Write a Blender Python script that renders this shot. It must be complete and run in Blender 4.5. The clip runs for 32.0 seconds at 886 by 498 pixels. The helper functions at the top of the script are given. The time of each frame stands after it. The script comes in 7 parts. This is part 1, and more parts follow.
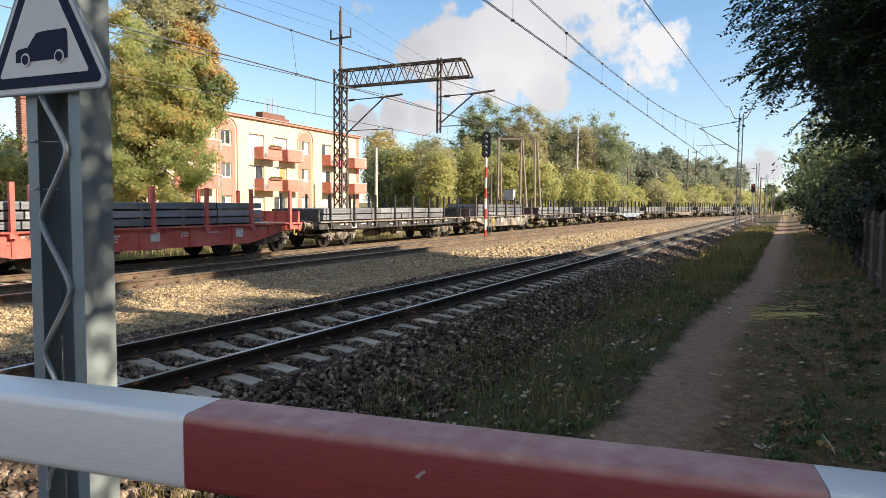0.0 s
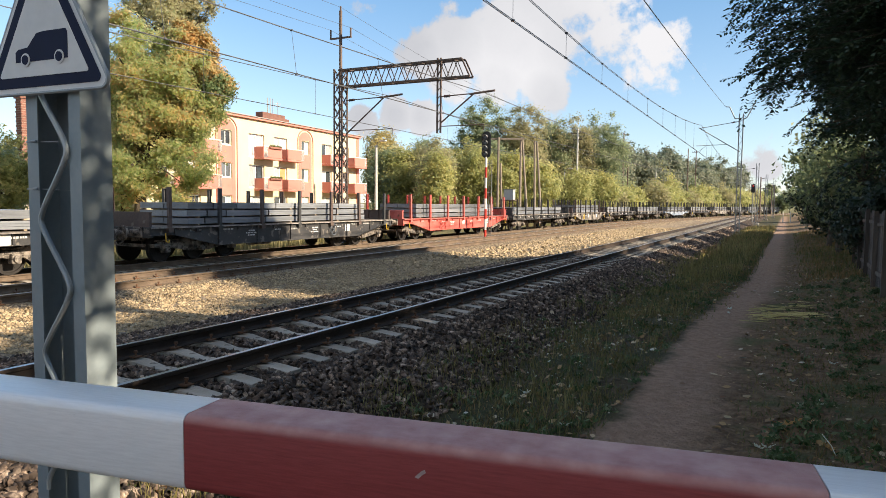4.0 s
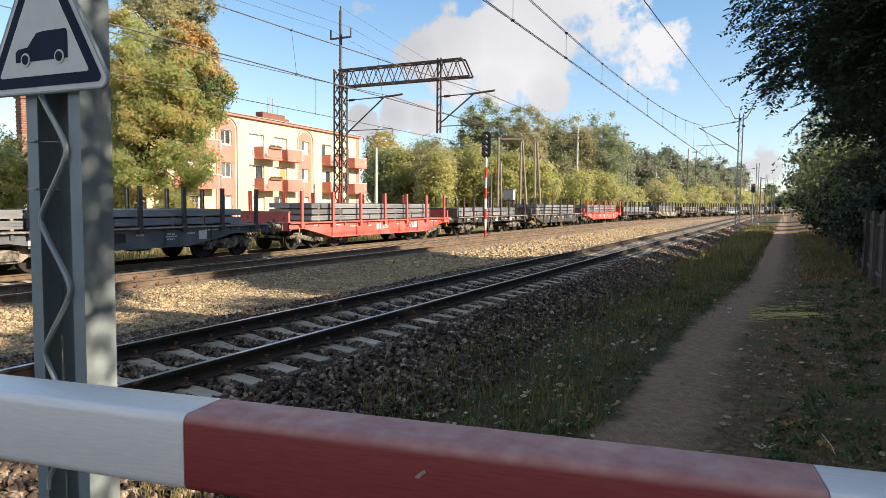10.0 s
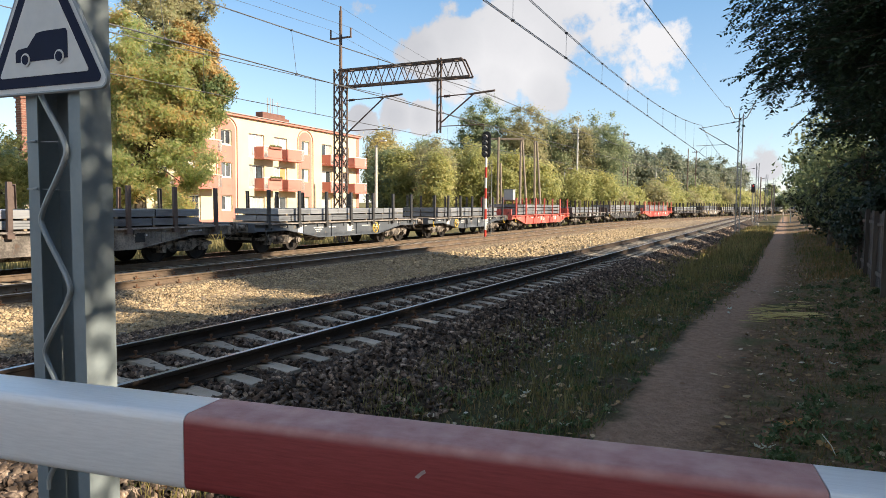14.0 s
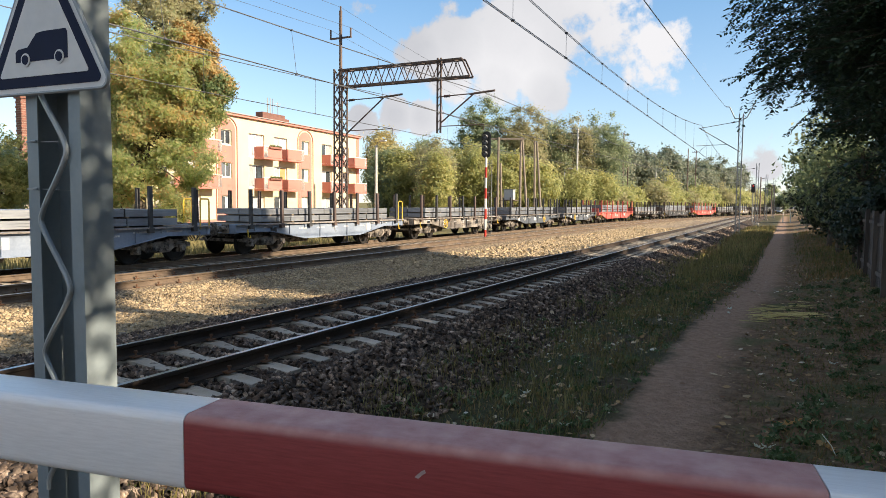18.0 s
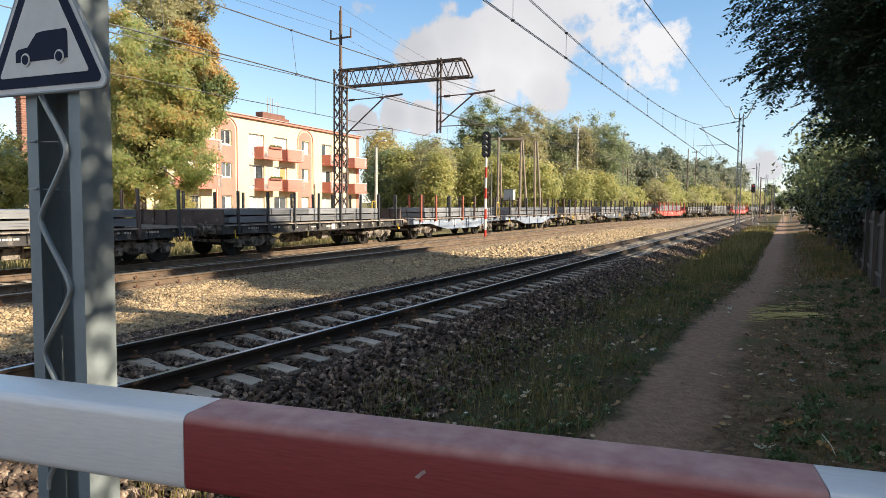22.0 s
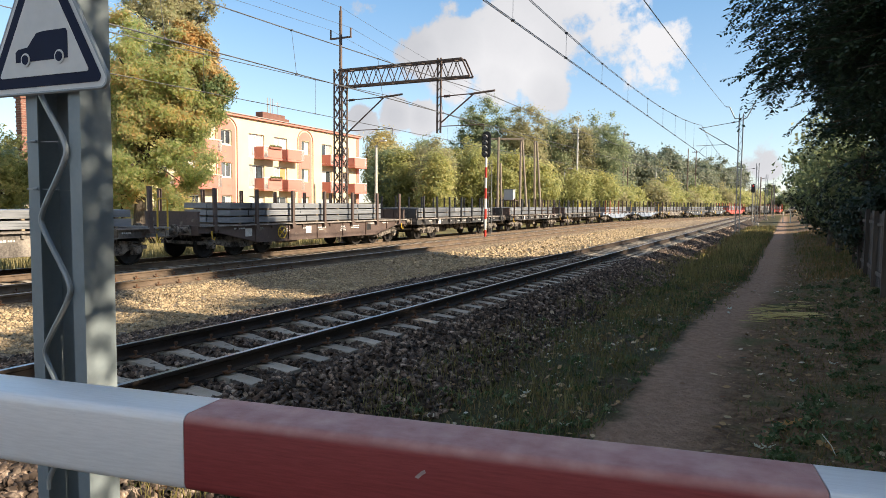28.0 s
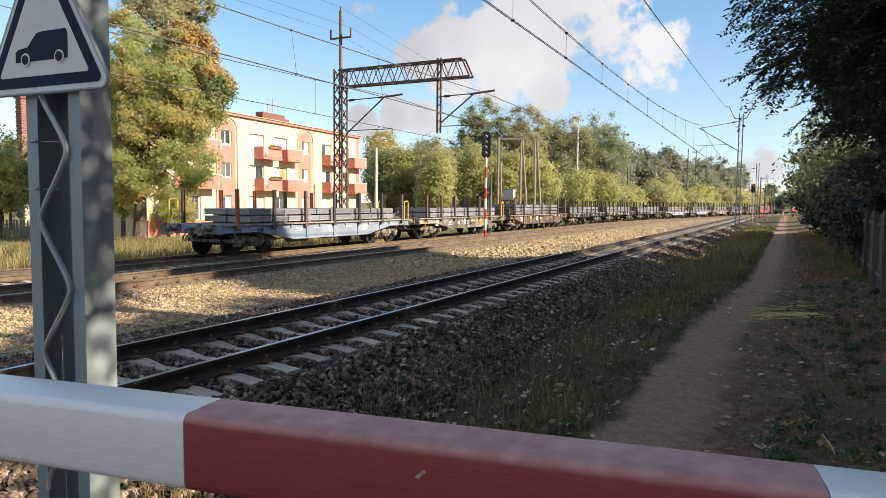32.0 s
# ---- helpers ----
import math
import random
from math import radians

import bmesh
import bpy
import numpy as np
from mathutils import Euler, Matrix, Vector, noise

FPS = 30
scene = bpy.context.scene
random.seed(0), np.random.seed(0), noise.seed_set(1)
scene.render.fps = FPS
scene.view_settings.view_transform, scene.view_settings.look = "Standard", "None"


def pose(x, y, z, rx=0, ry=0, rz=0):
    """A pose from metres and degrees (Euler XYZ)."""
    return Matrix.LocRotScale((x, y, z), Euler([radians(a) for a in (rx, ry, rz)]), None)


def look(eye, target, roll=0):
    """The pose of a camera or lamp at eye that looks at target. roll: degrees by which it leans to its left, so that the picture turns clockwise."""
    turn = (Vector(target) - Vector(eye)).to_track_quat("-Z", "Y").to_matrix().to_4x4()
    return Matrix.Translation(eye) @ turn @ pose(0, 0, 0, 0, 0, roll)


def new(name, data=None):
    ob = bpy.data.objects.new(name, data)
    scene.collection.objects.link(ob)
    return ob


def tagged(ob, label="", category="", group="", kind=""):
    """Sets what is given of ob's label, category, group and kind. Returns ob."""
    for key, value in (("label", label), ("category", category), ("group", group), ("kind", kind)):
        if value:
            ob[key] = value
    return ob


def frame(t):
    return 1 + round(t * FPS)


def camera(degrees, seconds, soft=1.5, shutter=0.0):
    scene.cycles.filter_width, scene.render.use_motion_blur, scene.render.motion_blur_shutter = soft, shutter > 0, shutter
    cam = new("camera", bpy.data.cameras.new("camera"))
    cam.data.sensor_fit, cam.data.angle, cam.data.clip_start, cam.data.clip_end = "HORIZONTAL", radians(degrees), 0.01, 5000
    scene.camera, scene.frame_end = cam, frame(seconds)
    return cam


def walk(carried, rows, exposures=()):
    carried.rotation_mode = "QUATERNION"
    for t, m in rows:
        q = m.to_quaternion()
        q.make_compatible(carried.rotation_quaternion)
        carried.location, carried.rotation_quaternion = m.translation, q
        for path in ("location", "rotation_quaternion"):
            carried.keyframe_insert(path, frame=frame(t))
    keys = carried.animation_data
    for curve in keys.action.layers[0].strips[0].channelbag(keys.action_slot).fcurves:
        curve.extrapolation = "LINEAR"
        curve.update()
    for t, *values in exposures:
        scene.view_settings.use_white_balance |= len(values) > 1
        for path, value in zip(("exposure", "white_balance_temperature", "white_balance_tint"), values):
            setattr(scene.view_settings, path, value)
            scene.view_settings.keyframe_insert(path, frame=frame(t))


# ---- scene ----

# ---- camera ----
STOPS = 1.15
SKY = 0.108
EYE = Vector((0.0, 0.0, 1.732))
YAW, PITCH = 0.470, 0.068
cam = camera(66.4, 32.0, soft=0.85)
AIM = EYE + Vector((-math.sin(YAW) * math.cos(PITCH), math.cos(YAW) * math.cos(PITCH), -math.sin(PITCH)))
STAND = look(EYE, AIM, 0.544)
walk(cam, [(0.0, STAND), (32.0, STAND)], exposures=[(0.0, STOPS, 6560, 13), (32.0, STOPS, 6560, 13)])

# ---- sky, sun ----
SUN_ELEV, SUN_AZ = radians(29.0), radians(4.0)      # azimuth from +X towards +Y
sun_from = Vector((math.cos(SUN_ELEV) * math.cos(SUN_AZ), math.cos(SUN_ELEV) * math.sin(SUN_AZ), math.sin(SUN_ELEV)))
sun = new("sun", bpy.data.lights.new("sun", "SUN"))
sun.data.energy, sun.data.angle, sun.data.color = 4.7, radians(0.6), (1.0, 0.86, 0.65)
sun.matrix_world = look((0, 0, 60), Vector((0, 0, 60)) - sun_from)


def make_sky():
    w = bpy.data.worlds.new("sky")
    scene.world = w
    w.use_nodes = True
    nt = w.node_tree
    N, L = nt.nodes, nt.links
    N.clear()
    out = N.new("ShaderNodeOutputWorld")
    bg = N.new("ShaderNodeBackground")
    sky = N.new("ShaderNodeTexSky")
    sky.sky_type, sky.sun_disc = "NISHITA", False
    sky.altitude = 1200.0
    sky.sun_elevation = SUN_ELEV
    sky.sun_rotation = math.pi / 2 - SUN_AZ
    sky.air_density, sky.dust_density, sky.ozone_density = 1.0, 0.05, 2.8
    tc = N.new("ShaderNodeTexCoord")
    # clouds: soft banks round given directions, broken up by noise
    n1 = N.new("ShaderNodeTexNoise")
    n1.inputs["Scale"].default_value, n1.inputs["Detail"].default_value, n1.inputs["Roughness"].default_value = 9.0, 9.0, 0.62
    L.new(tc.outputs["Generated"], n1.inputs["Vector"])
    n2 = N.new("ShaderNodeTexNoise")
    n2.inputs["Scale"].default_value, n2.inputs["Detail"].default_value = 4.5, 6.0
    L.new(tc.outputs["Generated"], n2.inputs["Vector"])
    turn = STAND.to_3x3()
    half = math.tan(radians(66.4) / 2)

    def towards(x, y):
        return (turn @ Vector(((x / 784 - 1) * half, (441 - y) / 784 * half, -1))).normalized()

    total = None
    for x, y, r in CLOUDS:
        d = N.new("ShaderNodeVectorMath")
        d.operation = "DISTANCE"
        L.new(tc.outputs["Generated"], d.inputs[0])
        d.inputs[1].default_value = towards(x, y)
        m = N.new("ShaderNodeMapRange")
        m.inputs["From Min"].default_value, m.inputs["From Max"].default_value = r / 1198 * 1.35, r / 1198 * 0.25
        L.new(d.outputs["Value"], m.inputs["Value"])
        if total is None:
            total = m.outputs["Result"]
        else:
            a = N.new("ShaderNodeMath")
            a.operation = "MAXIMUM"
            L.new(total, a.inputs[0])
            L.new(m.outputs["Result"], a.inputs[1])
            total = a.outputs["Value"]
    # unseen clouds added to brighten shade, over all but the open blue ahead
    d = N.new("ShaderNodeVectorMath")
    d.operation = "DISTANCE"
    L.new(tc.outputs["Generated"], d.inputs[0])
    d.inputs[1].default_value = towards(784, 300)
    m = N.new("ShaderNodeMapRange")
    m.inputs["From Min"].default_value, m.inputs["From Max"].default_value, m.inputs["To Max"].default_value = 0.78, 1.15, 0.62
    L.new(d.outputs["Value"], m.inputs["Value"])
    a = N.new("ShaderNodeMath")
    a.operation = "MAXIMUM"
    L.new(total, a.inputs[0])
    L.new(m.outputs["Result"], a.inputs[1])
    total = a.outputs["Value"]
    a = N.new("ShaderNodeMath")
    a.operation = "MULTIPLY_ADD"
    L.new(n1.outputs["Fac"], a.inputs[0])
    a.inputs[1].default_value = 3.0
    L.new(total, a.inputs[2])
    mask = N.new("ShaderNodeMapRange")
    mask.interpolation_type = "SMOOTHSTEP"
    mask.inputs["From Min"].default_value, mask.inputs["From Max"].default_value = 1.94, 2.24
    L.new(a.outputs["Value"], mask.inputs["Value"])
    core = N.new("ShaderNodeMapRange")                  # thick hearts are grey, thin rims bright
    core.inputs["From Min"].default_value, core.inputs["From Max"].default_value, core.inputs["To Max"].default_value = 2.3, 3.1, 0.12
    L.new(a.outputs["Value"], core.inputs["Value"])
    lit = N.new("ShaderNodeMath")
    lit.operation = "SUBTRACT"
    L.new(n2.outputs["Fac"], lit.inputs[0])
    L.new(core.outputs["Result"], lit.inputs[1])
    shade = N.new("ShaderNodeMapRange")
    shade.inputs["From Min"].default_value, shade.inputs["From Max"].default_value = 0.40, 0.66
    flank = N.new("ShaderNodeVectorMath")               # the flank towards the sun is the brightest
    flank.operation = "DISTANCE"
    L.new(tc.outputs["Generated"], flank.inputs[0])
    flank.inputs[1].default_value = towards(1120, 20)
    warm = N.new("ShaderNodeMapRange")
    warm.inputs["From Min"].default_value, warm.inputs["From Max"].default_value, warm.inputs["To Min"].default_value, warm.inputs["To Max"].default_value = 0.05, 0.32, 0.20, -0.04
    L.new(flank.outputs["Value"], warm.inputs["Value"])
    both = N.new("ShaderNodeMath")
    L.new(lit.outputs["Value"], both.inputs[0])
    L.new(warm.outputs["Result"], both.inputs[1])
    L.new(both.outputs["Value"], shade.inputs["Value"])
    cc = N.new("ShaderNodeMix")
    cc.data_type = "RGBA"
    L.new(shade.outputs["Result"], cc.inputs[0])
    cc.inputs[6].default_value = (2.45, 2.55, 2.7, 1)
    cc.inputs[7].default_value = (3.75, 3.8, 3.85, 1)
    mix = N.new("ShaderNodeMix")
    mix.data_type = "RGBA"
    L.new(mask.outputs["Result"], mix.inputs[0])
    hsv = N.new("ShaderNodeHueSaturation")
    hsv.inputs["Hue"].default_value = 0.488
    sp = N.new("ShaderNodeSeparateXYZ")
    L.new(tc.outputs["Generated"], sp.inputs[0])
    pale = N.new("ShaderNodeMapRange")                  # the blue fades towards the horizon
    pale.inputs["From Max"].default_value, pale.inputs["To Min"].default_value, pale.inputs["To Max"].default_value = 0.38, 0.74, 1.12
    L.new(sp.outputs["Z"], pale.inputs["Value"])
    L.new(pale.outputs["Result"], hsv.inputs["Saturation"])
    low = N.new("ShaderNodeMapRange")
    low.inputs["From Max"].default_value, low.inputs["To Min"].default_value, low.inputs["To Max"].default_value = 0.42, 0.69, 0.96
    L.new(sp.outputs["Z"], low.inputs["Value"])
    L.new(low.outputs["Result"], hsv.inputs["Value"])
    L.new(sky.outputs["Color"], hsv.inputs["Color"])
    L.new(hsv.outputs["Color"], mix.inputs[6])
    L.new(cc.outputs[2], mix.inputs[7])
    L.new(mix.outputs[2], bg.inputs["Color"])
    bg.inputs["Strength"].default_value = SKY
    L.new(bg.outputs["Background"], out.inputs["Surface"])


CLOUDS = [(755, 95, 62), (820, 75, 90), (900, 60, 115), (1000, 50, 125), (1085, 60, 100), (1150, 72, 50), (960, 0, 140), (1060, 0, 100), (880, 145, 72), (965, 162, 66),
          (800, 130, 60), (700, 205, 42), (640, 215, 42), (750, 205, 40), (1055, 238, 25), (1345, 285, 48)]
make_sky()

# ---- building kit ----


class Geo:
    """Collects simple solids into one mesh."""

    def __init__(self):
        self.v, self.f = [], []

    def add(self, verts, faces):
        b = len(self.v)
        self.v += [tuple(p) for p in verts]
        self.f += [tuple(b + i for i in q) for q in faces]
        return self

    def box(self, c, s, m=None):
        x, y, z = s[0] / 2, s[1] / 2, s[2] / 2
        vs = [Vector((sx * x, sy * y, sz * z)) for sz in (-1, 1) for sy in (-1, 1) for sx in (-1, 1)]
        if m is not None:
            vs = [m @ p for p in vs]
        c = Vector(c)
        return self.add([p + c for p in vs], [(0, 2, 3, 1), (4, 5, 7, 6), (0, 1, 5, 4), (1, 3, 7, 5), (3, 2, 6, 7), (2, 0, 4, 6)])

    def bevel_box(self, c, s, b):
        """A box with its twelve edges cut off by b."""
        bm = bmesh.new()
        bmesh.ops.create_cube(bm, size=1.0)
        bmesh.ops.scale(bm, vec=s, verts=bm.verts)
        bmesh.ops.bevel(bm, geom=list(bm.edges), offset=b, segments=2, affect="EDGES", profile=0.6)
        bmesh.ops.translate(bm, vec=c, verts=bm.verts)
        bm.verts.index_update()
        self.add([v.co[:] for v in bm.verts], [[v.index for v in f.verts] for f in bm.faces])
        bm.free()
        return self

    def tube(self, p0, p1, r, n=10, r1=None, caps=True):
        p0, p1 = Vector(p0), Vector(p1)
        r1 = r if r1 is None else r1
        d = (p1 - p0).normalized()
        a = d.orthogonal().normalized()
        b = d.cross(a)
        vs = []
        for p, q in ((p0, r), (p1, r1)):
            for i in range(n):
                t = 2 * math.pi * i / n
                vs.append(p + q * (math.cos(t) * a + math.sin(t) * b))
        fs = [(i, (i + 1) % n, n + (i + 1) % n, n + i) for i in range(n)]
        if caps:
            fs += [tuple(range(n - 1, -1, -1)), tuple(range(n, 2 * n))]
        return self.add(vs, fs)

    def path(self, pts, r, n=8):
        """A bent round rod through pts."""
        pts = [Vector(p) for p in pts]
        vs, fs = [], []
        a = None
        for k, p in enumerate(pts):
            d = (pts[min(k + 1, len(pts) - 1)] - pts[max(k - 1, 0)]).normalized()
            a = d.orthogonal().normalized() if a is None else (a - d * a.dot(d)).normalized()
            b = d.cross(a)
            for i in range(n):
                t = 2 * math.pi * i / n
                vs.append(p + r * (math.cos(t) * a + math.sin(t) * b))
        for k in range(len(pts) - 1):
            fs += [(k * n + i, k * n + (i + 1) % n, (k + 1) * n + (i + 1) % n, (k + 1) * n + i) for i in range(n)]
        fs += [tuple(range(n - 1, -1, -1)), tuple(range((len(pts) - 1) * n, len(pts) * n))]
        return self.add(vs, fs)

    def beam(self, p0, p1, w, h=None, up=(0, 0, 1)):
        """A square or flat bar from p0 to p1."""
        p0, p1 = Vector(p0), Vector(p1)
        h = w if h is None else h
        d = (p1 - p0).normalized()
        u = Vector(up)
        if abs(d.dot(u)) > 0.98:
            u = Vector((1, 0, 0))
        s = d.cross(u).normalized()
        u = s.cross(d)
        vs = [p + a * s * w / 2 + b * u * h / 2 for p in (p0, p1) for a, b in ((-1, -1), (1, -1), (1, 1), (-1, 1))]
        return self.add(vs, [(3, 2, 1, 0), (4, 5, 6, 7), (0, 1, 5, 4), (1, 2, 6, 5), (2, 3, 7, 6), (3, 0, 4, 7)])

    def prism(self, prof, a, b, place):
        """A profile, points (u, v), drawn out from a to b; place(u, v, w) gives the point."""
        n = len(prof)
        vs = [place(u, v, w) for w in (a, b) for u, v in prof]
        fs = [(i, (i + 1) % n, n + (i + 1) % n, n + i) for i in range(n)] + [tuple(range(n - 1, -1, -1)), tuple(range(n, 2 * n))]
        return self.add(vs, fs)

    def mesh(self, name, smooth=False):
        me = bpy.data.meshes.new(name)
        me.from_pydata(self.v, [], self.f)
        bm = bmesh.new()
        bm.from_mesh(me)
        bmesh.ops.recalc_face_normals(bm, faces=bm.faces)
        bm.to_mesh(me)
        bm.free()
        if smooth:
            me.shade_smooth()
            me.set_sharp_from_angle(angle=radians(40))
        return me


def part(name, geo, material, parent=None, label="", at=None, smooth=False):
    """Links a Geo or a mesh as one object, under a thing or a part; its material sits on the object."""
    me = geo.mesh(name, smooth) if isinstance(geo, Geo) else geo
    if not me.materials:
        me.materials.append(None)
    ob = new(name, me)
    ob.material_slots[0].link = "OBJECT"
    ob.material_slots[0].material = material
    if parent is not None:
        ob.parent = parent
    if at is not None:
        ob.matrix_basis = at if isinstance(at, Matrix) else Matrix.Translation(at)
    return tagged(ob, label) if label else ob


def thing(name, label, category, at=None, group="", kind=""):
    ob = new(name)
    ob.empty_display_size = 0.3
    if at is not None:
        ob.matrix_basis = at if isinstance(at, Matrix) else Matrix.Translation(at)
    return tagged(ob, label, category, group, kind)


MESHES = {}


def once(key, build):
    if key not in MESHES:
        MESHES[key] = build()
    return MESHES[key]


def quick_mesh(name, verts, faces_per, mat, smooth=False):
    """A mesh from a numpy array of corners (n, k, 3), one face of k corners each."""
    n, k = verts.shape[0], verts.shape[1]
    me = bpy.data.meshes.new(name)
    me.vertices.add(n * k)
    me.vertices.foreach_set("co", verts.reshape(-1).astype(np.float32))
    me.loops.add(n * k)
    me.loops.foreach_set("vertex_index", np.arange(n * k, dtype=np.int32))
    me.polygons.add(n)
    me.polygons.foreach_set("loop_start", np.arange(0, n * k, k, dtype=np.int32))
    me.polygons.foreach_set("loop_total", np.full(n, k, dtype=np.int32))
    me.update(calc_edges=True)
    me.materials.append(mat)
    return me


# ---- materials ----


def mat(name, colours, rough=0.6, metal=0.0, grain=40.0, patch=2.0, bump=0.2, bump_size=None, contrast=0.5, each=0.0, island=0.0, streak=None,
        coat=0.0, bump_dist=0.01, rough_var=0.12, spots=None, spec=0.5):
    """A surface of two or three colours broken up at two scales, with relief. each/island: how far single objects or loose pieces differ.
    spots: a colour and share of stains with hard edges."""
    m = bpy.data.materials.new(name)
    m.use_nodes = True
    nt = m.node_tree
    N, L = nt.nodes, nt.links
    bs = N["Principled BSDF"]
    tc = N.new("ShaderNodeTexCoord")
    vec = tc.outputs["Object"]
    if streak:
        mp = N.new("ShaderNodeMapping")
        mp.inputs["Scale"].default_value = streak
        L.new(vec, mp.inputs["Vector"])
        vec = mp.outputs["Vector"]
    big = N.new("ShaderNodeTexNoise")
    big.inputs["Scale"].default_value, big.inputs["Detail"].default_value = patch, 5.0
    fine = N.new("ShaderNodeTexNoise")
    fine.inputs["Scale"].default_value, fine.inputs["Detail"].default_value, fine.inputs["Roughness"].default_value = grain, 6.0, 0.65
    L.new(vec, big.inputs["Vector"])
    L.new(vec, fine.inputs["Vector"])
    ad = N.new("ShaderNodeMath")
    ad.operation = "MULTIPLY_ADD"
    L.new(fine.outputs["Fac"], ad.inputs[0])
    ad.inputs[1].default_value = 0.6
    L.new(big.outputs["Fac"], ad.inputs[2])
    ramp = N.new("ShaderNodeValToRGB")
    ramp.color_ramp.elements[0].position, ramp.color_ramp.elements[1].position = 0.8 - 0.5 * (1 - contrast) , 0.8 + 0.5 * (1 - contrast)
    cs = [(*c, 1) for c in colours]
    ramp.color_ramp.elements[0].color, ramp.color_ramp.elements[1].color = cs[0], cs[-1]
    if len(cs) == 3:
        e = ramp.color_ramp.elements.new(0.8)
        e.color = cs[1]
    L.new(ad.outputs["Value"], ramp.inputs["Fac"])
    col = ramp.outputs["Color"]
    if spots:
        sn = N.new("ShaderNodeTexNoise")
        sn.inputs["Scale"].default_value, sn.inputs["Detail"].default_value = spots[2], 7.0
        L.new(vec, sn.inputs["Vector"])
        sr = N.new("ShaderNodeMapRange")
        sr.inputs["From Min"].default_value, sr.inputs["From Max"].default_value = spots[1], spots[1] + 0.06
        L.new(sn.outputs["Fac"], sr.inputs["Value"])
        mx = N.new("ShaderNodeMix")
        mx.data_type = "RGBA"
        L.new(sr.outputs["Result"], mx.inputs[0])
        L.new(col, mx.inputs[6])
        mx.inputs[7].default_value = (*spots[0], 1)
        col = mx.outputs[2]
    for amount, src in ((each, "ShaderNodeObjectInfo"), (island, "ShaderNodeNewGeometry")):
        if amount:
            info = N.new(src)
            mr = N.new("ShaderNodeMapRange")
            mr.inputs["To Min"].default_value, mr.inputs["To Max"].default_value = 1 - amount, 1 + amount
            L.new(info.outputs["Random" if src.endswith("Info") else "Random Per Island"], mr.inputs["Value"])
            hs = N.new("ShaderNodeHueSaturation")
            L.new(mr.outputs["Result"], hs.inputs["Value"])
            L.new(col, hs.inputs["Color"])
            col = hs.outputs["Color"]
    L.new(col, bs.inputs["Base Color"])
    rr = N.new("ShaderNodeMapRange")
    rr.inputs["To Min"].default_value, rr.inputs["To Max"].default_value = max(0.03, rough - rough_var), min(1, rough + rough_var)
    L.new(fine.outputs["Fac"], rr.inputs["Value"])
    L.new(rr.outputs["Result"], bs.inputs["Roughness"])
    bs.inputs["Metallic"].default_value = metal
    bs.inputs["Coat Weight"].default_value = coat
    bs.inputs["Specular IOR Level"].default_value = spec
    if bump:
        bp = N.new("ShaderNodeBump")
        bp.inputs["Strength"].default_value, bp.inputs["Distance"].default_value = bump, bump_dist
        src = fine
        if bump_size:
            src = N.new("ShaderNodeTexNoise")
            src.inputs["Scale"].default_value, src.inputs["Detail"].default_value = bump_size, 5.0
            L.new(vec, src.inputs["Vector"])
        L.new(src.outputs["Fac"], bp.inputs["Height"])
        L.new(bp.outputs["Normal"], bs.inputs["Normal"])
    return m


def leaf_mat(name, colours, through_light=0.35, rough=0.5, spec=0.35):
    """Leaves: each takes its own colour out of the list, and lets some light through."""
    m = bpy.data.materials.new(name)
    m.use_nodes = True
    nt = m.node_tree
    N, L = nt.nodes, nt.links
    bs = N["Principled BSDF"]
    out = N["Material Output"]
    g = N.new("ShaderNodeNewGeometry")
    big = N.new("ShaderNodeTexNoise")
    big.inputs["Scale"].default_value, big.inputs["Detail"].default_value = 0.35, 3.0
    tc = N.new("ShaderNodeTexCoord")
    L.new(tc.outputs["Object"], big.inputs["Vector"])
    ad = N.new("ShaderNodeMath")
    ad.operation = "MULTIPLY_ADD"
    L.new(big.outputs["Fac"], ad.inputs[0])
    ad.inputs[1].default_value = 1.5
    m2 = N.new("ShaderNodeMath")
    m2.operation = "MULTIPLY_ADD"
    L.new(g.outputs["Random Per Island"], m2.inputs[0])
    m2.inputs[1].default_value, m2.inputs[2].default_value = 0.75, -0.62
    L.new(m2.outputs["Value"], ad.inputs[2])
    ramp = N.new("ShaderNodeValToRGB")
    els = ramp.color_ramp.elements
    for i, c in enumerate(colours):
        p = i / (len(colours) - 1)
        if i == 0:
            e = els[0]
        elif i == len(colours) - 1:
            e = els[1] if len(els) == 2 else els[len(els) - 1]
        else:
            e = els.new(p)
        e.position, e.color = p, (*c, 1)
    L.new(ad.outputs["Value"], ramp.inputs["Fac"])
    L.new(ramp.outputs["Color"], bs.inputs["Base Color"])
    bs.inputs["Roughness"].default_value = rough
    bs.inputs["Specular IOR Level"].default_value = spec
    tr = N.new("ShaderNodeBsdfTranslucent")
    L.new(ramp.outputs["Color"], tr.inputs["Color"])
    mx = N.new("ShaderNodeMixShader")
    mx.inputs[0].default_value = through_light
    L.new(bs.outputs[0], mx.inputs[1])
    L.new(tr.outputs[0], mx.inputs[2])
    L.new(mx.outputs[0], out.inputs["Surface"])
    return m


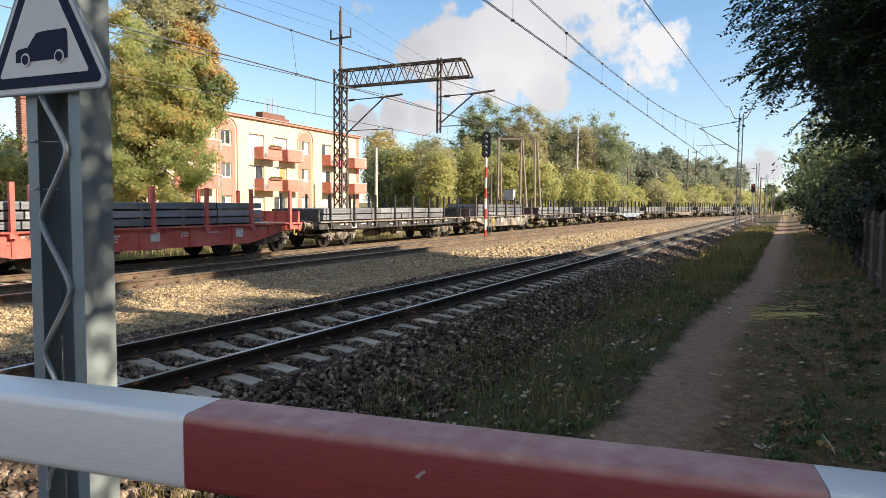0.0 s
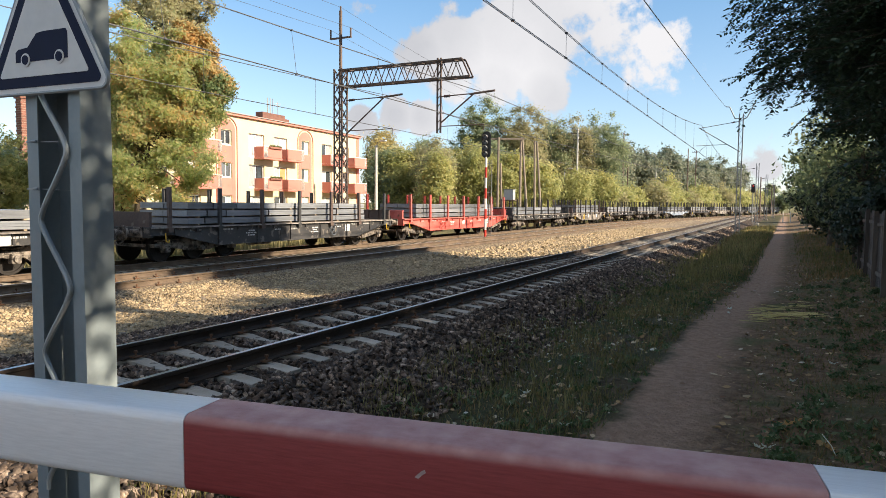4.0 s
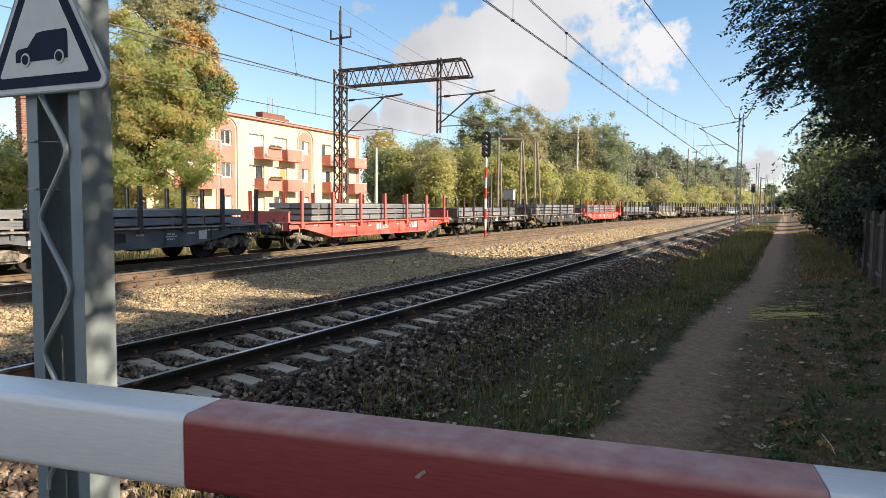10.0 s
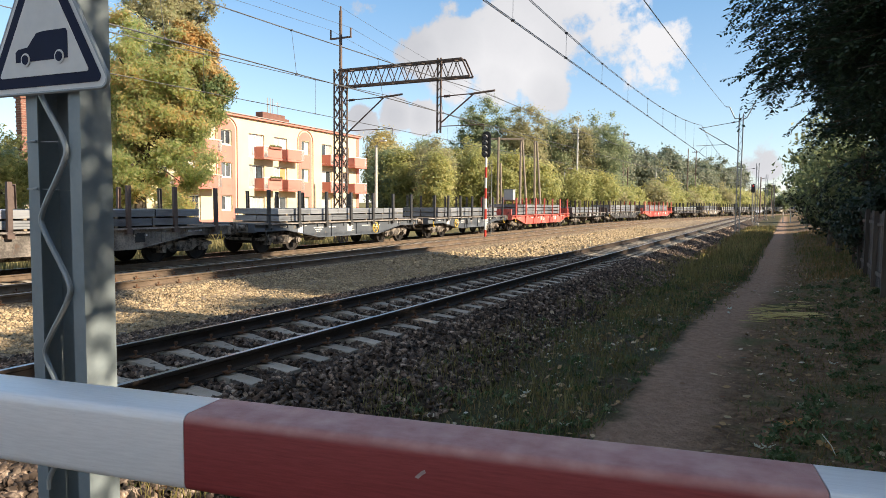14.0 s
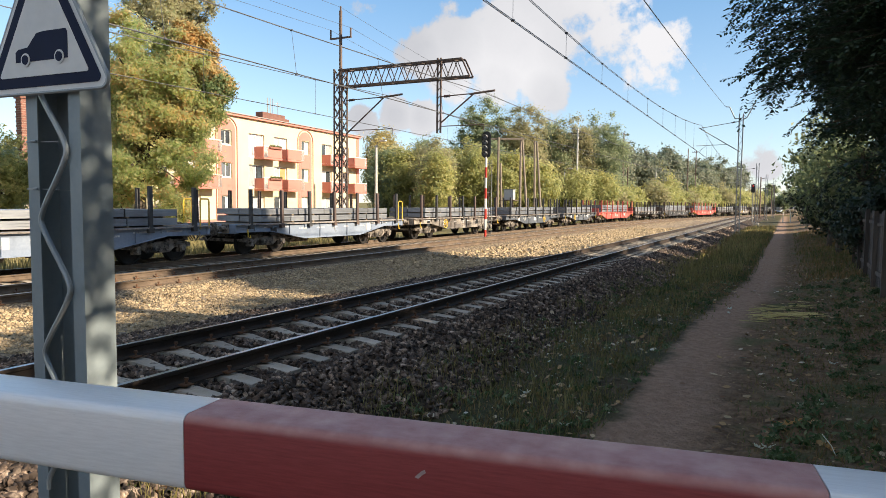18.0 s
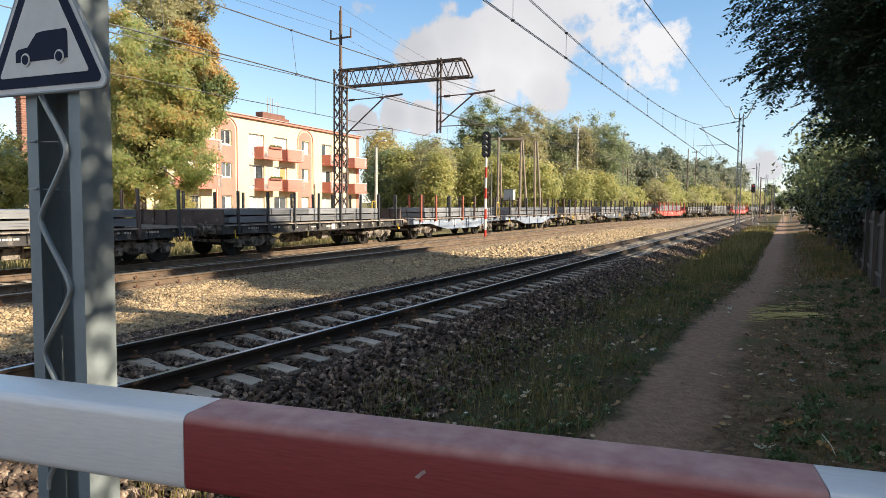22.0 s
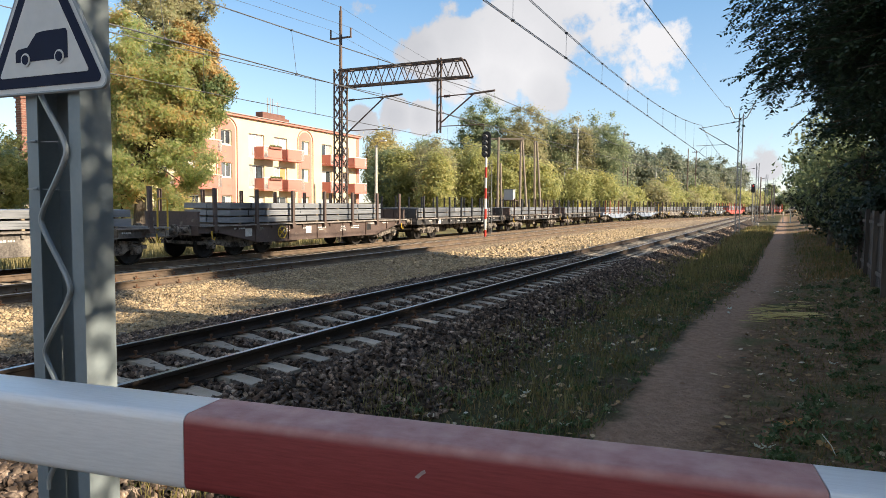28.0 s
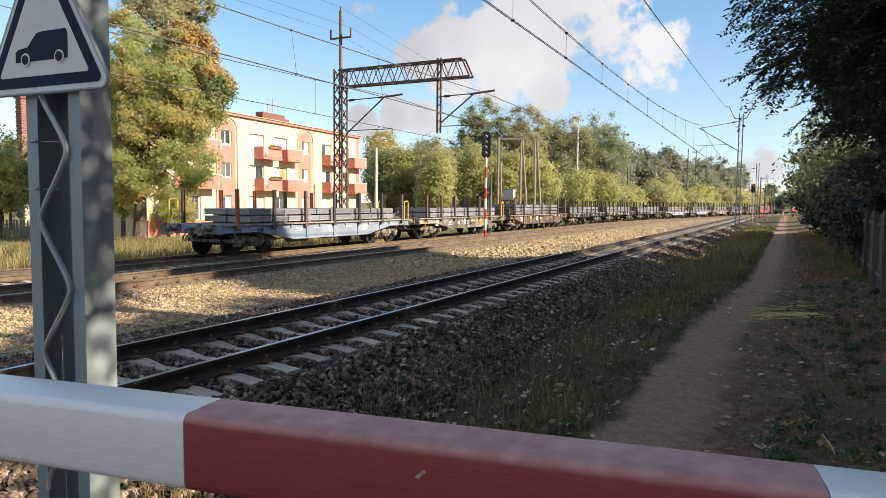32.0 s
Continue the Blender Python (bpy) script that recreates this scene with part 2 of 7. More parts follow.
# one rust, darkened for the shaded siding and lightened for the sunlit main line
M_RAIL_SHADE = mat("rail_rust_shaded", [(0.020, 0.015, 0.012), (0.055, 0.038, 0.028)], 0.75, 0.2, 60, 3, 0.3)
M_RAIL_LIT = mat("rail_rust_dusty_lit", [(0.070, 0.050, 0.036), (0.18, 0.13, 0.088)], 0.85, 0.1, 60, 3, 0.3)
M_SHINE = mat("rail_head_steel", [(0.30, 0.30, 0.31), (0.46, 0.46, 0.47)], 0.30, 0.95, 200, 4, 0.05)
M_CONC = mat("sleeper_concrete", [(0.30, 0.26, 0.205), (0.46, 0.41, 0.34)], 0.9, 0, 45, 3, 0.35, each=0.15, spots=((0.12, 0.10, 0.08), 0.60, 6.0))
M_STONE = mat("ballast_stone", [(0.038, 0.026, 0.019), (0.098, 0.068, 0.050), (0.36, 0.28, 0.215)], 0.85, 0, 30, 6, 0.4, island=0.8)
M_CLIP = mat("rail_clip_rust", [(0.10, 0.05, 0.03), (0.2, 0.11, 0.06)], 0.8, 0.3, 80, 8, 0.3)
M_GALV = mat("grey_paint_steel", [(0.195, 0.24, 0.262), (0.265, 0.31, 0.325)], 0.55, 0.15, 25, 2.0, 0.06, coat=0.1)
M_GALVD = mat("lattice_brown_steel", [(0.085, 0.060, 0.050), (0.16, 0.115, 0.095)], 0.7, 0.2, 25, 1.5, 0.15)
M_MAST2 = mat("mast_grey_steel", [(0.20, 0.22, 0.22), (0.32, 0.33, 0.32)], 0.6, 0.3, 25, 1.5, 0.1)
M_WIRE = mat("wire_copper_dark", [(0.10, 0.10, 0.105), (0.16, 0.16, 0.16)], 0.5, 0.6, 20, 1, 0.0)
M_BARW = mat("barrier_white_paint", [(0.74, 0.75, 0.76), (0.84, 0.85, 0.86)], 0.33, 0.1, 30, 6, 0.10, streak=(3, 40, 40), coat=0.15, spots=((0.25, 0.26, 0.27), 0.72, 40))
M_BARR = mat("barrier_red_paint", [(0.205, 0.026, 0.030), (0.285, 0.046, 0.048)], 0.50, 0.0, 30, 6, 0.10, streak=(3, 40, 40), spots=((0.30, 0.11, 0.10), 0.72, 30))


def pale_top(m, colour, z0, z1):
    """A paler colour, broken up by noise, blended into the upper side of a boom."""
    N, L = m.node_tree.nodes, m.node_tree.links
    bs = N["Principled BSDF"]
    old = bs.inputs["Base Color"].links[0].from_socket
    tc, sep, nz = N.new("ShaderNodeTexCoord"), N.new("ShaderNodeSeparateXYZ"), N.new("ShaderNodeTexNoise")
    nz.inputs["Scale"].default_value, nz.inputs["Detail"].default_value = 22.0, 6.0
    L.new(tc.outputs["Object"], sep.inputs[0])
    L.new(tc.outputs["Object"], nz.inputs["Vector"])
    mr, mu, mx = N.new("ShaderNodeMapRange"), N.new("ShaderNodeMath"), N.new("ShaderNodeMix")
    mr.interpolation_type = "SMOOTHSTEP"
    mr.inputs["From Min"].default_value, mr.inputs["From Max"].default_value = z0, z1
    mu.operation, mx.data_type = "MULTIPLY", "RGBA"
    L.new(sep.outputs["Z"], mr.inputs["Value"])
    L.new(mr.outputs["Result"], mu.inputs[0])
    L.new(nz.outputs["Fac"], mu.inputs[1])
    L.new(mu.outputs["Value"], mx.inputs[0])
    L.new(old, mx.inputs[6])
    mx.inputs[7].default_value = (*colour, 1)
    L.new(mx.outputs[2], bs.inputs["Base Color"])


pale_top(M_BARR, (0.62, 0.40, 0.36), 0.050, 0.068)
M_SIGNW = mat("sign_white_sheet", [(0.60, 0.61, 0.60), (0.70, 0.70, 0.68)], 0.4, 0, 12, 3, 0.03)
M_SIGNB = mat("sign_dark_blue", [(0.008, 0.014, 0.040), (0.014, 0.022, 0.055)], 0.65, 0, 12, 3, 0.03, spec=0.15)
M_BLACK = mat("black_paint", [(0.012, 0.012, 0.014), (0.03, 0.03, 0.032)], 0.5, 0.1, 20, 2, 0.1)
M_WHITE = mat("white_paint", [(0.62, 0.62, 0.60), (0.78, 0.78, 0.75)], 0.6, 0, 20, 2, 0.08)
M_RED = mat("signal_red_paint", [(0.42, 0.03, 0.02), (0.55, 0.05, 0.03)], 0.5, 0, 20, 2, 0.08)
M_GLASSD = mat("dark_window_glass", [(0.02, 0.025, 0.03), (0.05, 0.06, 0.07)], 0.08, 0, 3, 0.6, 0.0, rough_var=0.03, spec=0.9)

# ---- the lie of the land ----
X1, X2, X3 = -6.29, -14.0, -19.5          # track centres
Z1, Z2, Z3 = 0.0, -0.10, -0.33            # rail tops


def bend(y):
    """How far the two main tracks have swung to the right at y."""
    if y <= 66:
        return 0.0
    if y <= 115:
        return 0.00155 * (y - 66) ** 2
    return 3.722 + 0.1519 * (y - 115)


PROFILE = [(-2000, -1.2), (-60, -1.0), (-28, -0.75), (-23.5, -0.75), (-22.2, -0.62), (-21.4, -0.56), (-17.7, -0.56), (-16.8, -0.46), (-15.9, -0.30), (-15.4, -0.275), (-12.6, -0.275), (-12.0, -0.40), (-11.4, -0.44),
           (-8.6, -0.36), (-8.0, -0.25), (-4.75, -0.25), (-3.5, -0.62), (-2.6, -0.60), (-1.5, -0.52), (-0.9, -0.54), (-0.2, -0.52), (0.8, -0.42), (2.2, -0.2), (6, 0.1), (60, 0.4), (2000, 0.5)]


def land(x, y):
    b = bend(y)
    if x < -9:
        x = x - b if x - b < -9 else -9
    for (a, za), (c, zc) in zip(PROFILE, PROFILE[1:]):
        if x <= c:
            z = za + (zc - za) * (x - a) / (c - a)
            break
    rough = 0.05 if x > -4.6 else 0.02
    z += rough * noise.noise((x * 0.9, y * 0.9, 0)) + 0.4 * rough * noise.noise((x * 3.1, y * 3.1, 5))
    if y < 1.2 and x > -3.4:                # the crossing's road lies level with the rails
        z = max(z, 0.02 if y < 0.6 else 0.02 - (y - 0.6) * 0.9)
    return z


def ground_mat():
    m = bpy.data.materials.new("trackside_ground")
    m.use_nodes = True
    nt = m.node_tree
    N, L = nt.nodes, nt.links
    bs = N["Principled BSDF"]
    tc = N.new("ShaderNodeTexCoord")
    sep = N.new("ShaderNodeSeparateXYZ")
    L.new(tc.outputs["Object"], sep.inputs[0])

    def noise_tex(scale, detail=6.0, rough=0.6):
        n = N.new("ShaderNodeTexNoise")
        n.inputs["Scale"].default_value, n.inputs["Detail"].default_value, n.inputs["Roughness"].default_value = scale, detail, rough
        L.new(tc.outputs["Object"], n.inputs["Vector"])
        return n.outputs["Fac"]

    def maths(op, a, b=None, c=None):
        n = N.new("ShaderNodeMath")
        n.operation = op
        for i, v in enumerate((a, b, c)):
            if v is None:
                continue
            if isinstance(v, (int, float)):
                n.inputs[i].default_value = v
            else:
                L.new(v, n.inputs[i])
        return n.outputs["Value"]

    def ramp(v, lo, hi):
        n = N.new("ShaderNodeMapRange")
        n.interpolation_type = "SMOOTHSTEP"
        n.inputs["From Min"].default_value, n.inputs["From Max"].default_value = lo, hi
        L.new(v, n.inputs["Value"])
        return n.outputs["Result"]

    def blend(f, a, b):
        n = N.new("ShaderNodeMix")
        n.data_type = "RGBA"
        L.new(f, n.inputs[0])
        for i, v in ((6, a), (7, b)):
            if isinstance(v, tuple):
                n.inputs[i].default_value = (*v, 1)
            else:
                L.new(v, n.inputs[i])
        return n.outputs[2]

    wob = maths("MULTIPLY_ADD", noise_tex(1.3), 1.3, maths("ADD", sep.outputs["X"], -0.65))
    wob = maths("MULTIPLY_ADD", noise_tex(7.0), 0.7, maths("ADD", wob, -0.35))
    n_f, n_m, n_c = noise_tex(55), noise_tex(9), noise_tex(1.1)
    vor = N.new("ShaderNodeTexVoronoi")
    vor.inputs["Scale"].default_value = 20.0
    L.new(tc.outputs["Object"], vor.inputs["Vector"])
    vsep = N.new("ShaderNodeSeparateColor")
    L.new(vor.outputs["Color"], vsep.inputs[0])
    stone = blend(vsep.outputs[0], (0.055, 0.038, 0.029), (0.16, 0.12, 0.09))
    stone = blend(ramp(vor.outputs["Distance"], 0.25, 0.62), stone, (0.035, 0.026, 0.020))
    tan = blend(vsep.outputs[0], (0.25, 0.185, 0.11), (0.58, 0.455, 0.29))
    tan = blend(ramp(vor.outputs["Distance"], 0.3, 0.7), tan, (0.10, 0.075, 0.055))
    fine = blend(ramp(n_f, 0.35, 0.65), (0.19, 0.15, 0.11), (0.38, 0.31, 0.23))
    fine = blend(ramp(n_m, 0.45, 0.7), fine, (0.20, 0.165, 0.125))
    soil = blend(ramp(n_m, 0.35, 0.65), (0.125, 0.080, 0.048), (0.23, 0.152, 0.092))
    grass = blend(ramp(n_c, 0.34, 0.56), blend(ramp(n_m, 0.35, 0.65), (0.060, 0.045, 0.030), (0.115, 0.088, 0.055)), (0.062, 0.062, 0.030))
    sand = blend(ramp(n_m, 0.3, 0.7), (0.275, 0.178, 0.122), (0.38, 0.255, 0.18))
    sand = blend(ramp(n_f, 0.55, 0.75), sand, (0.17, 0.13, 0.10))
    meadow = blend(ramp(n_c, 0.35, 0.65), (0.22, 0.185, 0.09), (0.12, 0.12, 0.05))
    # bands across the tracks, from the far side to the near one
    c = blend(ramp(wob, -22.6, -22.0), meadow, tan)
    c = blend(ramp(wob, -12.2, -11.2), c, blend(ramp(n_c, 0.42, 0.58), fine, tan))
    c = blend(ramp(wob, -8.7, -8.2), c, stone)
    c = blend(ramp(wob, -3.9, -3.2), c, grass)
    way = maths("MULTIPLY_ADD", ramp(sep.outputs["Y"], 11.5, 24.0), -0.55, maths("MULTIPLY_ADD", wob, 0.55, maths("MULTIPLY", sep.outputs["X"], 0.45)))
    c = blend(ramp(way, -1.74, -1.38), c, sand)
    c = blend(ramp(way, -0.95, -0.40), c, blend(ramp(n_c, 0.48, 0.70), soil, (0.11, 0.115, 0.05)))
    far = ramp(sep.outputs["Y"], 140, 200)
    c = blend(far, c, meadow)
    L.new(c, bs.inputs["Base Color"])
    bs.inputs["Roughness"].default_value = 0.95
    bs.inputs["Specular IOR Level"].default_value = 0.2
    h = maths("MULTIPLY_ADD", vor.outputs["Distance"], -1.0, n_f)
    bp = N.new("ShaderNodeBump")
    bp.inputs["Strength"].default_value, bp.inputs["Distance"].default_value = 0.8, 0.03
    L.new(h, bp.inputs["Height"])
    L.new(bp.outputs["Normal"], bs.inputs["Normal"])
    return m


def build_ground():
    xs = [-2000, -700, -300, -150, -90, -60, -45, -35] + list(np.arange(-28, -9, 0.5)) + list(np.arange(-9, 3, 0.16)) + [3.5, 4, 5, 6, 8, 12, 20, 40, 90, 250, 700, 2000]
    ys = [-2000, -600, -250, -120, -60, -30, -15, -8, -4, -2] + list(np.arange(-1, 30, 0.2)) + list(np.arange(30, 70, 0.5)) + list(np.arange(70, 140, 2.0)) + [150, 170, 200, 260, 400, 800, 2500]
    nx = len(xs)
    vs = [(x, y, land(x, y)) for y in ys for x in xs]
    fs = [(j * nx + i, j * nx + i + 1, (j + 1) * nx + i + 1, (j + 1) * nx + i) for j in range(len(ys) - 1) for i in range(nx - 1)]
    me = bpy.data.meshes.new("ground")
    me.from_pydata(vs, [], fs)
    me.shade_smooth()
    me.materials.append(ground_mat())
    return tagged(new("ground", me), "trackside ground of ballast, gravel, grass and a trodden sandy path", "ground", kind="structure")


build_ground()

# ---- tracks ----
RAIL_PROFILE = [(-0.075, -0.172), (0.075, -0.172), (0.075, -0.160), (0.020, -0.145), (0.009, -0.125), (0.009, -0.055), (0.034, -0.038), (0.036, -0.008), (0.030, 0.0),
                (-0.030, 0.0), (-0.036, -0.008), (-0.034, -0.038), (-0.009, -0.055), (-0.009, -0.125), (-0.020, -0.145), (-0.075, -0.160)]


def rail_mesh(xof, z, side, ys, curved):
    n = len(RAIL_PROFILE)
    vs, fs = [], []
    for y in ys:
        x = xof(y) + side * 0.7535
        vs += [(x + u, y, z + v) for u, v in RAIL_PROFILE]
    for k in range(len(ys) - 1):
        fs += [(k * n + i, k * n + (i + 1) % n, (k + 1) * n + (i + 1) % n, (k + 1) * n + i) for i in range(n)]
    fs += [tuple(range(n)), tuple(range((len(ys) - 1) * n, len(ys) * n))]
    me = bpy.data.meshes.new("rail")
    me.from_pydata(vs, [], fs)
    me.materials.append(M_RAIL_LIT if curved else M_RAIL_SHADE)
    me.materials.append(M_SHINE)
    for i, p in enumerate(me.polygons):
        if i < (len(ys) - 1) * n and i % n == 8:
            p.material_index = 1
    bm = bmesh.new()
    bm.from_mesh(me)
    bmesh.ops.recalc_face_normals(bm, faces=bm.faces)
    bm.to_mesh(me)
    bm.free()
    return me


def sleeper_mesh():
    """A pre-stressed sleeper: high under the rails, waisted and lower in the middle, sloping sides."""
    st = [(-1.30, 0.14, 0.0), (-1.28, 0.15, -0.012), (-0.92, 0.15, 0.0), (-0.55, 0.15, 0.0), (-0.25, 0.11, -0.045), (0.25, 0.11, -0.045), (0.55, 0.15, 0.0), (0.92, 0.15, 0.0), (1.28, 0.15, -0.012), (1.30, 0.14, 0.0)]
    vs, fs = [], []
    for k, (x, w, dz) in enumerate(st):
        top = dz - (0.02 if abs(x) > 1.25 else 0)
        vs += [(x, -w, -0.21), (x, -w * 0.72, top), (x, w * 0.72, top), (x, w, -0.21)]
    for k in range(len(st) - 1):
        a, b = 4 * k, 4 * k + 4
        fs += [(a + i, a + i + 1, b + i + 1, b + i) for i in range(3)]
    fs += [(0, 1, 2, 3), (len(vs) - 4, len(vs) - 3, len(vs) - 2, len(vs) - 1)]
    g = Geo()
    g.add(vs, fs)
    return g.mesh("sleeper")


def clip_mesh():
    g = Geo()
    g.bevel_box((0, 0, -0.155), (0.10, 0.11, 0.022), 0.006)
    g.tube((0.01, 0, -0.15), (0.01, 0, -0.085), 0.014, 6)
    g.tube((0.01, 0, -0.105), (0.01, 0, -0.08), 0.025, 6)
    return g.mesh("rail_clip")


def build_track(name, label, xc, z, curved, y0, y1, first, clips_to):
    xof = (lambda y: xc + bend(y)) if curved else (lambda y: xc)
    tr = thing(name, label, "railway track", kind="structure")
    ys = [y0] + [2.0, 36.0] + (list(np.arange(64, y1, 4.0)) if curved else [y1 / 2]) + [y1]
    for side in (-1, 1):
        me = rail_mesh(xof, z, side, ys, curved)
        r = new("rail", me)
        r.parent = tr
    sl, cl = once("sleeper", sleeper_mesh), once("clip", clip_mesh)
    y, k = first, 0
    while y < min(y1, 130):
        a = math.atan(bend(y + 0.5) - bend(y - 0.5)) if curved else 0
        rnd = random.Random(k)
        part("sleeper", sl, M_CONC, tr, at=Matrix.Translation((xof(y), y, z - 0.185 + rnd.uniform(-0.008, 0.004))) @ pose(0, 0, 0, 0, 0, -math.degrees(a) + rnd.uniform(-0.8, 0.8)))
        if y < clips_to:
            for side in (-1, 1):
                for s in (-1, 1):
                    part("rail_clip", cl, M_CLIP, tr, at=pose(xof(y) + side * 0.7535 + s * 0.095, y, z, 0, 0, 180 if s < 0 else 0))
        y += 0.6
        k += 1
    return tr


track_1 = build_track("railway_track_1", "straight siding track on grey concrete sleepers in ballast", X1, Z1, False, -40, 128, -0.49, 24)
track_2 = build_track("railway_track_2", "main line track on concrete sleepers curving gently away", X2, Z2, True, -150, 420, 2.1, 16)
track_3 = build_track("railway_track_3", "main line track that carries the goods train", X3, Z3, True, -230, 420, 2.3, 3)

# ---- the goods train ----
P_RED = mat("wagon_red_paint", [(0.42, 0.065, 0.050), (0.54, 0.115, 0.092), (0.60, 0.18, 0.15)], 0.6, 0.0, 14, 0.9, 0.15, spots=((0.16, 0.06, 0.045), 0.63, 3.0))
P_GREY = mat("wagon_slate_paint", [(0.055, 0.065, 0.080), (0.125, 0.14, 0.16)], 0.6, 0.0, 14, 0.9, 0.15, spots=((0.16, 0.14, 0.12), 0.64, 3.0))
P_BLUE = mat("wagon_light_blue_paint", [(0.165, 0.205, 0.275), (0.27, 0.32, 0.395)], 0.6, 0.0, 14, 0.9, 0.15, spots=((0.16, 0.17, 0.18), 0.64, 3.0))
P_DUST = mat("wagon_dusty_brown_paint", [(0.075, 0.066, 0.058), (0.19, 0.17, 0.15), (0.36, 0.32, 0.27)], 0.75, 0.0, 14, 1.1, 0.2, contrast=0.65, spots=((0.09, 0.06, 0.045), 0.62, 3.5))
P_BLACK = mat("wagon_black_paint", [(0.022, 0.023, 0.026), (0.065, 0.063, 0.062)], 0.55, 0.0, 14, 0.9, 0.15, spots=((0.17, 0.15, 0.13), 0.58, 5.0))
P_BROWN = mat("wagon_brown_paint", [(0.062, 0.042, 0.036), (0.14, 0.098, 0.082)], 0.65, 0.0, 14, 0.9, 0.15, spots=((0.20, 0.16, 0.13), 0.64, 3.0))
P_RUSTO = mat("rust_orange_paint", [(0.20, 0.065, 0.038), (0.33, 0.11, 0.065)], 0.7, 0.0, 14, 0.9, 0.15)
# grime whose contrast is raised to mimic sunlit highlights against black shadow
P_GEAR = mat("running_gear_lit_grime", [(0.022, 0.019, 0.017), (0.30, 0.26, 0.22)], 0.8, 0.1, 26, 5, 0.5, contrast=0.72)
P_WHEEL = mat("wheel_steel", [(0.010, 0.009, 0.008), (0.030, 0.025, 0.022)], 0.75, 0.2, 30, 3, 0.2)
P_DECK = mat("deck_planks", [(0.10, 0.08, 0.065), (0.22, 0.185, 0.15)], 0.9, 0, 30, 2, 0.4, streak=(1, 14, 1))
P_STEEL = mat("mill_steel", [(0.15, 0.162, 0.178), (0.30, 0.315, 0.335)], 0.5, 0.30, 8, 0.7, 0.12, each=0.25, streak=(1, 0.25, 3))
P_STRAP = mat("steel_strap", [(0.02, 0.02, 0.022), (0.05, 0.05, 0.05)], 0.5, 0.5, 20, 2, 0.1)
P_TIMBER = mat("dunnage_timber", [(0.22, 0.16, 0.10), (0.40, 0.31, 0.21)], 0.9, 0, 25, 3, 0.4, each=0.2)
P_YELLOW = mat("yellow_handle_paint", [(0.60, 0.38, 0.03), (0.72, 0.50, 0.06)], 0.5, 0, 25, 3, 0.1)
P_EDGE = mat("pale_deck_edge", [(0.14, 0.12, 0.105), (0.30, 0.27, 0.24), (0.42, 0.37, 0.32)], 0.7, 0.1, 20, 2.5, 0.2, contrast=0.6)
P_MARK = mat("white_lettering", [(0.50, 0.50, 0.49), (0.68, 0.68, 0.66)], 0.7, 0, 30, 5, 0.05)


def sill_mesh(L, deep, ends, inset):
    """Side sill: a web with bellied lower edge, flanges and ribs; x = 0 at its outer face, z = 0 at deck level."""
    h = L / 2
    a, b = h - inset, h - inset - 2.1
    low = [(-h, -ends), (-a, -ends), (-b, -deep), (b, -deep), (a, -ends), (h, -ends)]
    g = Geo()
    prof = [(-h, -0.02)] + low + [(h, -0.02)]
    g.prism(prof, -0.10, -0.07, lambda u, v, w: (w, u, v))
    g.box((-0.06, 0, -0.012), (0.14, L, 0.024))
    for (u0, v0), (u1, v1) in zip(low, low[1:]):
        g.beam((-0.06, u0, v0), (-0.06, u1, v1), 0.13, 0.022, up=(0, 0, 1))
    k = int(L / 0.95)
    for i in range(1, k):
        u = -h + L * i / k
        d = deep
        for (u0, v0), (u1, v1) in zip(low, low[1:]):
            if u0 <= u <= u1 and u1 > u0:
                d = -(v0 + (v1 - v0) * (u - u0) / (u1 - u0))
        if i % 2:
            g.box((-0.045, u, -d / 2), (0.05, 0.016, d - 0.04))
        else:
            g.box((-0.05, u, -0.14), (0.07, 0.09, 0.11))
    return g.mesh("side_sill")


def deck_mesh(L):
    g = Geo()
    n = int(L / 0.24)
    for i in range(n):
        y = -L / 2 + (i + 0.5) * L / n
        g.box((0, y, -0.03), (2.56, L / n - 0.014, 0.05))
    return g.mesh("deck")


def stanchion_mesh(h, w, drop):
    g = Geo()
    g.prism([(-w / 2, -0.05), (w / 2, -0.05), (w / 2, 0.05), (w / 2 - 0.012, 0.05), (w / 2 - 0.012, -0.035), (-w / 2 + 0.012, -0.035), (-w / 2 + 0.012, 0.05), (-w / 2, 0.05)], -drop, h,
            lambda u, v, s: (-v, u, s))
    g.box((0, 0, h + 0.008), (0.10, w, 0.016))
    g.box((0.0, 0, -0.10), (0.14, w + 0.07, 0.16))
    g.tube((0.05, -w / 2 - 0.06, -0.06), (0.05, w / 2 + 0.06, -0.06), 0.018, 6)
    return g.mesh("stanchion")


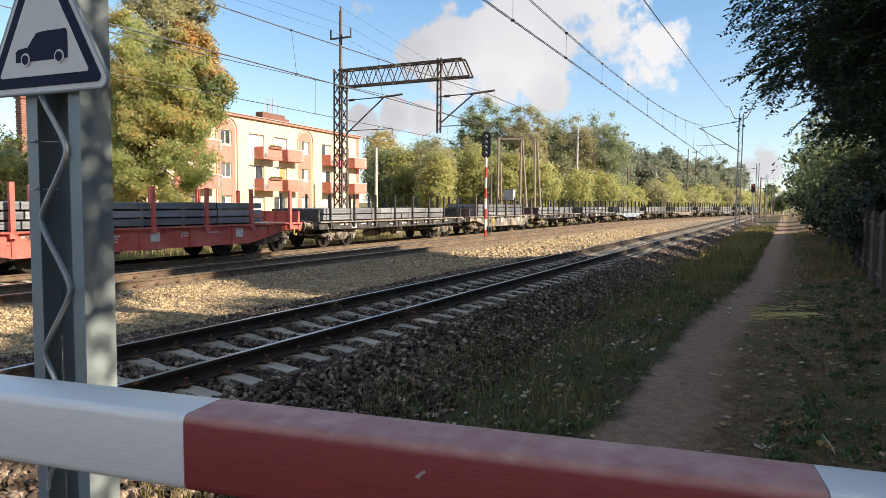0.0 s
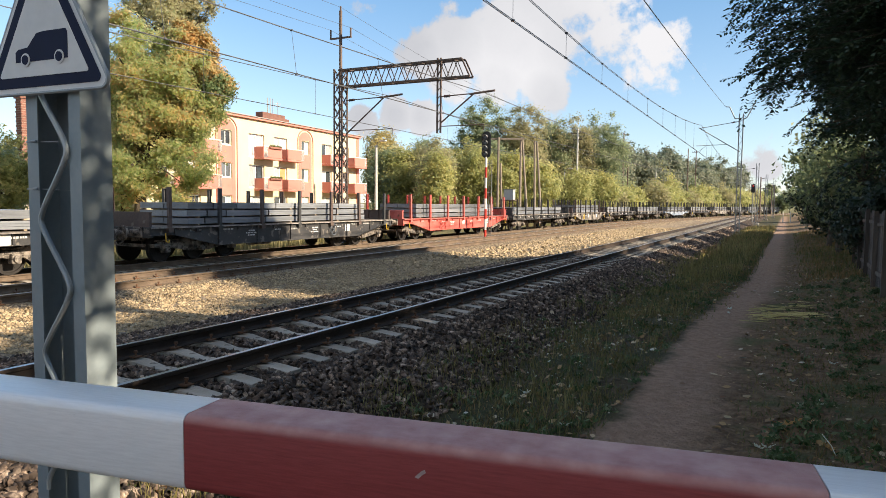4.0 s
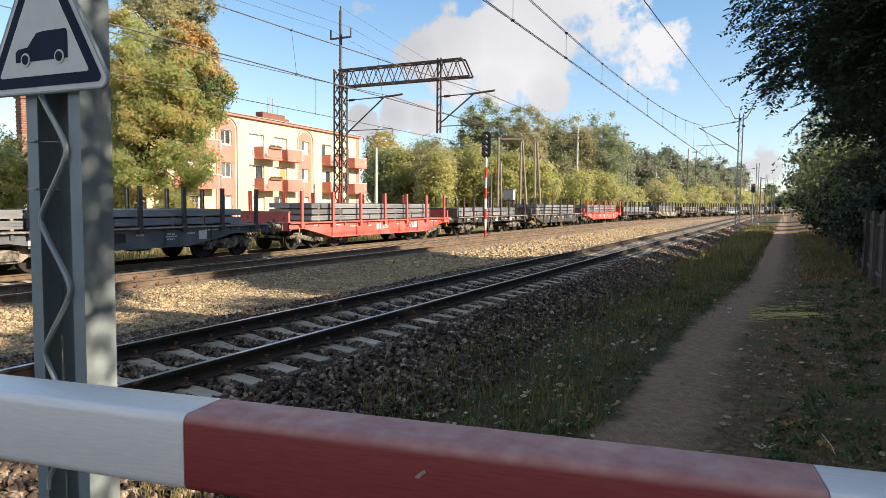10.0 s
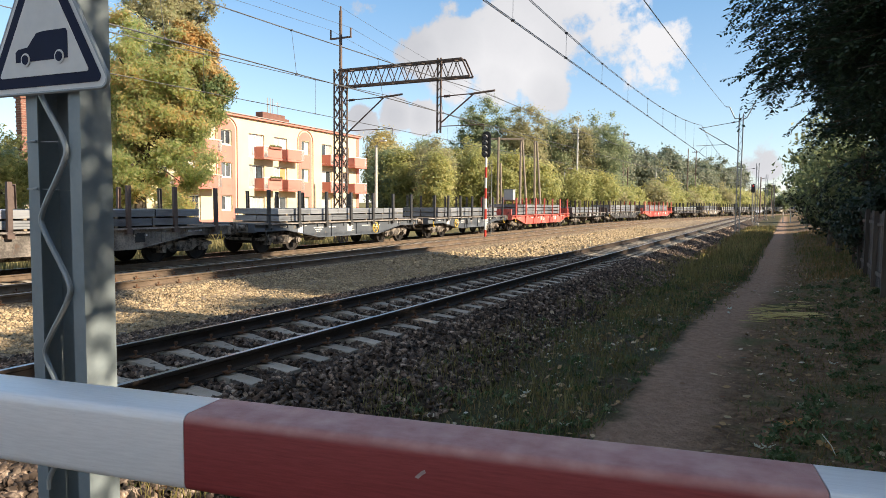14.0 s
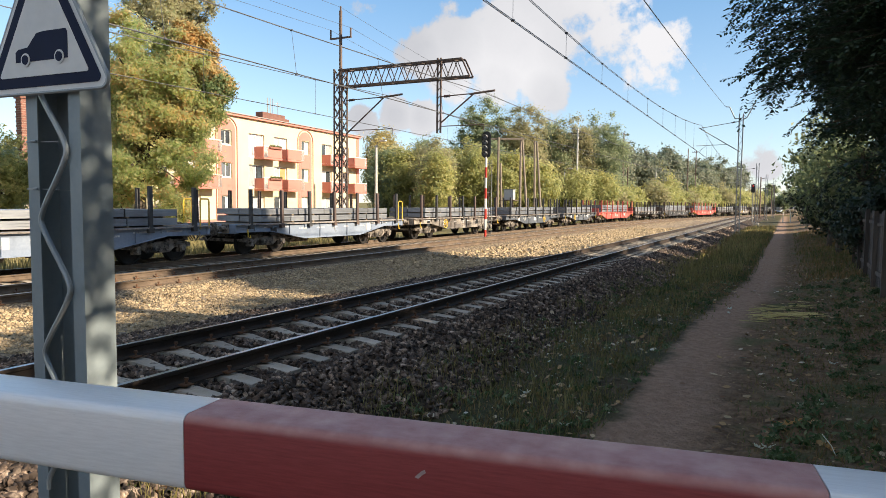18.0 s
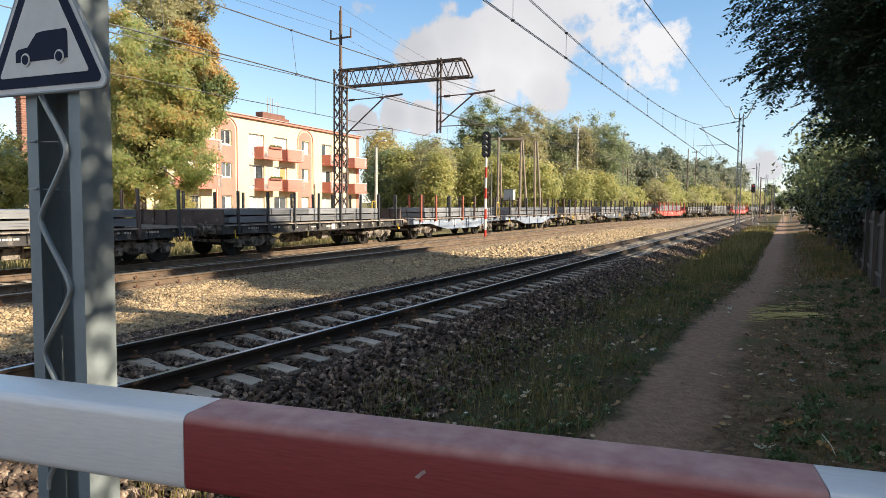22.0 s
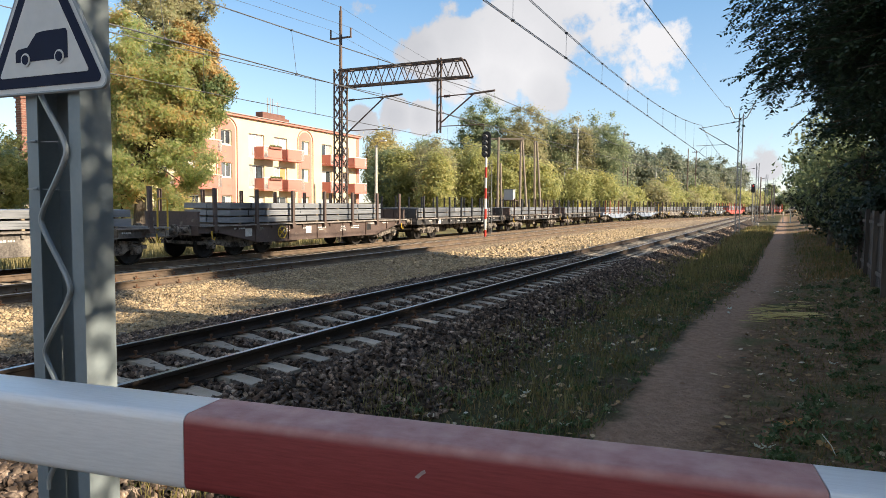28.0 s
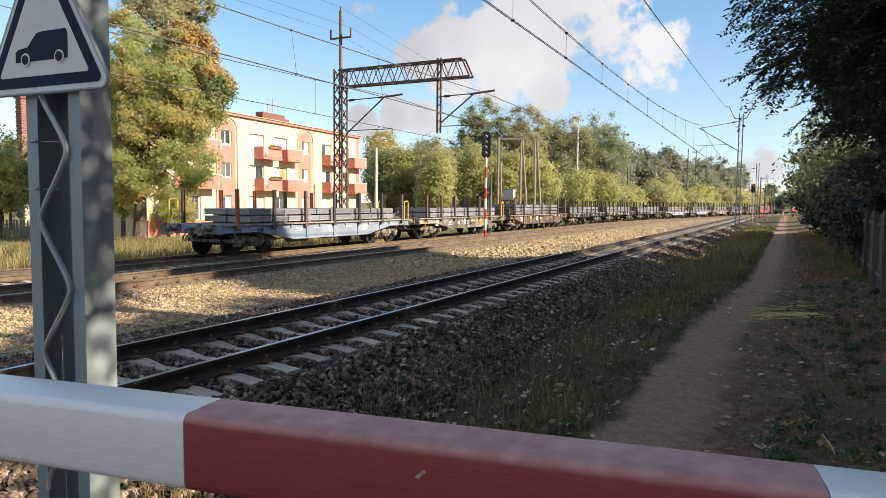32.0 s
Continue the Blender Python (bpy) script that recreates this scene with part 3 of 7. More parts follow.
def bogie_mesh(axles):
    """Side frames, bolsters, axle boxes, springs and brake beams; origin at rail level, under the pivot."""
    ax = [-0.9, 0.9] if axles == 2 else [-1.5, 0.0, 1.5]
    g = Geo()
    for s in (-1, 1):
        x = s * 1.0
        e = ax[-1] + 0.42
        prof = [(-e, 0.62), (-e, 0.50), (-ax[-1] + 0.28, 0.47), (-0.42, 0.33), (0.42, 0.33), (ax[-1] - 0.28, 0.47), (e, 0.50), (e, 0.62), (ax[-1] - 0.2, 0.70), (0.5, 0.78), (-0.5, 0.78), (-ax[-1] + 0.2, 0.70)]
        g.prism(prof, x - 0.05, x + 0.05, lambda u, v, w: (w, u, v))
        for y in ax:
            g.bevel_box((x + s * 0.06, y, 0.46), (0.20, 0.27, 0.27), 0.03)
            g.tube((x + s * 0.16, y, 0.46), (x + s * 0.21, y, 0.46), 0.10, 12)
            for d in (-0.2, 0.2):
                for k in range(4):
                    g.tube((x + s * 0.02, y + d, 0.48 + k * 0.055), (x + s * 0.02, y + d, 0.51 + k * 0.055), 0.075, 8)
            g.box((x, y, 0.73), (0.2, 0.6, 0.05))
        g.box((x + s * 0.09, 0, 0.55), (0.08, 0.5, 0.3))
        for y in (-0.3, 0.3):
            g.tube((x + s * 0.08, y, 0.40), (x + s * 0.08, y, 0.66), 0.07, 8)
    g.box((0, 0, 0.72), (2.1, 0.42, 0.2))
    for y in (-ax[-1] - 0.38, ax[-1] + 0.38):
        g.box((0, y, 0.56), (2.0, 0.10, 0.11))
    g.tube((0, 0, 0.8), (0, 0, 0.95), 0.28, 14)
    return g.mesh("bogie")


def wheelset_mesh():
    """Two flanged wheels and their axle, about its own centre."""
    g = Geo()
    g.tube((-1.05, 0, 0), (1.05, 0, 0), 0.085, 10)
    for s in (-1, 1):
        n = 28
        rings = [(0.685, 0.02), (0.685, 0.485), (0.715, 0.488), (0.725, 0.462), (0.82, 0.452), (0.82, 0.39), (0.775, 0.38), (0.77, 0.17), (0.84, 0.15), (0.84, 0.02)]
        vs = [(s * x, r * math.cos(2 * math.pi * i / n), r * math.sin(2 * math.pi * i / n)) for x, r in rings for i in range(n)]
        fs = [(k * n + i, k * n + (i + 1) % n, (k + 1) * n + (i + 1) % n, (k + 1) * n + i) for k in range(len(rings) - 1) for i in range(n)]
        g.add(vs, fs)
        for i in range(4):
            t = math.pi / 2 * i
            g.tube((s * 0.77, 0.27 * math.cos(t), 0.27 * math.sin(t)), (s * 0.79, 0.27 * math.cos(t), 0.27 * math.sin(t)), 0.035, 6)
    return g.mesh("wheelset", True)


def buffer_mesh():
    g = Geo()
    g.bevel_box((0, 0.03, 0), (0.34, 0.06, 0.34), 0.02)
    g.tube((0, 0.05, 0), (0, 0.38, 0), 0.11, 14)
    g.tube((0, 0.36, 0), (0, 0.58, 0), 0.08, 14)
    g.tube((0, 0.58, 0), (0, 0.62, 0), 0.23, 18, r1=0.215)
    return g.mesh("buffer")


def wheel_mesh():
    g = Geo()
    n = 18
    pts = [(0.03, 0.24 * math.cos(2 * math.pi * i / n), 0.24 * math.sin(2 * math.pi * i / n)) for i in range(n)]
    for a, b in zip(pts, pts[1:] + pts[:1]):
        g.tube(a, b, 0.022, 6)
    for i in range(4):
        t = math.pi / 4 + math.pi / 2 * i
        g.tube((0.02, 0, 0), (0.03, 0.24 * math.cos(t), 0.24 * math.sin(t)), 0.016, 6)
    g.tube((-0.08, 0, 0), (0.05, 0, 0), 0.04, 8)
    return g.mesh("brake_wheel")


def coupler_mesh():
    g = Geo()
    g.box((0, 0.15, 0), (0.09, 0.4, 0.14))
    g.path([(0, 0.35, 0.02), (0, 0.45, -0.02), (0, 0.46, -0.10), (0, 0.38, -0.13)], 0.035, 8)
    g.path([(0.05, 0.1, -0.08), (0.06, 0.3, -0.25), (0.05, 0.44, -0.42), (-0.05, 0.44, -0.42), (-0.06, 0.3, -0.25), (-0.05, 0.1, -0.08)], 0.022, 6)
    for s in (-1, 1):
        g.path([(0.35 * s, 0.02, -0.08), (0.36 * s, 0.22, -0.30), (0.28 * s, 0.34, -0.42), (0.16 * s, 0.36, -0.30)], 0.022, 6)
    return g.mesh("coupler")


def end_board_mesh(h):
    g = Geo()
    g.box((0, 0, h / 2), (2.60, 0.06, h))
    for x in (-1.25, -0.6, 0, 0.6, 1.25):
        g.box((x, 0.05, h / 2), (0.09, 0.06, h))
    g.box((0, 0.02, h + 0.02), (2.64, 0.12, 0.04))
    return g.mesh("end_board")


def loop_mesh():
    g = Geo()
    g.path([(0, -0.2, -0.1), (0, -0.2, 0.86), (0, -0.15, 0.93), (0, 0.15, 0.93), (0, 0.2, 0.86), (0, 0.2, -0.1)], 0.028, 6)
    return g.mesh("shunter_handle")


def underframe_mesh(L):
    g = Geo()
    for x in (-0.35, 0.35):
        g.box((x, 0, -0.28), (0.12, L - 0.3, 0.4))
    for i in range(int(L / 2.2) + 1):
        g.box((0, -L / 2 + 0.6 + i * (L - 1.2) / int(L / 2.2), -0.2), (2.5, 0.10, 0.22))
    g.tube((-0.1, -1.4, -0.72), (-0.1, -0.2, -0.72), 0.2, 12)
    g.tube((0.3, 0.6, -0.68), (0.3, 1.2, -0.68), 0.15, 12)
    g.tube((0.1, -L / 2 + 2.5, -0.70), (0.1, L / 2 - 2.5, -0.70), 0.025, 6)
    g.box((0.75, 0.3, -0.62), (0.3, 0.5, 0.3))
    for y in (-0.4, 0.9):
        g.box((0, y, -0.6), (0.9, 0.06, 0.3))
    return g.mesh("underframe")


def slab_mesh(L, h, w, cuts):
    """One bundle of flat steel: several thin plates, slightly out of line."""
    n = 3
    right, left = [], []
    rnd = random.Random(int(L * 100) + cuts)
    for i in range(n):
        o = rnd.uniform(-0.006, 0.006)
        z0, z1 = i * h / n, (i + 1) * h / n - 0.010
        right += [(w / 2 + o, z0), (w / 2 + o, z1)] + ([(w / 2 - 0.02, z1), (w / 2 - 0.02, z1 + 0.010)] if i < n - 1 else [])
        left += [(-w / 2 + o, z0), (-w / 2 + o, z1)] + ([(-w / 2 + 0.02, z1), (-w / 2 + 0.02, z1 + 0.010)] if i < n - 1 else [])
    g = Geo()
    g.prism(right + left[::-1], -L / 2, L / 2, lambda u, v, s: (u, s, v))
    return g.mesh("steel_slab")


DECK = 1.19


def build_wagon(i, kind, L, body, posts, label, load, handles=False, wheel=None, boards=None):
    """kind: 'flat4', 'flat6' or 'low4'. Origin at rail level under the middle; +Y is the way it runs."""
    w = thing("flat_wagon", label, "railway wagon", group="wagons of the goods train")
    Lb = L - 1.24
    rnd = random.Random(i * 7 + 3)
    low = kind == "low4"
    deep, ends, inset = {"flat4": (0.66, 0.30, 1.9), "flat6": (0.70, 0.26, 0.9), "low4": (0.36, 0.33, 1.2)}[kind]
    key = (kind, round(Lb, 2))
    side = once(("sill",) + key, lambda: sill_mesh(Lb, deep, ends, inset))
    part("side_sill", side, body, w, at=pose(1.40, 0, DECK))
    part("side_sill", side, body, w, at=pose(-1.40, 0, DECK, 0, 0, 180))
    part("deck", once(("deck", round(Lb, 2)), lambda: deck_mesh(Lb)), P_DECK, w, at=pose(0, 0, DECK + 0.01))
    part("underframe", once(("under", round(Lb, 2)), lambda: underframe_mesh(Lb)), P_GEAR, w, at=pose(0, 0, DECK))
    for s in (1, -1):
        turn = 0 if s > 0 else 180
        part("end_beam", once("endbeam", lambda: Geo().bevel_box((0, 0, -0.17), (2.72, 0.14, 0.36), 0.02).mesh("end_beam")), body, w, at=pose(0, s * (Lb / 2 - 0.07), DECK))
        for x in (-0.875, 0.875):
            part("buffer", once("buffer", buffer_mesh), P_GEAR, w, at=pose(x, s * Lb / 2, 1.03, 0, 0, turn))
        part("coupler", once("coupler", coupler_mesh), P_GEAR, w, at=pose(0, s * Lb / 2, 1.02, 0, 0, turn))
        axles = 3 if kind == "flat6" else 2
        yb = s * (Lb / 2 - (2.35 if axles == 3 else 1.95))
        b = part("bogie", once(("bogie", axles), lambda: bogie_mesh(axles)), P_GEAR, w, at=pose(0, yb, 0))
        for y in ([-0.9, 0.9] if axles == 2 else [-1.5, 0.0, 1.5]):
            WHEELSETS.append(part("wheelset", once("wheelset", wheelset_mesh), P_WHEEL, b, at=pose(0, y, 0.455)))
    for s in (-1, 1):
        part("edge_strip", once(("edge", round(Lb, 2)), lambda: Geo().box((0, 0, 0), (0.035, Lb - 0.02, 0.045)).mesh("edge_strip")), body if body is P_RED else P_EDGE, w, at=pose(s * 1.428, 0, DECK - 0.025))
    # stanchions
    n = {"flat4": 7, "flat6": 7, "low4": 8}[kind]
    tall, wide, drop = (1.22, 0.07, 0.30) if low else (1.30, 0.13, 0.16)
    me = once(("post", low), lambda: stanchion_mesh(tall, wide, drop))
    for s in (-1, 1):
        for k in range(n):
            y = -Lb / 2 + 0.75 + k * (Lb - 1.5) / (n - 1)
            pm = posts[rnd.randrange(len(posts))]
            part("stanchion", me, pm, w, at=pose(s * 1.40, y, DECK, rnd.uniform(-1.2, 1.2), rnd.uniform(-0.8, 0.8) - s * 0.3, 0 if s > 0 else 180))
    if boards:
        for s in (1, -1):
            part("end_board", once(("board", boards[1]), lambda: end_board_mesh(boards[1])), boards[0], w, at=pose(0, s * (Lb / 2 - 0.05), DECK, 0, 0, 0 if s < 0 else 180))
    if wheel is not None:
        part("brake_wheel", once("bwheel", wheel_mesh), wheel, w, at=pose(1.41, Lb * (0.16 if i % 2 else -0.2), DECK - 0.36), label="round hand brake wheel")
    if handles:
        for s in (1, -1):
            part("shunter_handle", once("handle", loop_mesh), P_YELLOW, w, "yellow grab rail", at=pose(1.36 * s, s * (Lb / 2 - 0.25), DECK))
    for s in (1, -1):
        part("uncoupling_lever", once("lever", lambda: Geo().path([(0, 0, 0.05), (0, 0.02, -0.22), (0.03, 0.10, -0.26), (0, 0.14, -0.18)], 0.022, 6).mesh("uncoupling_lever")), P_YELLOW if i % 3 else P_GEAR,
             w, at=pose(1.43, s * (Lb / 2 - 0.55), DECK - 0.25))
    # lettering, as plain bars
    g = Geo()
    mid = DECK - (0.20 if low else 0.30)
    for k in range(9):
        y = -Lb * 0.36 + k * Lb * 0.72 / 8 + rnd.uniform(-0.2, 0.2)
        rows = rnd.choice((1, 1, 2, 3))
        for r in range(rows):
            ww = rnd.uniform(0.25, 0.62)
            if low and r > 0:
                continue
            zz = mid + (0.06 if not low else 0) - r * 0.085
            if abs(y) > Lb / 2 - 3.6:
                zz = DECK - 0.15
            x0 = y - ww / 2
            while x0 < y + ww / 2:
                cw = rnd.uniform(0.03, 0.09)
                g.box((1.335 if low else 1.334, x0, zz), (0.006, cw, 0.045 if r else 0.055))
                x0 += cw + 0.025
    tagged(part("lettering", g, P_MARK, w, "rows of small white marks on the sill"), kind="stuff")
    for fy in (-0.30, -0.02, 0.24):
        if rnd.random() < 0.3:
            continue
        part("data_plate", Geo().bevel_box((0, 0, 0), (0.012, 0.36, 0.30), 0.004), P_MARK if rnd.random() < 0.7 else P_STRAP, w, at=pose(1.336, Lb * fy + rnd.uniform(-0.8, 0.8), DECK - (0.2 if low else 0.31)))
    # the load
    layers, l0, l1, wide = load
    pile = thing("steel_load", "stack of grey steel slabs strapped on timber in %s layers" % {2: "two", 3: "three"}[layers], "steel load", group="loads of the goods train")
    hh = 0.235 if layers == 2 else 0.215
    z = DECK + 0.01
    for k in range(layers):
        for y in np.arange(l0 + 0.5, l1, (l1 - l0 - 1.0) / 6 - 0.001):
            part("dunnage", once("dunnage", lambda: Geo().box((0, 0, 0.025), (2.35, 0.09, 0.05)).mesh("dunnage")), P_TIMBER, pile, at=pose(0, float(y), z))
        z += 0.05
        cut = l0 + (l1 - l0) * rnd.uniform(0.12, 0.24) if kind != "low4" else l0 + (l1 - l0) * rnd.uniform(0.4, 0.6)
        for a, b in ((l0, cut - 0.02), (cut + 0.02, l1)):
            ln = round(b - a, 1)
            for x in (-0.6, 0.6):
                part("steel_slab", once(("slab", ln, hh), lambda: slab_mesh(ln, hh, 1.16, layers)), P_STEEL, pile, at=pose(x + rnd.uniform(-0.015, 0.015), (a + b) / 2, z))
            m = max(1, int(ln / 3.2))
            for j in range(m):
                part("strap", once(("strap", hh), lambda: Geo().box((0, 0, hh / 2), (2.385, 0.035, hh + 0.012)).mesh("strap")), P_STRAP, pile, at=pose(0, a + (j + 0.5) * (b - a) / m, z))
        z += hh
    TRAIN.append((w, pile, i))


WHEELSETS, TRAIN = [], []
# where the couplings stand along the line when the clip ends, from the last wagon forward
ENDS = [17.5, 32.2, 45.9, 61.4, 75.4, 89.2, 103.2, 116.7, 130.1, 143.6, 157.6, 170.7, 186.6, 200.1, 216.1, 232.2, 247.9, 261.3,
        274.9, 288.5, 302.3, 315.9, 329.7, 343.5, 357.1, 370.9, 384.7]
WAGONS = [
    ("flat4", P_BLUE, [P_BROWN, P_BLACK, P_RUSTO], "light blue flat wagon with rusty stanchions, last of the train", 2, True, None, None),
    ("flat4", P_DUST, [P_BROWN], "dusty grey-brown flat wagon with a yellow brake wheel", 2, True, P_YELLOW, None),
    ("flat6", P_BROWN, [P_BROWN], "brown six-axle flat wagon with low end boards", 3, False, P_YELLOW, (P_BROWN, 0.45)),
    ("low4", P_BLACK, [P_BLACK], "black flat wagon with thin stanchions and end boards", 2, False, None, (P_BLACK, 0.5)),
    ("low4", P_BLACK, [P_BLACK, P_BROWN], "black flat wagon with thin stanchions and brown end boards", 2, False, None, (P_BROWN, 0.5)),
    ("low4", P_BLACK, [P_BLACK], "black flat wagon with thin stanchions and end boards", 2, False, None, (P_BROWN, 0.5)),
    ("flat4", P_BLUE, [P_RUSTO, P_BROWN, P_BLACK], "light blue flat wagon with red and black stanchions", 2, True, None, None),
    ("flat4", P_BLUE, [P_BROWN, P_BLACK, P_BROWN], "light blue flat wagon with rusty stanchions", 2, True, None, None),
    ("flat4", P_DUST, [P_BLACK, P_BROWN], "dusty grey flat wagon with a yellow brake wheel", 2, False, P_YELLOW, None),
    ("flat4", P_GREY, [P_BLACK], "slate grey flat wagon with a yellow brake wheel", 2, False, P_YELLOW, None),
    ("flat4", P_GREY, [P_BLACK], "slate grey flat wagon with black stanchions", 2, False, P_YELLOW, None),
    ("flat6", P_RED, [P_RED], "bright red six-axle flat wagon with low end boards", 3, False, P_RED, (P_RED, 0.42)),
    ("low4", P_BLACK, [P_BLACK, P_BROWN], "black flat wagon with thin stanchions and brown end boards", 2, False, None, (P_BROWN, 0.5)),
    ("flat6", P_BLACK, [P_BROWN, P_BLACK], "black six-axle flat wagon with brown end boards", 3, False, P_GREY, (P_BROWN, 0.45)),
    ("flat6", P_RED, [P_RED], "bright red six-axle flat wagon with low end boards", 3, False, P_RED, (P_RED, 0.42)),
    ("low4", P_BLACK, [P_BLACK], "black flat wagon with thin stanchions and end boards", 2, False, None, (P_BLACK, 0.5)),
    ("flat6", P_DUST, [P_BROWN, P_BLACK], "dusty brown six-axle flat wagon with brown end boards", 3, False, P_YELLOW, (P_BROWN, 0.45)),
    ("low4", P_BLACK, [P_BLACK], "black flat wagon with thin stanchions and end boards", 2, False, None, (P_BLACK, 0.5)),
    ("low4", P_BLACK, [P_BLACK], "black flat wagon with thin stanchions and end boards", 2, False, None, (P_BLACK, 0.5)),
    ("flat4", P_BLUE, [P_BLACK], "pale grey-blue flat wagon with black stanchions", 2, False, None, None),
    ("low4", P_BLACK, [P_BLACK], "black flat wagon with thin stanchions and end boards", 2, False, None, (P_BLACK, 0.5)),
    ("flat4", P_DUST, [P_BLACK], "dusty grey flat wagon with black stanchions", 2, False, None, None),
    ("low4", P_BLACK, [P_BLACK], "black flat wagon with thin stanchions and end boards", 2, False, None, (P_BLACK, 0.5)),
    ("flat4", P_GREY, [P_BLACK], "slate grey flat wagon with black stanchions", 2, False, None, None),
    ("low4", P_BLACK, [P_BLACK], "black flat wagon with thin stanchions and end boards", 2, False, None, (P_BLACK, 0.5)),
    ("flat4", P_GREY, [P_BLACK], "slate grey flat wagon with black stanchions", 2, False, None, None),
]
for i, (kind, body, posts, label, layers, handles, wheel, boards) in enumerate(WAGONS):
    L = ENDS[i + 1] - ENDS[i]
    h = L / 2 - 0.62
    span = {"flat4": (-h + 1.6, h - 1.3), "flat6": (-h + 1.7, h - 2.2), "low4": (-h + 0.5, h - 2.1)}[kind]
    build_wagon(i, kind, L, body, posts, label, (layers, *span, 2.3), handles, wheel, boards)


def run(t):
    """How far the train has still to go, negative, at t seconds."""
    s = t - 16
    return 6.478 * s + 0.02766 * s ** 2 + 0.0002085 * s ** 3 - 111.583


def motions():
    for w, pile, i in TRAIN:
        mid = (ENDS[i] + ENDS[i + 1]) / 2
        rows = []
        for t in range(0, 33, 2):
            y = mid + run(t)
            a = math.atan((bend(y + 4) - bend(y - 4)) / 8)
            rows.append((float(t), pose(X3 + (bend(y + 4) + bend(y - 4)) / 2, y, Z3, 0, 0, -math.degrees(a))))
        walk(w, rows)
        walk(pile, rows)
    # the wheels roll; those that sit alike under their bogies turn alike
    lead = {}
    for ws in WHEELSETS:
        key = round(ws.location.y, 2)
        if key not in lead:
            lead[key] = ws
            walk(ws, [(k / 15, pose(0, key, 0.455) @ Matrix.Rotation(-(run(k / 15) - run(0)) / 0.455, 4, "X")) for k in range(481)])
        else:
            ws.rotation_mode = "QUATERNION"
            keys = ws.animation_data_create()
            keys.action = lead[key].animation_data.action
            keys.action_slot = lead[key].animation_data.action_slot

# ---- barrier arm at the crossing ----


def build_barrier():
    b = thing("barrier_arm", "lowered crossing barrier arm, red and white painted aluminium", "barrier")
    a0, a1 = Vector((-0.940, 0.840, 1.282)), Vector((0.065, 1.003, 1.284))      # where red begins and ends, at mid height of the front
    d = (a1 - a0).normalized()
    n = Vector((-d.y, d.x, 0)).normalized()
    ln = (a1 - a0).length
    mid_off = n * 0.064
    turn = Matrix((d, n, d.cross(n))).transposed().to_4x4()
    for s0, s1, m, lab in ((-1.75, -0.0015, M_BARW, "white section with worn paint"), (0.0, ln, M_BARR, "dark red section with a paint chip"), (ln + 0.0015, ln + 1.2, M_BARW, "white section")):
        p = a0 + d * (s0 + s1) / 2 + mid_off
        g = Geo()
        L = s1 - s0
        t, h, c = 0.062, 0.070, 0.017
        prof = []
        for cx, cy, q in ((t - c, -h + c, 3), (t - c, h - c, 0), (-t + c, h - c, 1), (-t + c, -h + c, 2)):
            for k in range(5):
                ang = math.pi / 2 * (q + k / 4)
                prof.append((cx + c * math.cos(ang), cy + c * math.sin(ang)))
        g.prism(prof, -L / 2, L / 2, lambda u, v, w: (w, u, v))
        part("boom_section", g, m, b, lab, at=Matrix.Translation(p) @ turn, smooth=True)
    # chipped paint on the front
    g = Geo()
    g.add([(-0.010, 0, -0.005), (-0.004, 0, -0.007), (0.003, 0, 0.000), (0.009, 0, 0.004), (0.007, 0, 0.009), (0.0, 0, 0.005)], [(0, 1, 2, 3, 4, 5)])
    part("paint_chip", g, M_CHIP, b, "pale chip in the red paint", at=Matrix.Translation(a0 + d * 0.447 - n * 0.0005 + Vector((0, 0, 0.022))) @ turn)
    # stand of the arm, beside the view
    p = a0 + d * -1.62 + mid_off
    part("stand", Geo().bevel_box((0, 0, 0.60), (0.30, 0.34, 1.24), 0.02), M_GALV, b, at=Matrix.Translation((p.x, p.y, land(p.x, p.y))))
    return b


M_CHIP = mat("chipped_primer", [(0.30, 0.20, 0.19), (0.44, 0.36, 0.34)], 0.7, 0, 40, 8, 0.1)
build_barrier()

# ---- lattice mast with the warning sign ----


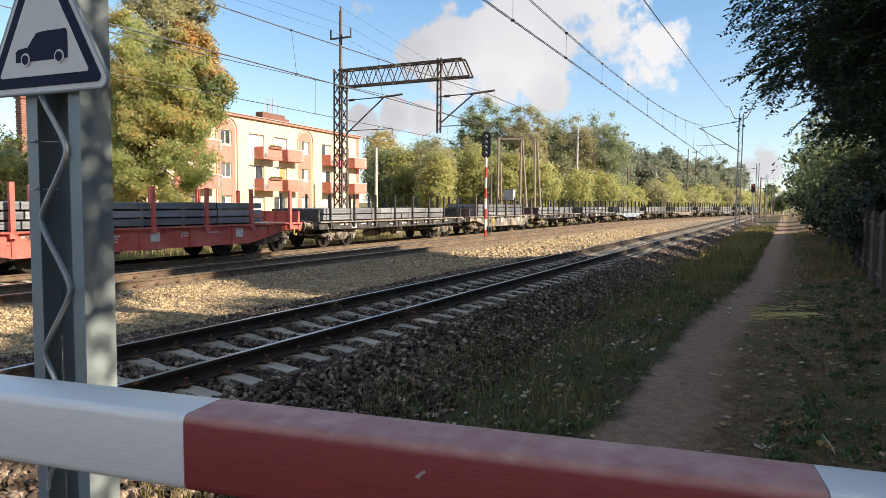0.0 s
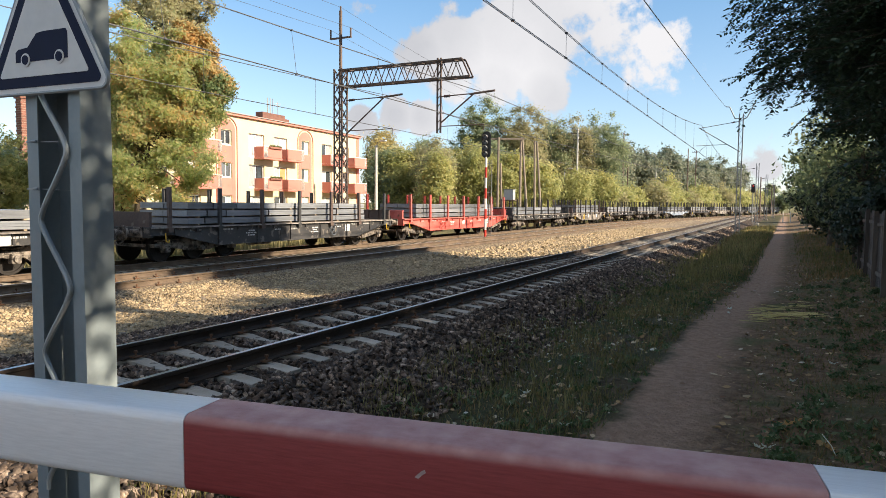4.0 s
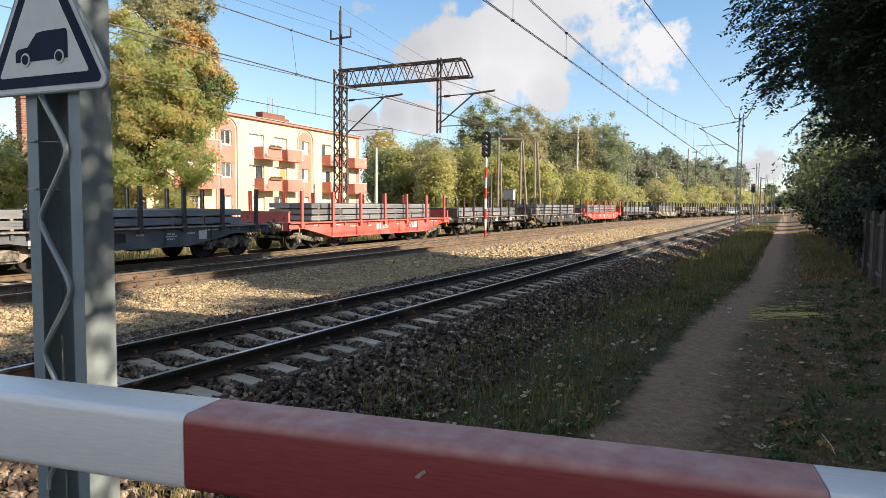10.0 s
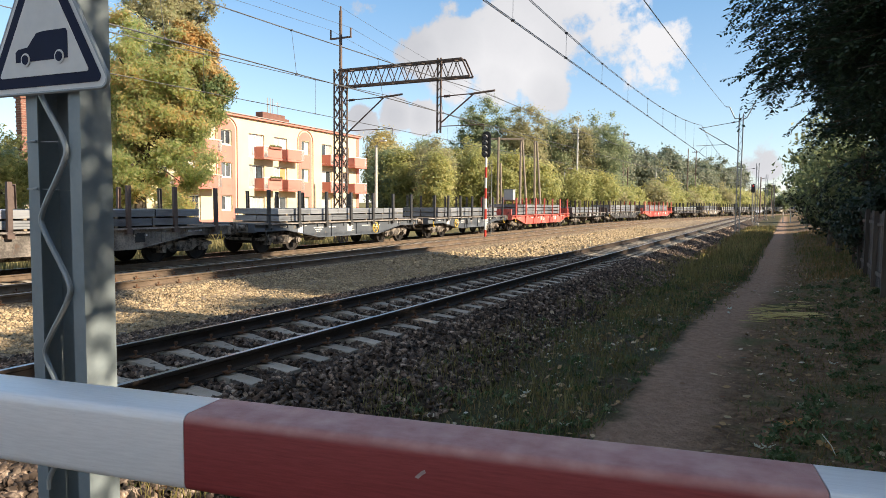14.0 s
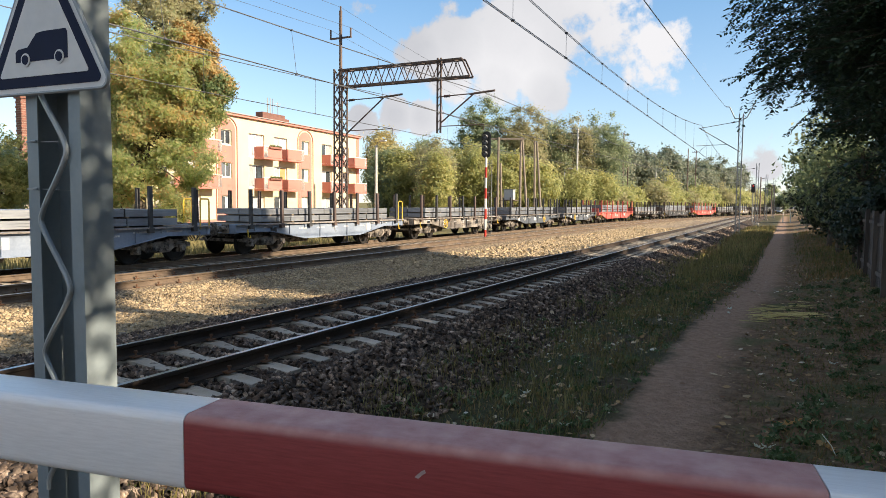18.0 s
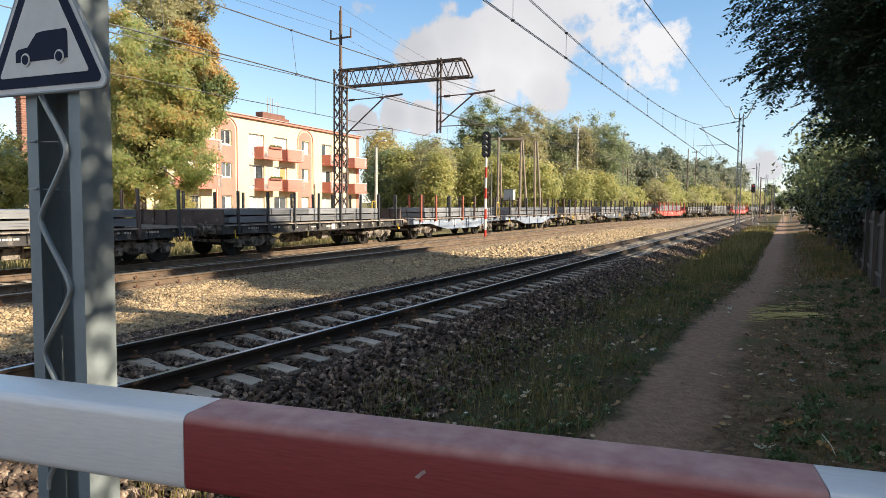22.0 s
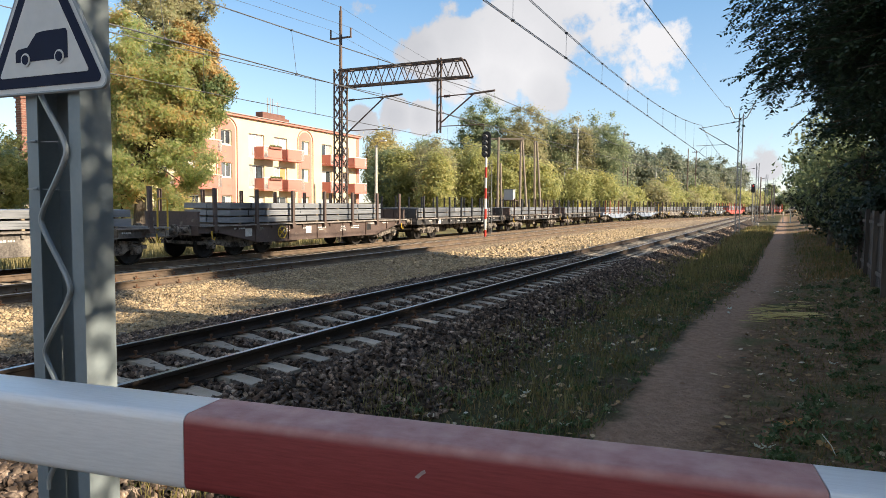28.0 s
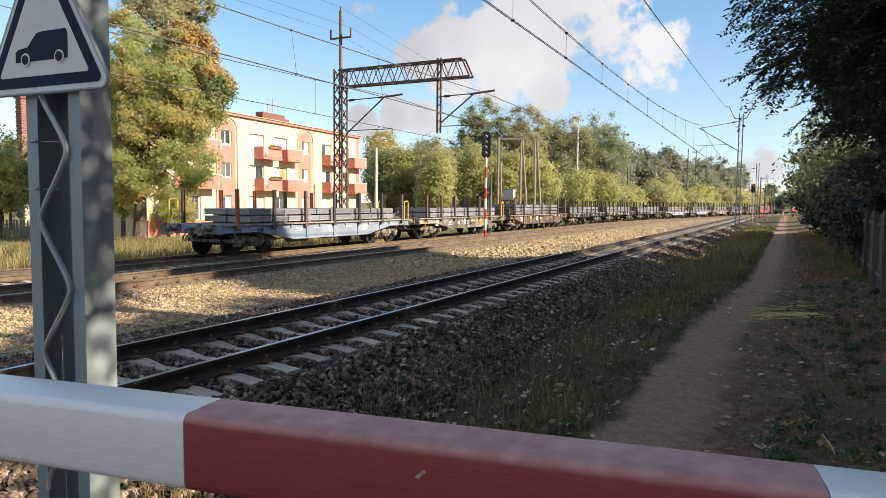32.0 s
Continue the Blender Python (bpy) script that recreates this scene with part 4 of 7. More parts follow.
def build_sign_mast():
    x0, x1, y0, y1 = -3.925, -3.45, 2.42, 2.61
    zb, zt = -0.5, 7.2
    m = thing("lattice_mast", "grey painted steel mast of two channels with zigzag lacing", "mast", at=(0, 0, 0))
    for x, s in ((x0, 1), (x1, -1)):
        g = Geo()
        t = 0.009
        prof = [(0, 0), (0.10, 0), (0.10, t), (t, t), (t, y1 - y0 - t), (0.16, y1 - y0 - t), (0.16, y1 - y0), (0, y1 - y0)]
        g.prism(prof, zb, zt, lambda u, v, w: (x + s * u, y0 + v, w))
        part("channel", g, M_GALV, m)
    for y in (y0 - 0.012, y1 + 0.012):
        pts = []
        z, k = 2.0 - 0.385 * 5, 1
        while z < zt - 0.3:
            xx = x1 - 0.105 if k % 2 == 0 else x0 + 0.125
            pts += [(xx, y, z - 0.04), (xx, y, z + 0.04)]
            z += 0.385
            k += 1
        for _ in range(3):                           # rounds the bends
            pts = [pts[0]] + [tuple(a + (b - a) * f for a, b in zip(p, q)) for p, q in zip(pts, pts[1:]) for f in (0.25, 0.75)] + [pts[-1]]
        part("lacing_rod", Geo().path(pts, 0.0155, 8), M_GALVL, m, "bent round lacing bar", smooth=True)
    for z in (1.79, 2.06):
        g = Geo()
        g.box((x0 + 0.05, y0 - 0.003, z), (0.112, 0.004, 0.009))
        g.beam((x0 + 0.10, y0 + 0.02, z), (x1 - 0.1, y0 + 0.03, z - 0.01), 0.004)
        g.box((x0 - 0.004, (y0 + y1) / 2, z), (0.004, y1 - y0, 0.009))
        g.tube((x0 + 0.06, y0 - 0.012, z), (x0 + 0.10, y0 - 0.010, z), 0.008, 6)
        part("clamp_band", g, M_GALVL, m)
    part("foundation", Geo().bevel_box(((x0 + x1) / 2, (y0 + y1) / 2, -0.62), (0.8, 0.7, 0.5), 0.03), M_CONC, m)
    return m


M_GALVL = mat("galvanised_bar", [(0.25, 0.285, 0.30), (0.35, 0.38, 0.39)], 0.5, 0.4, 30, 3, 0.1)
build_sign_mast()


def rounded(points, r, n=6):
    out = []
    k = len(points)
    for i in range(k):
        p, a, b = Vector(points[i]), Vector(points[i - 1]), Vector(points[(i + 1) % k])
        u, v = (a - p).normalized(), (b - p).normalized()
        half = u.angle(v) / 2
        dist = r / math.tan(half)
        c = p + (u + v).normalized() * (r / math.sin(half))
        s, e = p + u * dist - c, p + v * dist - c
        for j in range(n + 1):
            w = s.lerp(e, j / n)
            out.append(tuple(c + w.normalized() * r))
    return out


def build_sign():
    corner = Vector((-3.15, 2.39, 2.32))
    e = Vector((1.0, 0.05, 0)).normalized()
    back = Vector((-e.y, e.x, 0))
    S = 1.03
    turn = Matrix((e, -back, Vector((0, 0, 1)))).transposed().to_4x4()
    # local: x along the foot from the left corner, z up, y towards the viewer
    s = thing("warning_sign", "triangular white sign with dark blue border and a van symbol", "road sign", at=Matrix.Translation(corner - e * S) @ turn)
    H = S * math.sqrt(3) / 2

    def tri(inset, r):
        k = inset * math.sqrt(3)
        return rounded([(k, inset), (S - k, inset), (S / 2, H - 2 * inset)], r)

    for name, inset, r, y, m in (("panel", 0.0, 0.045, 0.0, M_SIGNW), ("border", 0.030, 0.028, 0.003, M_SIGNB), ("face", 0.088, 0.012, 0.006, M_SIGNW)):
        g = Geo()
        g.prism(tri(inset, r), y, y + (0.003 if name != "panel" else 0.002), lambda u, v, w: (u, w, v))
        part(name, g, m, s)
    part("rim", Geo().path([(u, -0.008, v) for u, v in tri(0.0, 0.045)] + [(tri(0.0, 0.045)[0][0], -0.008, tri(0.0, 0.045)[0][1])], 0.012, 6), M_GALVL, s)
    # van symbol facing left
    cx, cz, q = S / 2 - 0.005, 0.162, 0.42
    van = [(-0.5, 0.02), (0.5, 0.02), (0.5, 0.47), (0.47, 0.52), (0.05, 0.52), (-0.08, 0.50), (-0.26, 0.27), (-0.44, 0.25), (-0.5, 0.20)]
    g = Geo()
    g.prism([(cx + u * q, cz + v * q * 0.74) for u, v in van], 0.009, 0.012, lambda u, v, w: (u, w, v))
    part("van_symbol", g, M_SIGNB, s)
    for k, wx in enumerate((-0.30, 0.35)):
        for r, y, m, nm in ((0.088, 0.012, M_SIGNW, "wheel_ring"), (0.062, 0.015, M_SIGNB, "wheel_disc")):
            g = Geo()
            g.prism([(cx + wx * q + r * q * math.cos(t * math.pi / 12), cz + 0.04 * q + r * q * math.sin(t * math.pi / 12)) for t in range(24)], y, y + 0.003, lambda u, v, w: (u, w, v))
            part(nm, g, m, s)
    g = Geo()
    for z in (0.12, 0.42):
        g.box((S / 2 - 0.05, -0.03, z), (0.5, 0.03, 0.035))
    for x in (0.26, 0.48):
        g.box((x, -0.06, 0.12), (0.03, 0.09, 0.03))
    part("bracket", g, M_GALVL, s)


build_sign()

# ---- catenary gantry behind the train ----
GY = 32.0


def lattice(g, corners, z0, z1, step, chord, lace):
    """A square lattice column through four corners."""
    for x, y in corners:
        g.beam((x, y, z0), (x, y, z1), chord)
    n = max(1, int(round((z1 - z0) / step)))
    for k in range(n):
        a, b = z0 + (z1 - z0) * k / n, z0 + (z1 - z0) * (k + 1) / n
        for i in range(4):
            p, q = corners[i], corners[(i + 1) % 4]
            g.beam((*p, a), (*q, b), lace)
            g.beam((*q, a), (*p, b), lace)


def build_gantry():
    t = thing("catenary_gantry", "brown steel lattice mast with a truss arm over the tracks", "catenary mast")
    xm, w = -22.85, 0.26
    cs = [(xm - w, GY - w), (xm + w, GY - w), (xm + w, GY + w), (xm - w, GY + w)]
    g = Geo()
    lattice(g, cs, -0.7, 9.2, 0.72, 0.075, 0.034)
    part("lattice_column", g, M_GALVD, t)
    g = Geo()
    g.tube((xm, GY, 8.2), (xm, GY, 12.45), 0.09, 8)
    g.beam((xm - 0.72, GY, 10.95), (xm + 0.72, GY, 10.95), 0.09)
    for s in (-0.68, 0.68):
        g.tube((xm + s, GY, 10.95), (xm + s, GY, 11.45), 0.05, 8)
    g.tube((xm, GY, 12.45), (xm, GY, 12.7), 0.05, 8)
    part("top_pole", g, M_GALVD, t)
    xe = -14.72
    g = Geo()
    zb, zt = 8.2, 9.12
    for y in (GY - 0.22, GY + 0.22):
        g.beam((xm, y, zb), (xe, y, zb), 0.09)
        g.beam((xm, y, zt), (xe - 0.45, y, zt), 0.09)
        g.beam((xe - 0.45, y, zt), (xe, y, zb), 0.07)
        n = 9
        for k in range(n):
            a, b = xm + 0.3 + (xe - 0.5 - xm - 0.3) * k / n, xm + 0.3 + (xe - 0.5 - xm - 0.3) * (k + 1) / n
            m = (a + b) / 2
            g.beam((a, y, zb), (m, y, zt), 0.036)
            g.beam((m, y, zt), (b, y, zb), 0.036)
    for k in range(8):
        x = xm + 0.4 + k * 0.93
        for z in (zb, zt):
            g.beam((x, GY - 0.22, z), (x + 0.4, GY + 0.22, z), 0.04)
    part("truss_arm", g, M_GALVD, t)
    g = Geo()
    for x in (-16.67, -16.47):
        g.beam((x, GY, 5.4), (x, GY, 9.3), 0.08)
    for k in range(9):
        z = 5.5 + k * 0.42
        g.beam((-16.67, GY, z), (-16.47, GY, z + 0.2), 0.04)
    part("drop_post", g, M_GALVD, t)
    for px, xa in ((-16.5, X2 + 0.3), (xm + 0.35, X3 + 0.4)):
        z = 7.3 if px > -20 else 7.45
        g = Geo()
        g.tube((px, GY, z), (xa - 0.4, GY, z + 0.05), 0.03, 6)
        g.tube((px, GY, 5.55 if px < -20 else 5.9), (xa - 0.9, GY, z), 0.04, 6)
        g.tube((xa - 1.1, GY, z + 0.02), (xa + 0.3, GY, z + 0.12), 0.055, 8)
        g.tube((px, GY, 5.75), (xa - 0.3, GY, 5.75), 0.025, 6)
        g.tube((xa - 0.3, GY, 5.75), (xa - 0.3, GY, 5.45), 0.02, 6)
        part("cantilever", g, M_GALVD, t)
        g = Geo()
        for q in range(4):
            g.tube((px + 0.25 + q * 0.09, GY, z), (px + 0.29 + q * 0.09, GY, z), 0.075, 8)
        part("insulator", g, M_CERAM, t, "brown ribbed insulator")


M_CERAM = mat("brown_ceramic", [(0.05, 0.025, 0.018), (0.09, 0.05, 0.035)], 0.25, 0, 10, 2, 0.0)
build_gantry()

# ---- colour light signal ----
SX, SY = -16.9, 39.1


def build_signal():
    zg = land(SX, SY)
    s = thing("light_signal", "tall rail light signal on a red and white banded post", "railway signal", at=(SX, SY, 0))
    z0, z1, n = zg - 0.1, 4.62, 8
    for k in range(n):
        a, b = z0 + (z1 - z0) * k / n, z0 + (z1 - z0) * (k + 1) / n - 0.002
        part("post_band", once("band", lambda: Geo().tube((0, 0, 0), (0, 0, (z1 - z0) / n - 0.002), 0.075, 12).mesh("post_band", True)), M_RED if k % 2 == 0 else M_WHITE, s, at=(0, 0, a))
    g = Geo()
    prof = rounded([(-0.30, 4.55), (0.30, 4.55), (0.30, 6.20), (-0.30, 6.20)], 0.285, 6)
    g.prism(prof, -0.03, 0.0, lambda u, v, w: (u, w, v))
    part("backboard", g, M_BLACK, s)
    for k in range(4):
        z = 4.82 + k * 0.34
        g = Geo()
        g.tube((0, -0.03, z), (0, -0.16, z), 0.125, 14)
        part("lamp_unit", g, M_BLACK, s)
        g = Geo()
        n2 = 12
        vs = []
        for q in range(n2 + 1):
            t = math.pi * q / n2
            vs += [(0.14 * math.cos(t), -0.15, z + 0.14 * math.sin(t)), (0.14 * math.cos(t), -0.40, z + 0.05 + 0.12 * math.sin(t))]
        g.add(vs, [(2 * q, 2 * q + 1, 2 * q + 3, 2 * q + 2) for q in range(n2)])
        part("hood", g, M_MAST2, s, "grey lamp hood")
        g = Geo()
        g.tube((0, -0.155, z), (0, -0.165, z), 0.10, 14)
        part("lens", g, M_GLASSD, s)
    g = Geo()
    for x in (0.16, 0.34):
        g.tube((x, 0.12, zg - 0.1), (x, 0.12, 4.4), 0.022, 6)
    for k in range(14):
        g.tube((0.16, 0.12, zg + 0.3 + k * 0.3), (0.34, 0.12, zg + 0.3 + k * 0.3), 0.014, 6)
    for z in (0.6, 2.4, 4.2):
        g.beam((0, 0, z), (0.25, 0.12, z), 0.04)
    part("ladder", g, M_MAST2, s)


build_signal()

# ---- masts beside the siding ----


def build_mast(y, top, x=-3.45, feeder=False, xa=-6.29):
    zg = land(x, y)
    t = thing("catenary_mast", "slim grey steel mast with a catenary bracket", "catenary mast", group="masts along the siding")
    g = Geo()
    for s in (-0.14, 0.14):
        g.beam((x + s, y, zg - 0.2), (x + s, y, top), 0.075, 0.20, up=(0, 1, 0))
    k, z = 0, zg + 0.2
    while z < top - 0.4:
        a, b = (-0.14, 0.14) if k % 2 else (0.14, -0.14)
        g.beam((x + a, y - 0.08, z), (x + b, y - 0.08, z + 0.45), 0.03)
        z += 0.45
        k += 1
    part("column", g, M_MAST2, t)
    part("foundation", Geo().bevel_box((x, y, zg), (0.7, 0.7, 0.5), 0.03), M_CONC, t)
    g = Geo()
    g.tube((x, y, top - 0.55), (xa - 0.2, y, top - 1.0), 0.025, 6)
    g.tube((x, y, top - 2.9), (xa - 0.2, y, top - 0.95), 0.035, 6)
    g.tube((x - 0.9, y, top - 2.3), (xa - 0.35, y, top - 2.35), 0.022, 6)
    g.tube((xa + 0.4, y, top - 2.34), (xa - 0.1, y, top - 2.75), 0.015, 6)
    part("bracket_arm", g, M_MAST2, t)
    if feeder:
        g = Geo()
        g.path([(x, y, top - 0.35), (x - 0.45, y, top - 0.35), (x - 0.85, y, top + 0.55), (x - 1.15, y, top + 0.6)], 0.04, 6)
        g.path([(x, y, top - 0.5), (x + 0.4, y, top - 0.3), (x + 0.95, y, top + 0.85)], 0.04, 6)
        part("feeder_arm", g, M_MAST2, t)
    g = Geo()
    for q in range(4):
        g.tube((x - 0.35 - q * 0.09, y, top - 0.60 - q * 0.014), (x - 0.39 - q * 0.09, y, top - 0.605 - q * 0.014), 0.07, 8)
    part("insulator", g, M_CERAM, t)
    return t


build_mast(57.0, 8.75, feeder=True)
build_mast(91.0, 6.9)
build_mast(121.0, 6.8, x=-3.2, xa=-5.6)
build_mast(150.0, 6.8, x=-2.6, xa=-5.0)


# ---- overhead wires ----


def sag(p, q, drop, n=16):
    p, q = Vector(p), Vector(q)
    return [p.lerp(q, k / n) - Vector((0, 0, 4 * drop * (k / n) * (1 - k / n))) for k in range(n + 1)]


def catenary(supports, drop, label, gap=4.2):
    """Carrying wires in spans, contact wires below them and droppers between. supports: y, then x and height of the contact wire, x and height of the carrying wire."""
    t = thing("overhead_line", label, "overhead line", group="overhead lines")
    for a, b in zip(supports, supports[1:]):
        lo = (Vector((a[1], a[0], a[2])), Vector((b[1], b[0], b[2])))
        hi = (Vector((a[3], a[0], a[4])), Vector((b[3], b[0], b[4])))
        for off in (-0.024, 0.024):
            o = Vector((off, 0, 0))
            part("carrying_wire", Geo().path(sag(hi[0] + o, hi[1] + o, drop), 0.010, 5), M_WIRE, t)
            part("contact_wire", Geo().path([lo[0].lerp(lo[1], k / 6) + o for k in range(7)], 0.011, 5), M_WIRE, t)
        n = max(2, int((b[0] - a[0]) / gap))
        for k in range(1, n):
            f = k / n
            p = lo[0].lerp(lo[1], f)
            q = hi[0].lerp(hi[1], f) - Vector((0, 0, 4 * drop * f * (1 - f)))
            g = Geo().tube(p, q, 0.007, 5)
            g.box(p, (0.09, 0.03, 0.05))
            g.box(q, (0.09, 0.03, 0.05))
            part("dropper", g, M_WIRE, t)
    return t


catenary([(2.5, -6.3, 6.45, -6.3, 8.0), (57, -6.3, 5.8, -6.3, 8.0)], 1.13, "copper contact wires hung from carrying wires over the siding")
catenary([(57, -6.3, 5.8, -6.3, 8.0), (91, -6.3, 5.1, -6.3, 6.6), (121, -5.6, 5.1, -5.6, 6.4), (150, -5.0, 5.1, -5.0, 6.4)], 0.6, "copper contact wires over the far siding")
catenary([(-28, X2, 5.7, X2, 7.3), (32, X2 + 0.25, 5.7, X2, 7.35), (92, X2 + bend(92), 5.6, X2 + bend(92), 7.3), (150, X2 + bend(150), 5.6, X2 + bend(150), 7.3)], 0.38, "copper contact wires over the main line", 5.0)
catenary([(-28, X3, 5.8, X3, 7.3), (32, X3, 5.75, X3, 7.5), (92, X3 + bend(92), 5.4, X3 + bend(92), 7.2), (150, X3 + bend(150), 5.4, X3 + bend(150), 7.2)], 0.45, "copper contact wires over the goods train", 6.5)


def wire(p, q, drop, label, r=0.009):
    return tagged(part("overhead_wire", Geo().path(sag(p, q, drop), r, 5), M_WIRE), label, "overhead wire", group="single overhead wires")


wire((-4.6, 57, 9.35), (-2.85, 2.5, 5.85), 0.12, "thin feeder wire strung between two masts", 0.014)
PX, PY = -25.0, 89.0
for dx, z0, z1 in ((-0.68, 11.45, 10.6), (0.68, 11.45, 10.6), (0.0, 12.65, 11.6)):
    wire((-22.85 + dx, GY, z0), (PX + dx, PY, z1), 0.9, "thin power wire running from pole to pole")
    wire((-22.85 + dx, GY, z0), (-21.5 + dx, -30, z0 + 0.3), 0.9, "thin power wire running from pole to pole")

def leaf_cloud(rng, centres, radii, count, size, squash=0.8, shell=0.45, far=False):
    """Corner points of count leaves (n, 4, 3), three each for far ones, round the clump centres, thicker towards each clump's skin."""
    centres, radii = np.array(centres), np.array(radii)
    wts = radii ** 2
    k = rng.choice(len(centres), count, p=wts / wts.sum())
    d = rng.normal(size=(count, 3))
    d /= np.linalg.norm(d, axis=1)[:, None]
    r = np.minimum(np.abs(rng.normal(scale=0.55, size=count)) + shell * 0.3, 1.2)
    p = centres[k] + d * (radii[k] * r)[:, None] * np.array([1, 1, squash])
    out = p - centres.mean(axis=0)
    out /= np.linalg.norm(out, axis=1)[:, None] + 1e-6
    face = 0.5 * d + 0.8 * out + rng.normal(scale=0.55, size=(count, 3)) + np.array([0.0, 0.0, 0.25])
    a = np.cross(face, rng.normal(size=(count, 3)))
    a /= np.linalg.norm(a, axis=1)[:, None]
    b = np.cross(a, face)
    b /= np.linalg.norm(b, axis=1)[:, None]
    s = size * (0.6 + 0.8 * rng.random(count))[:, None]
    if far:
        return np.stack([p - a * s, p + a * s * 0.8 + b * s * 0.55, p + a * s * 0.8 - b * s * 0.55], axis=1)
    return np.stack([p - a * s, p + b * s * 0.45, p + a * s, p - b * s * 0.45], axis=1)


# ---- apartment block ----
B_YEL = mat("cream_render", [(0.59, 0.50, 0.325), (0.67, 0.575, 0.395)], 0.9, 0, 30, 0.4, 0.1, bump_size=80)
B_PINK = mat("salmon_render", [(0.50, 0.185, 0.148), (0.58, 0.225, 0.182)], 0.9, 0, 30, 0.4, 0.1, bump_size=80)
B_FRAME = mat("window_frame_white", [(0.70, 0.70, 0.68), (0.80, 0.80, 0.78)], 0.5, 0, 20, 2, 0.03)
B_GLASS = mat("window_glass", [(0.03, 0.035, 0.04), (0.10, 0.11, 0.12)], 0.06, 0, 1.5, 0.4, 0.0, rough_var=0.02, spec=0.9, each=0.5)
B_CURT = mat("net_curtain", [(0.30, 0.30, 0.30), (0.55, 0.55, 0.53)], 0.9, 0, 30, 2, 0.2, streak=(8, 1, 1), each=0.2)
B_ROOF = mat("roof_felt", [(0.26, 0.24, 0.22), (0.36, 0.33, 0.31)], 0.9, 0, 20, 1, 0.3)
B_BRICK = mat("red_brick", [(0.17, 0.075, 0.055), (0.28, 0.125, 0.09)], 0.9, 0, 25, 3, 0.3, each=0.2)
B_STACK = mat("sooty_brick", [(0.13, 0.065, 0.05), (0.21, 0.10, 0.075)], 0.9, 0, 25, 3, 0.3)
B_WOODW = mat("ochre_panel", [(0.45, 0.24, 0.09), (0.55, 0.32, 0.14)], 0.7, 0, 20, 2, 0.1)

BA = 0.064
B_ORG = Vector((-40.85, 60.46, 0))
# local frame of the block: x along the front from its far corner towards the near end, y into the block, z up
B_TURN = Matrix((Vector((math.sin(BA), -math.cos(BA), 0)), Vector((-math.cos(BA), -math.sin(BA), 0)), Vector((0, 0, 1)))).transposed().to_4x4()
B_POSE = Matrix.Translation(B_ORG) @ B_TURN
B_LEN, B_DEEP, B_EAVE = 28.4, 11.0, 8.65


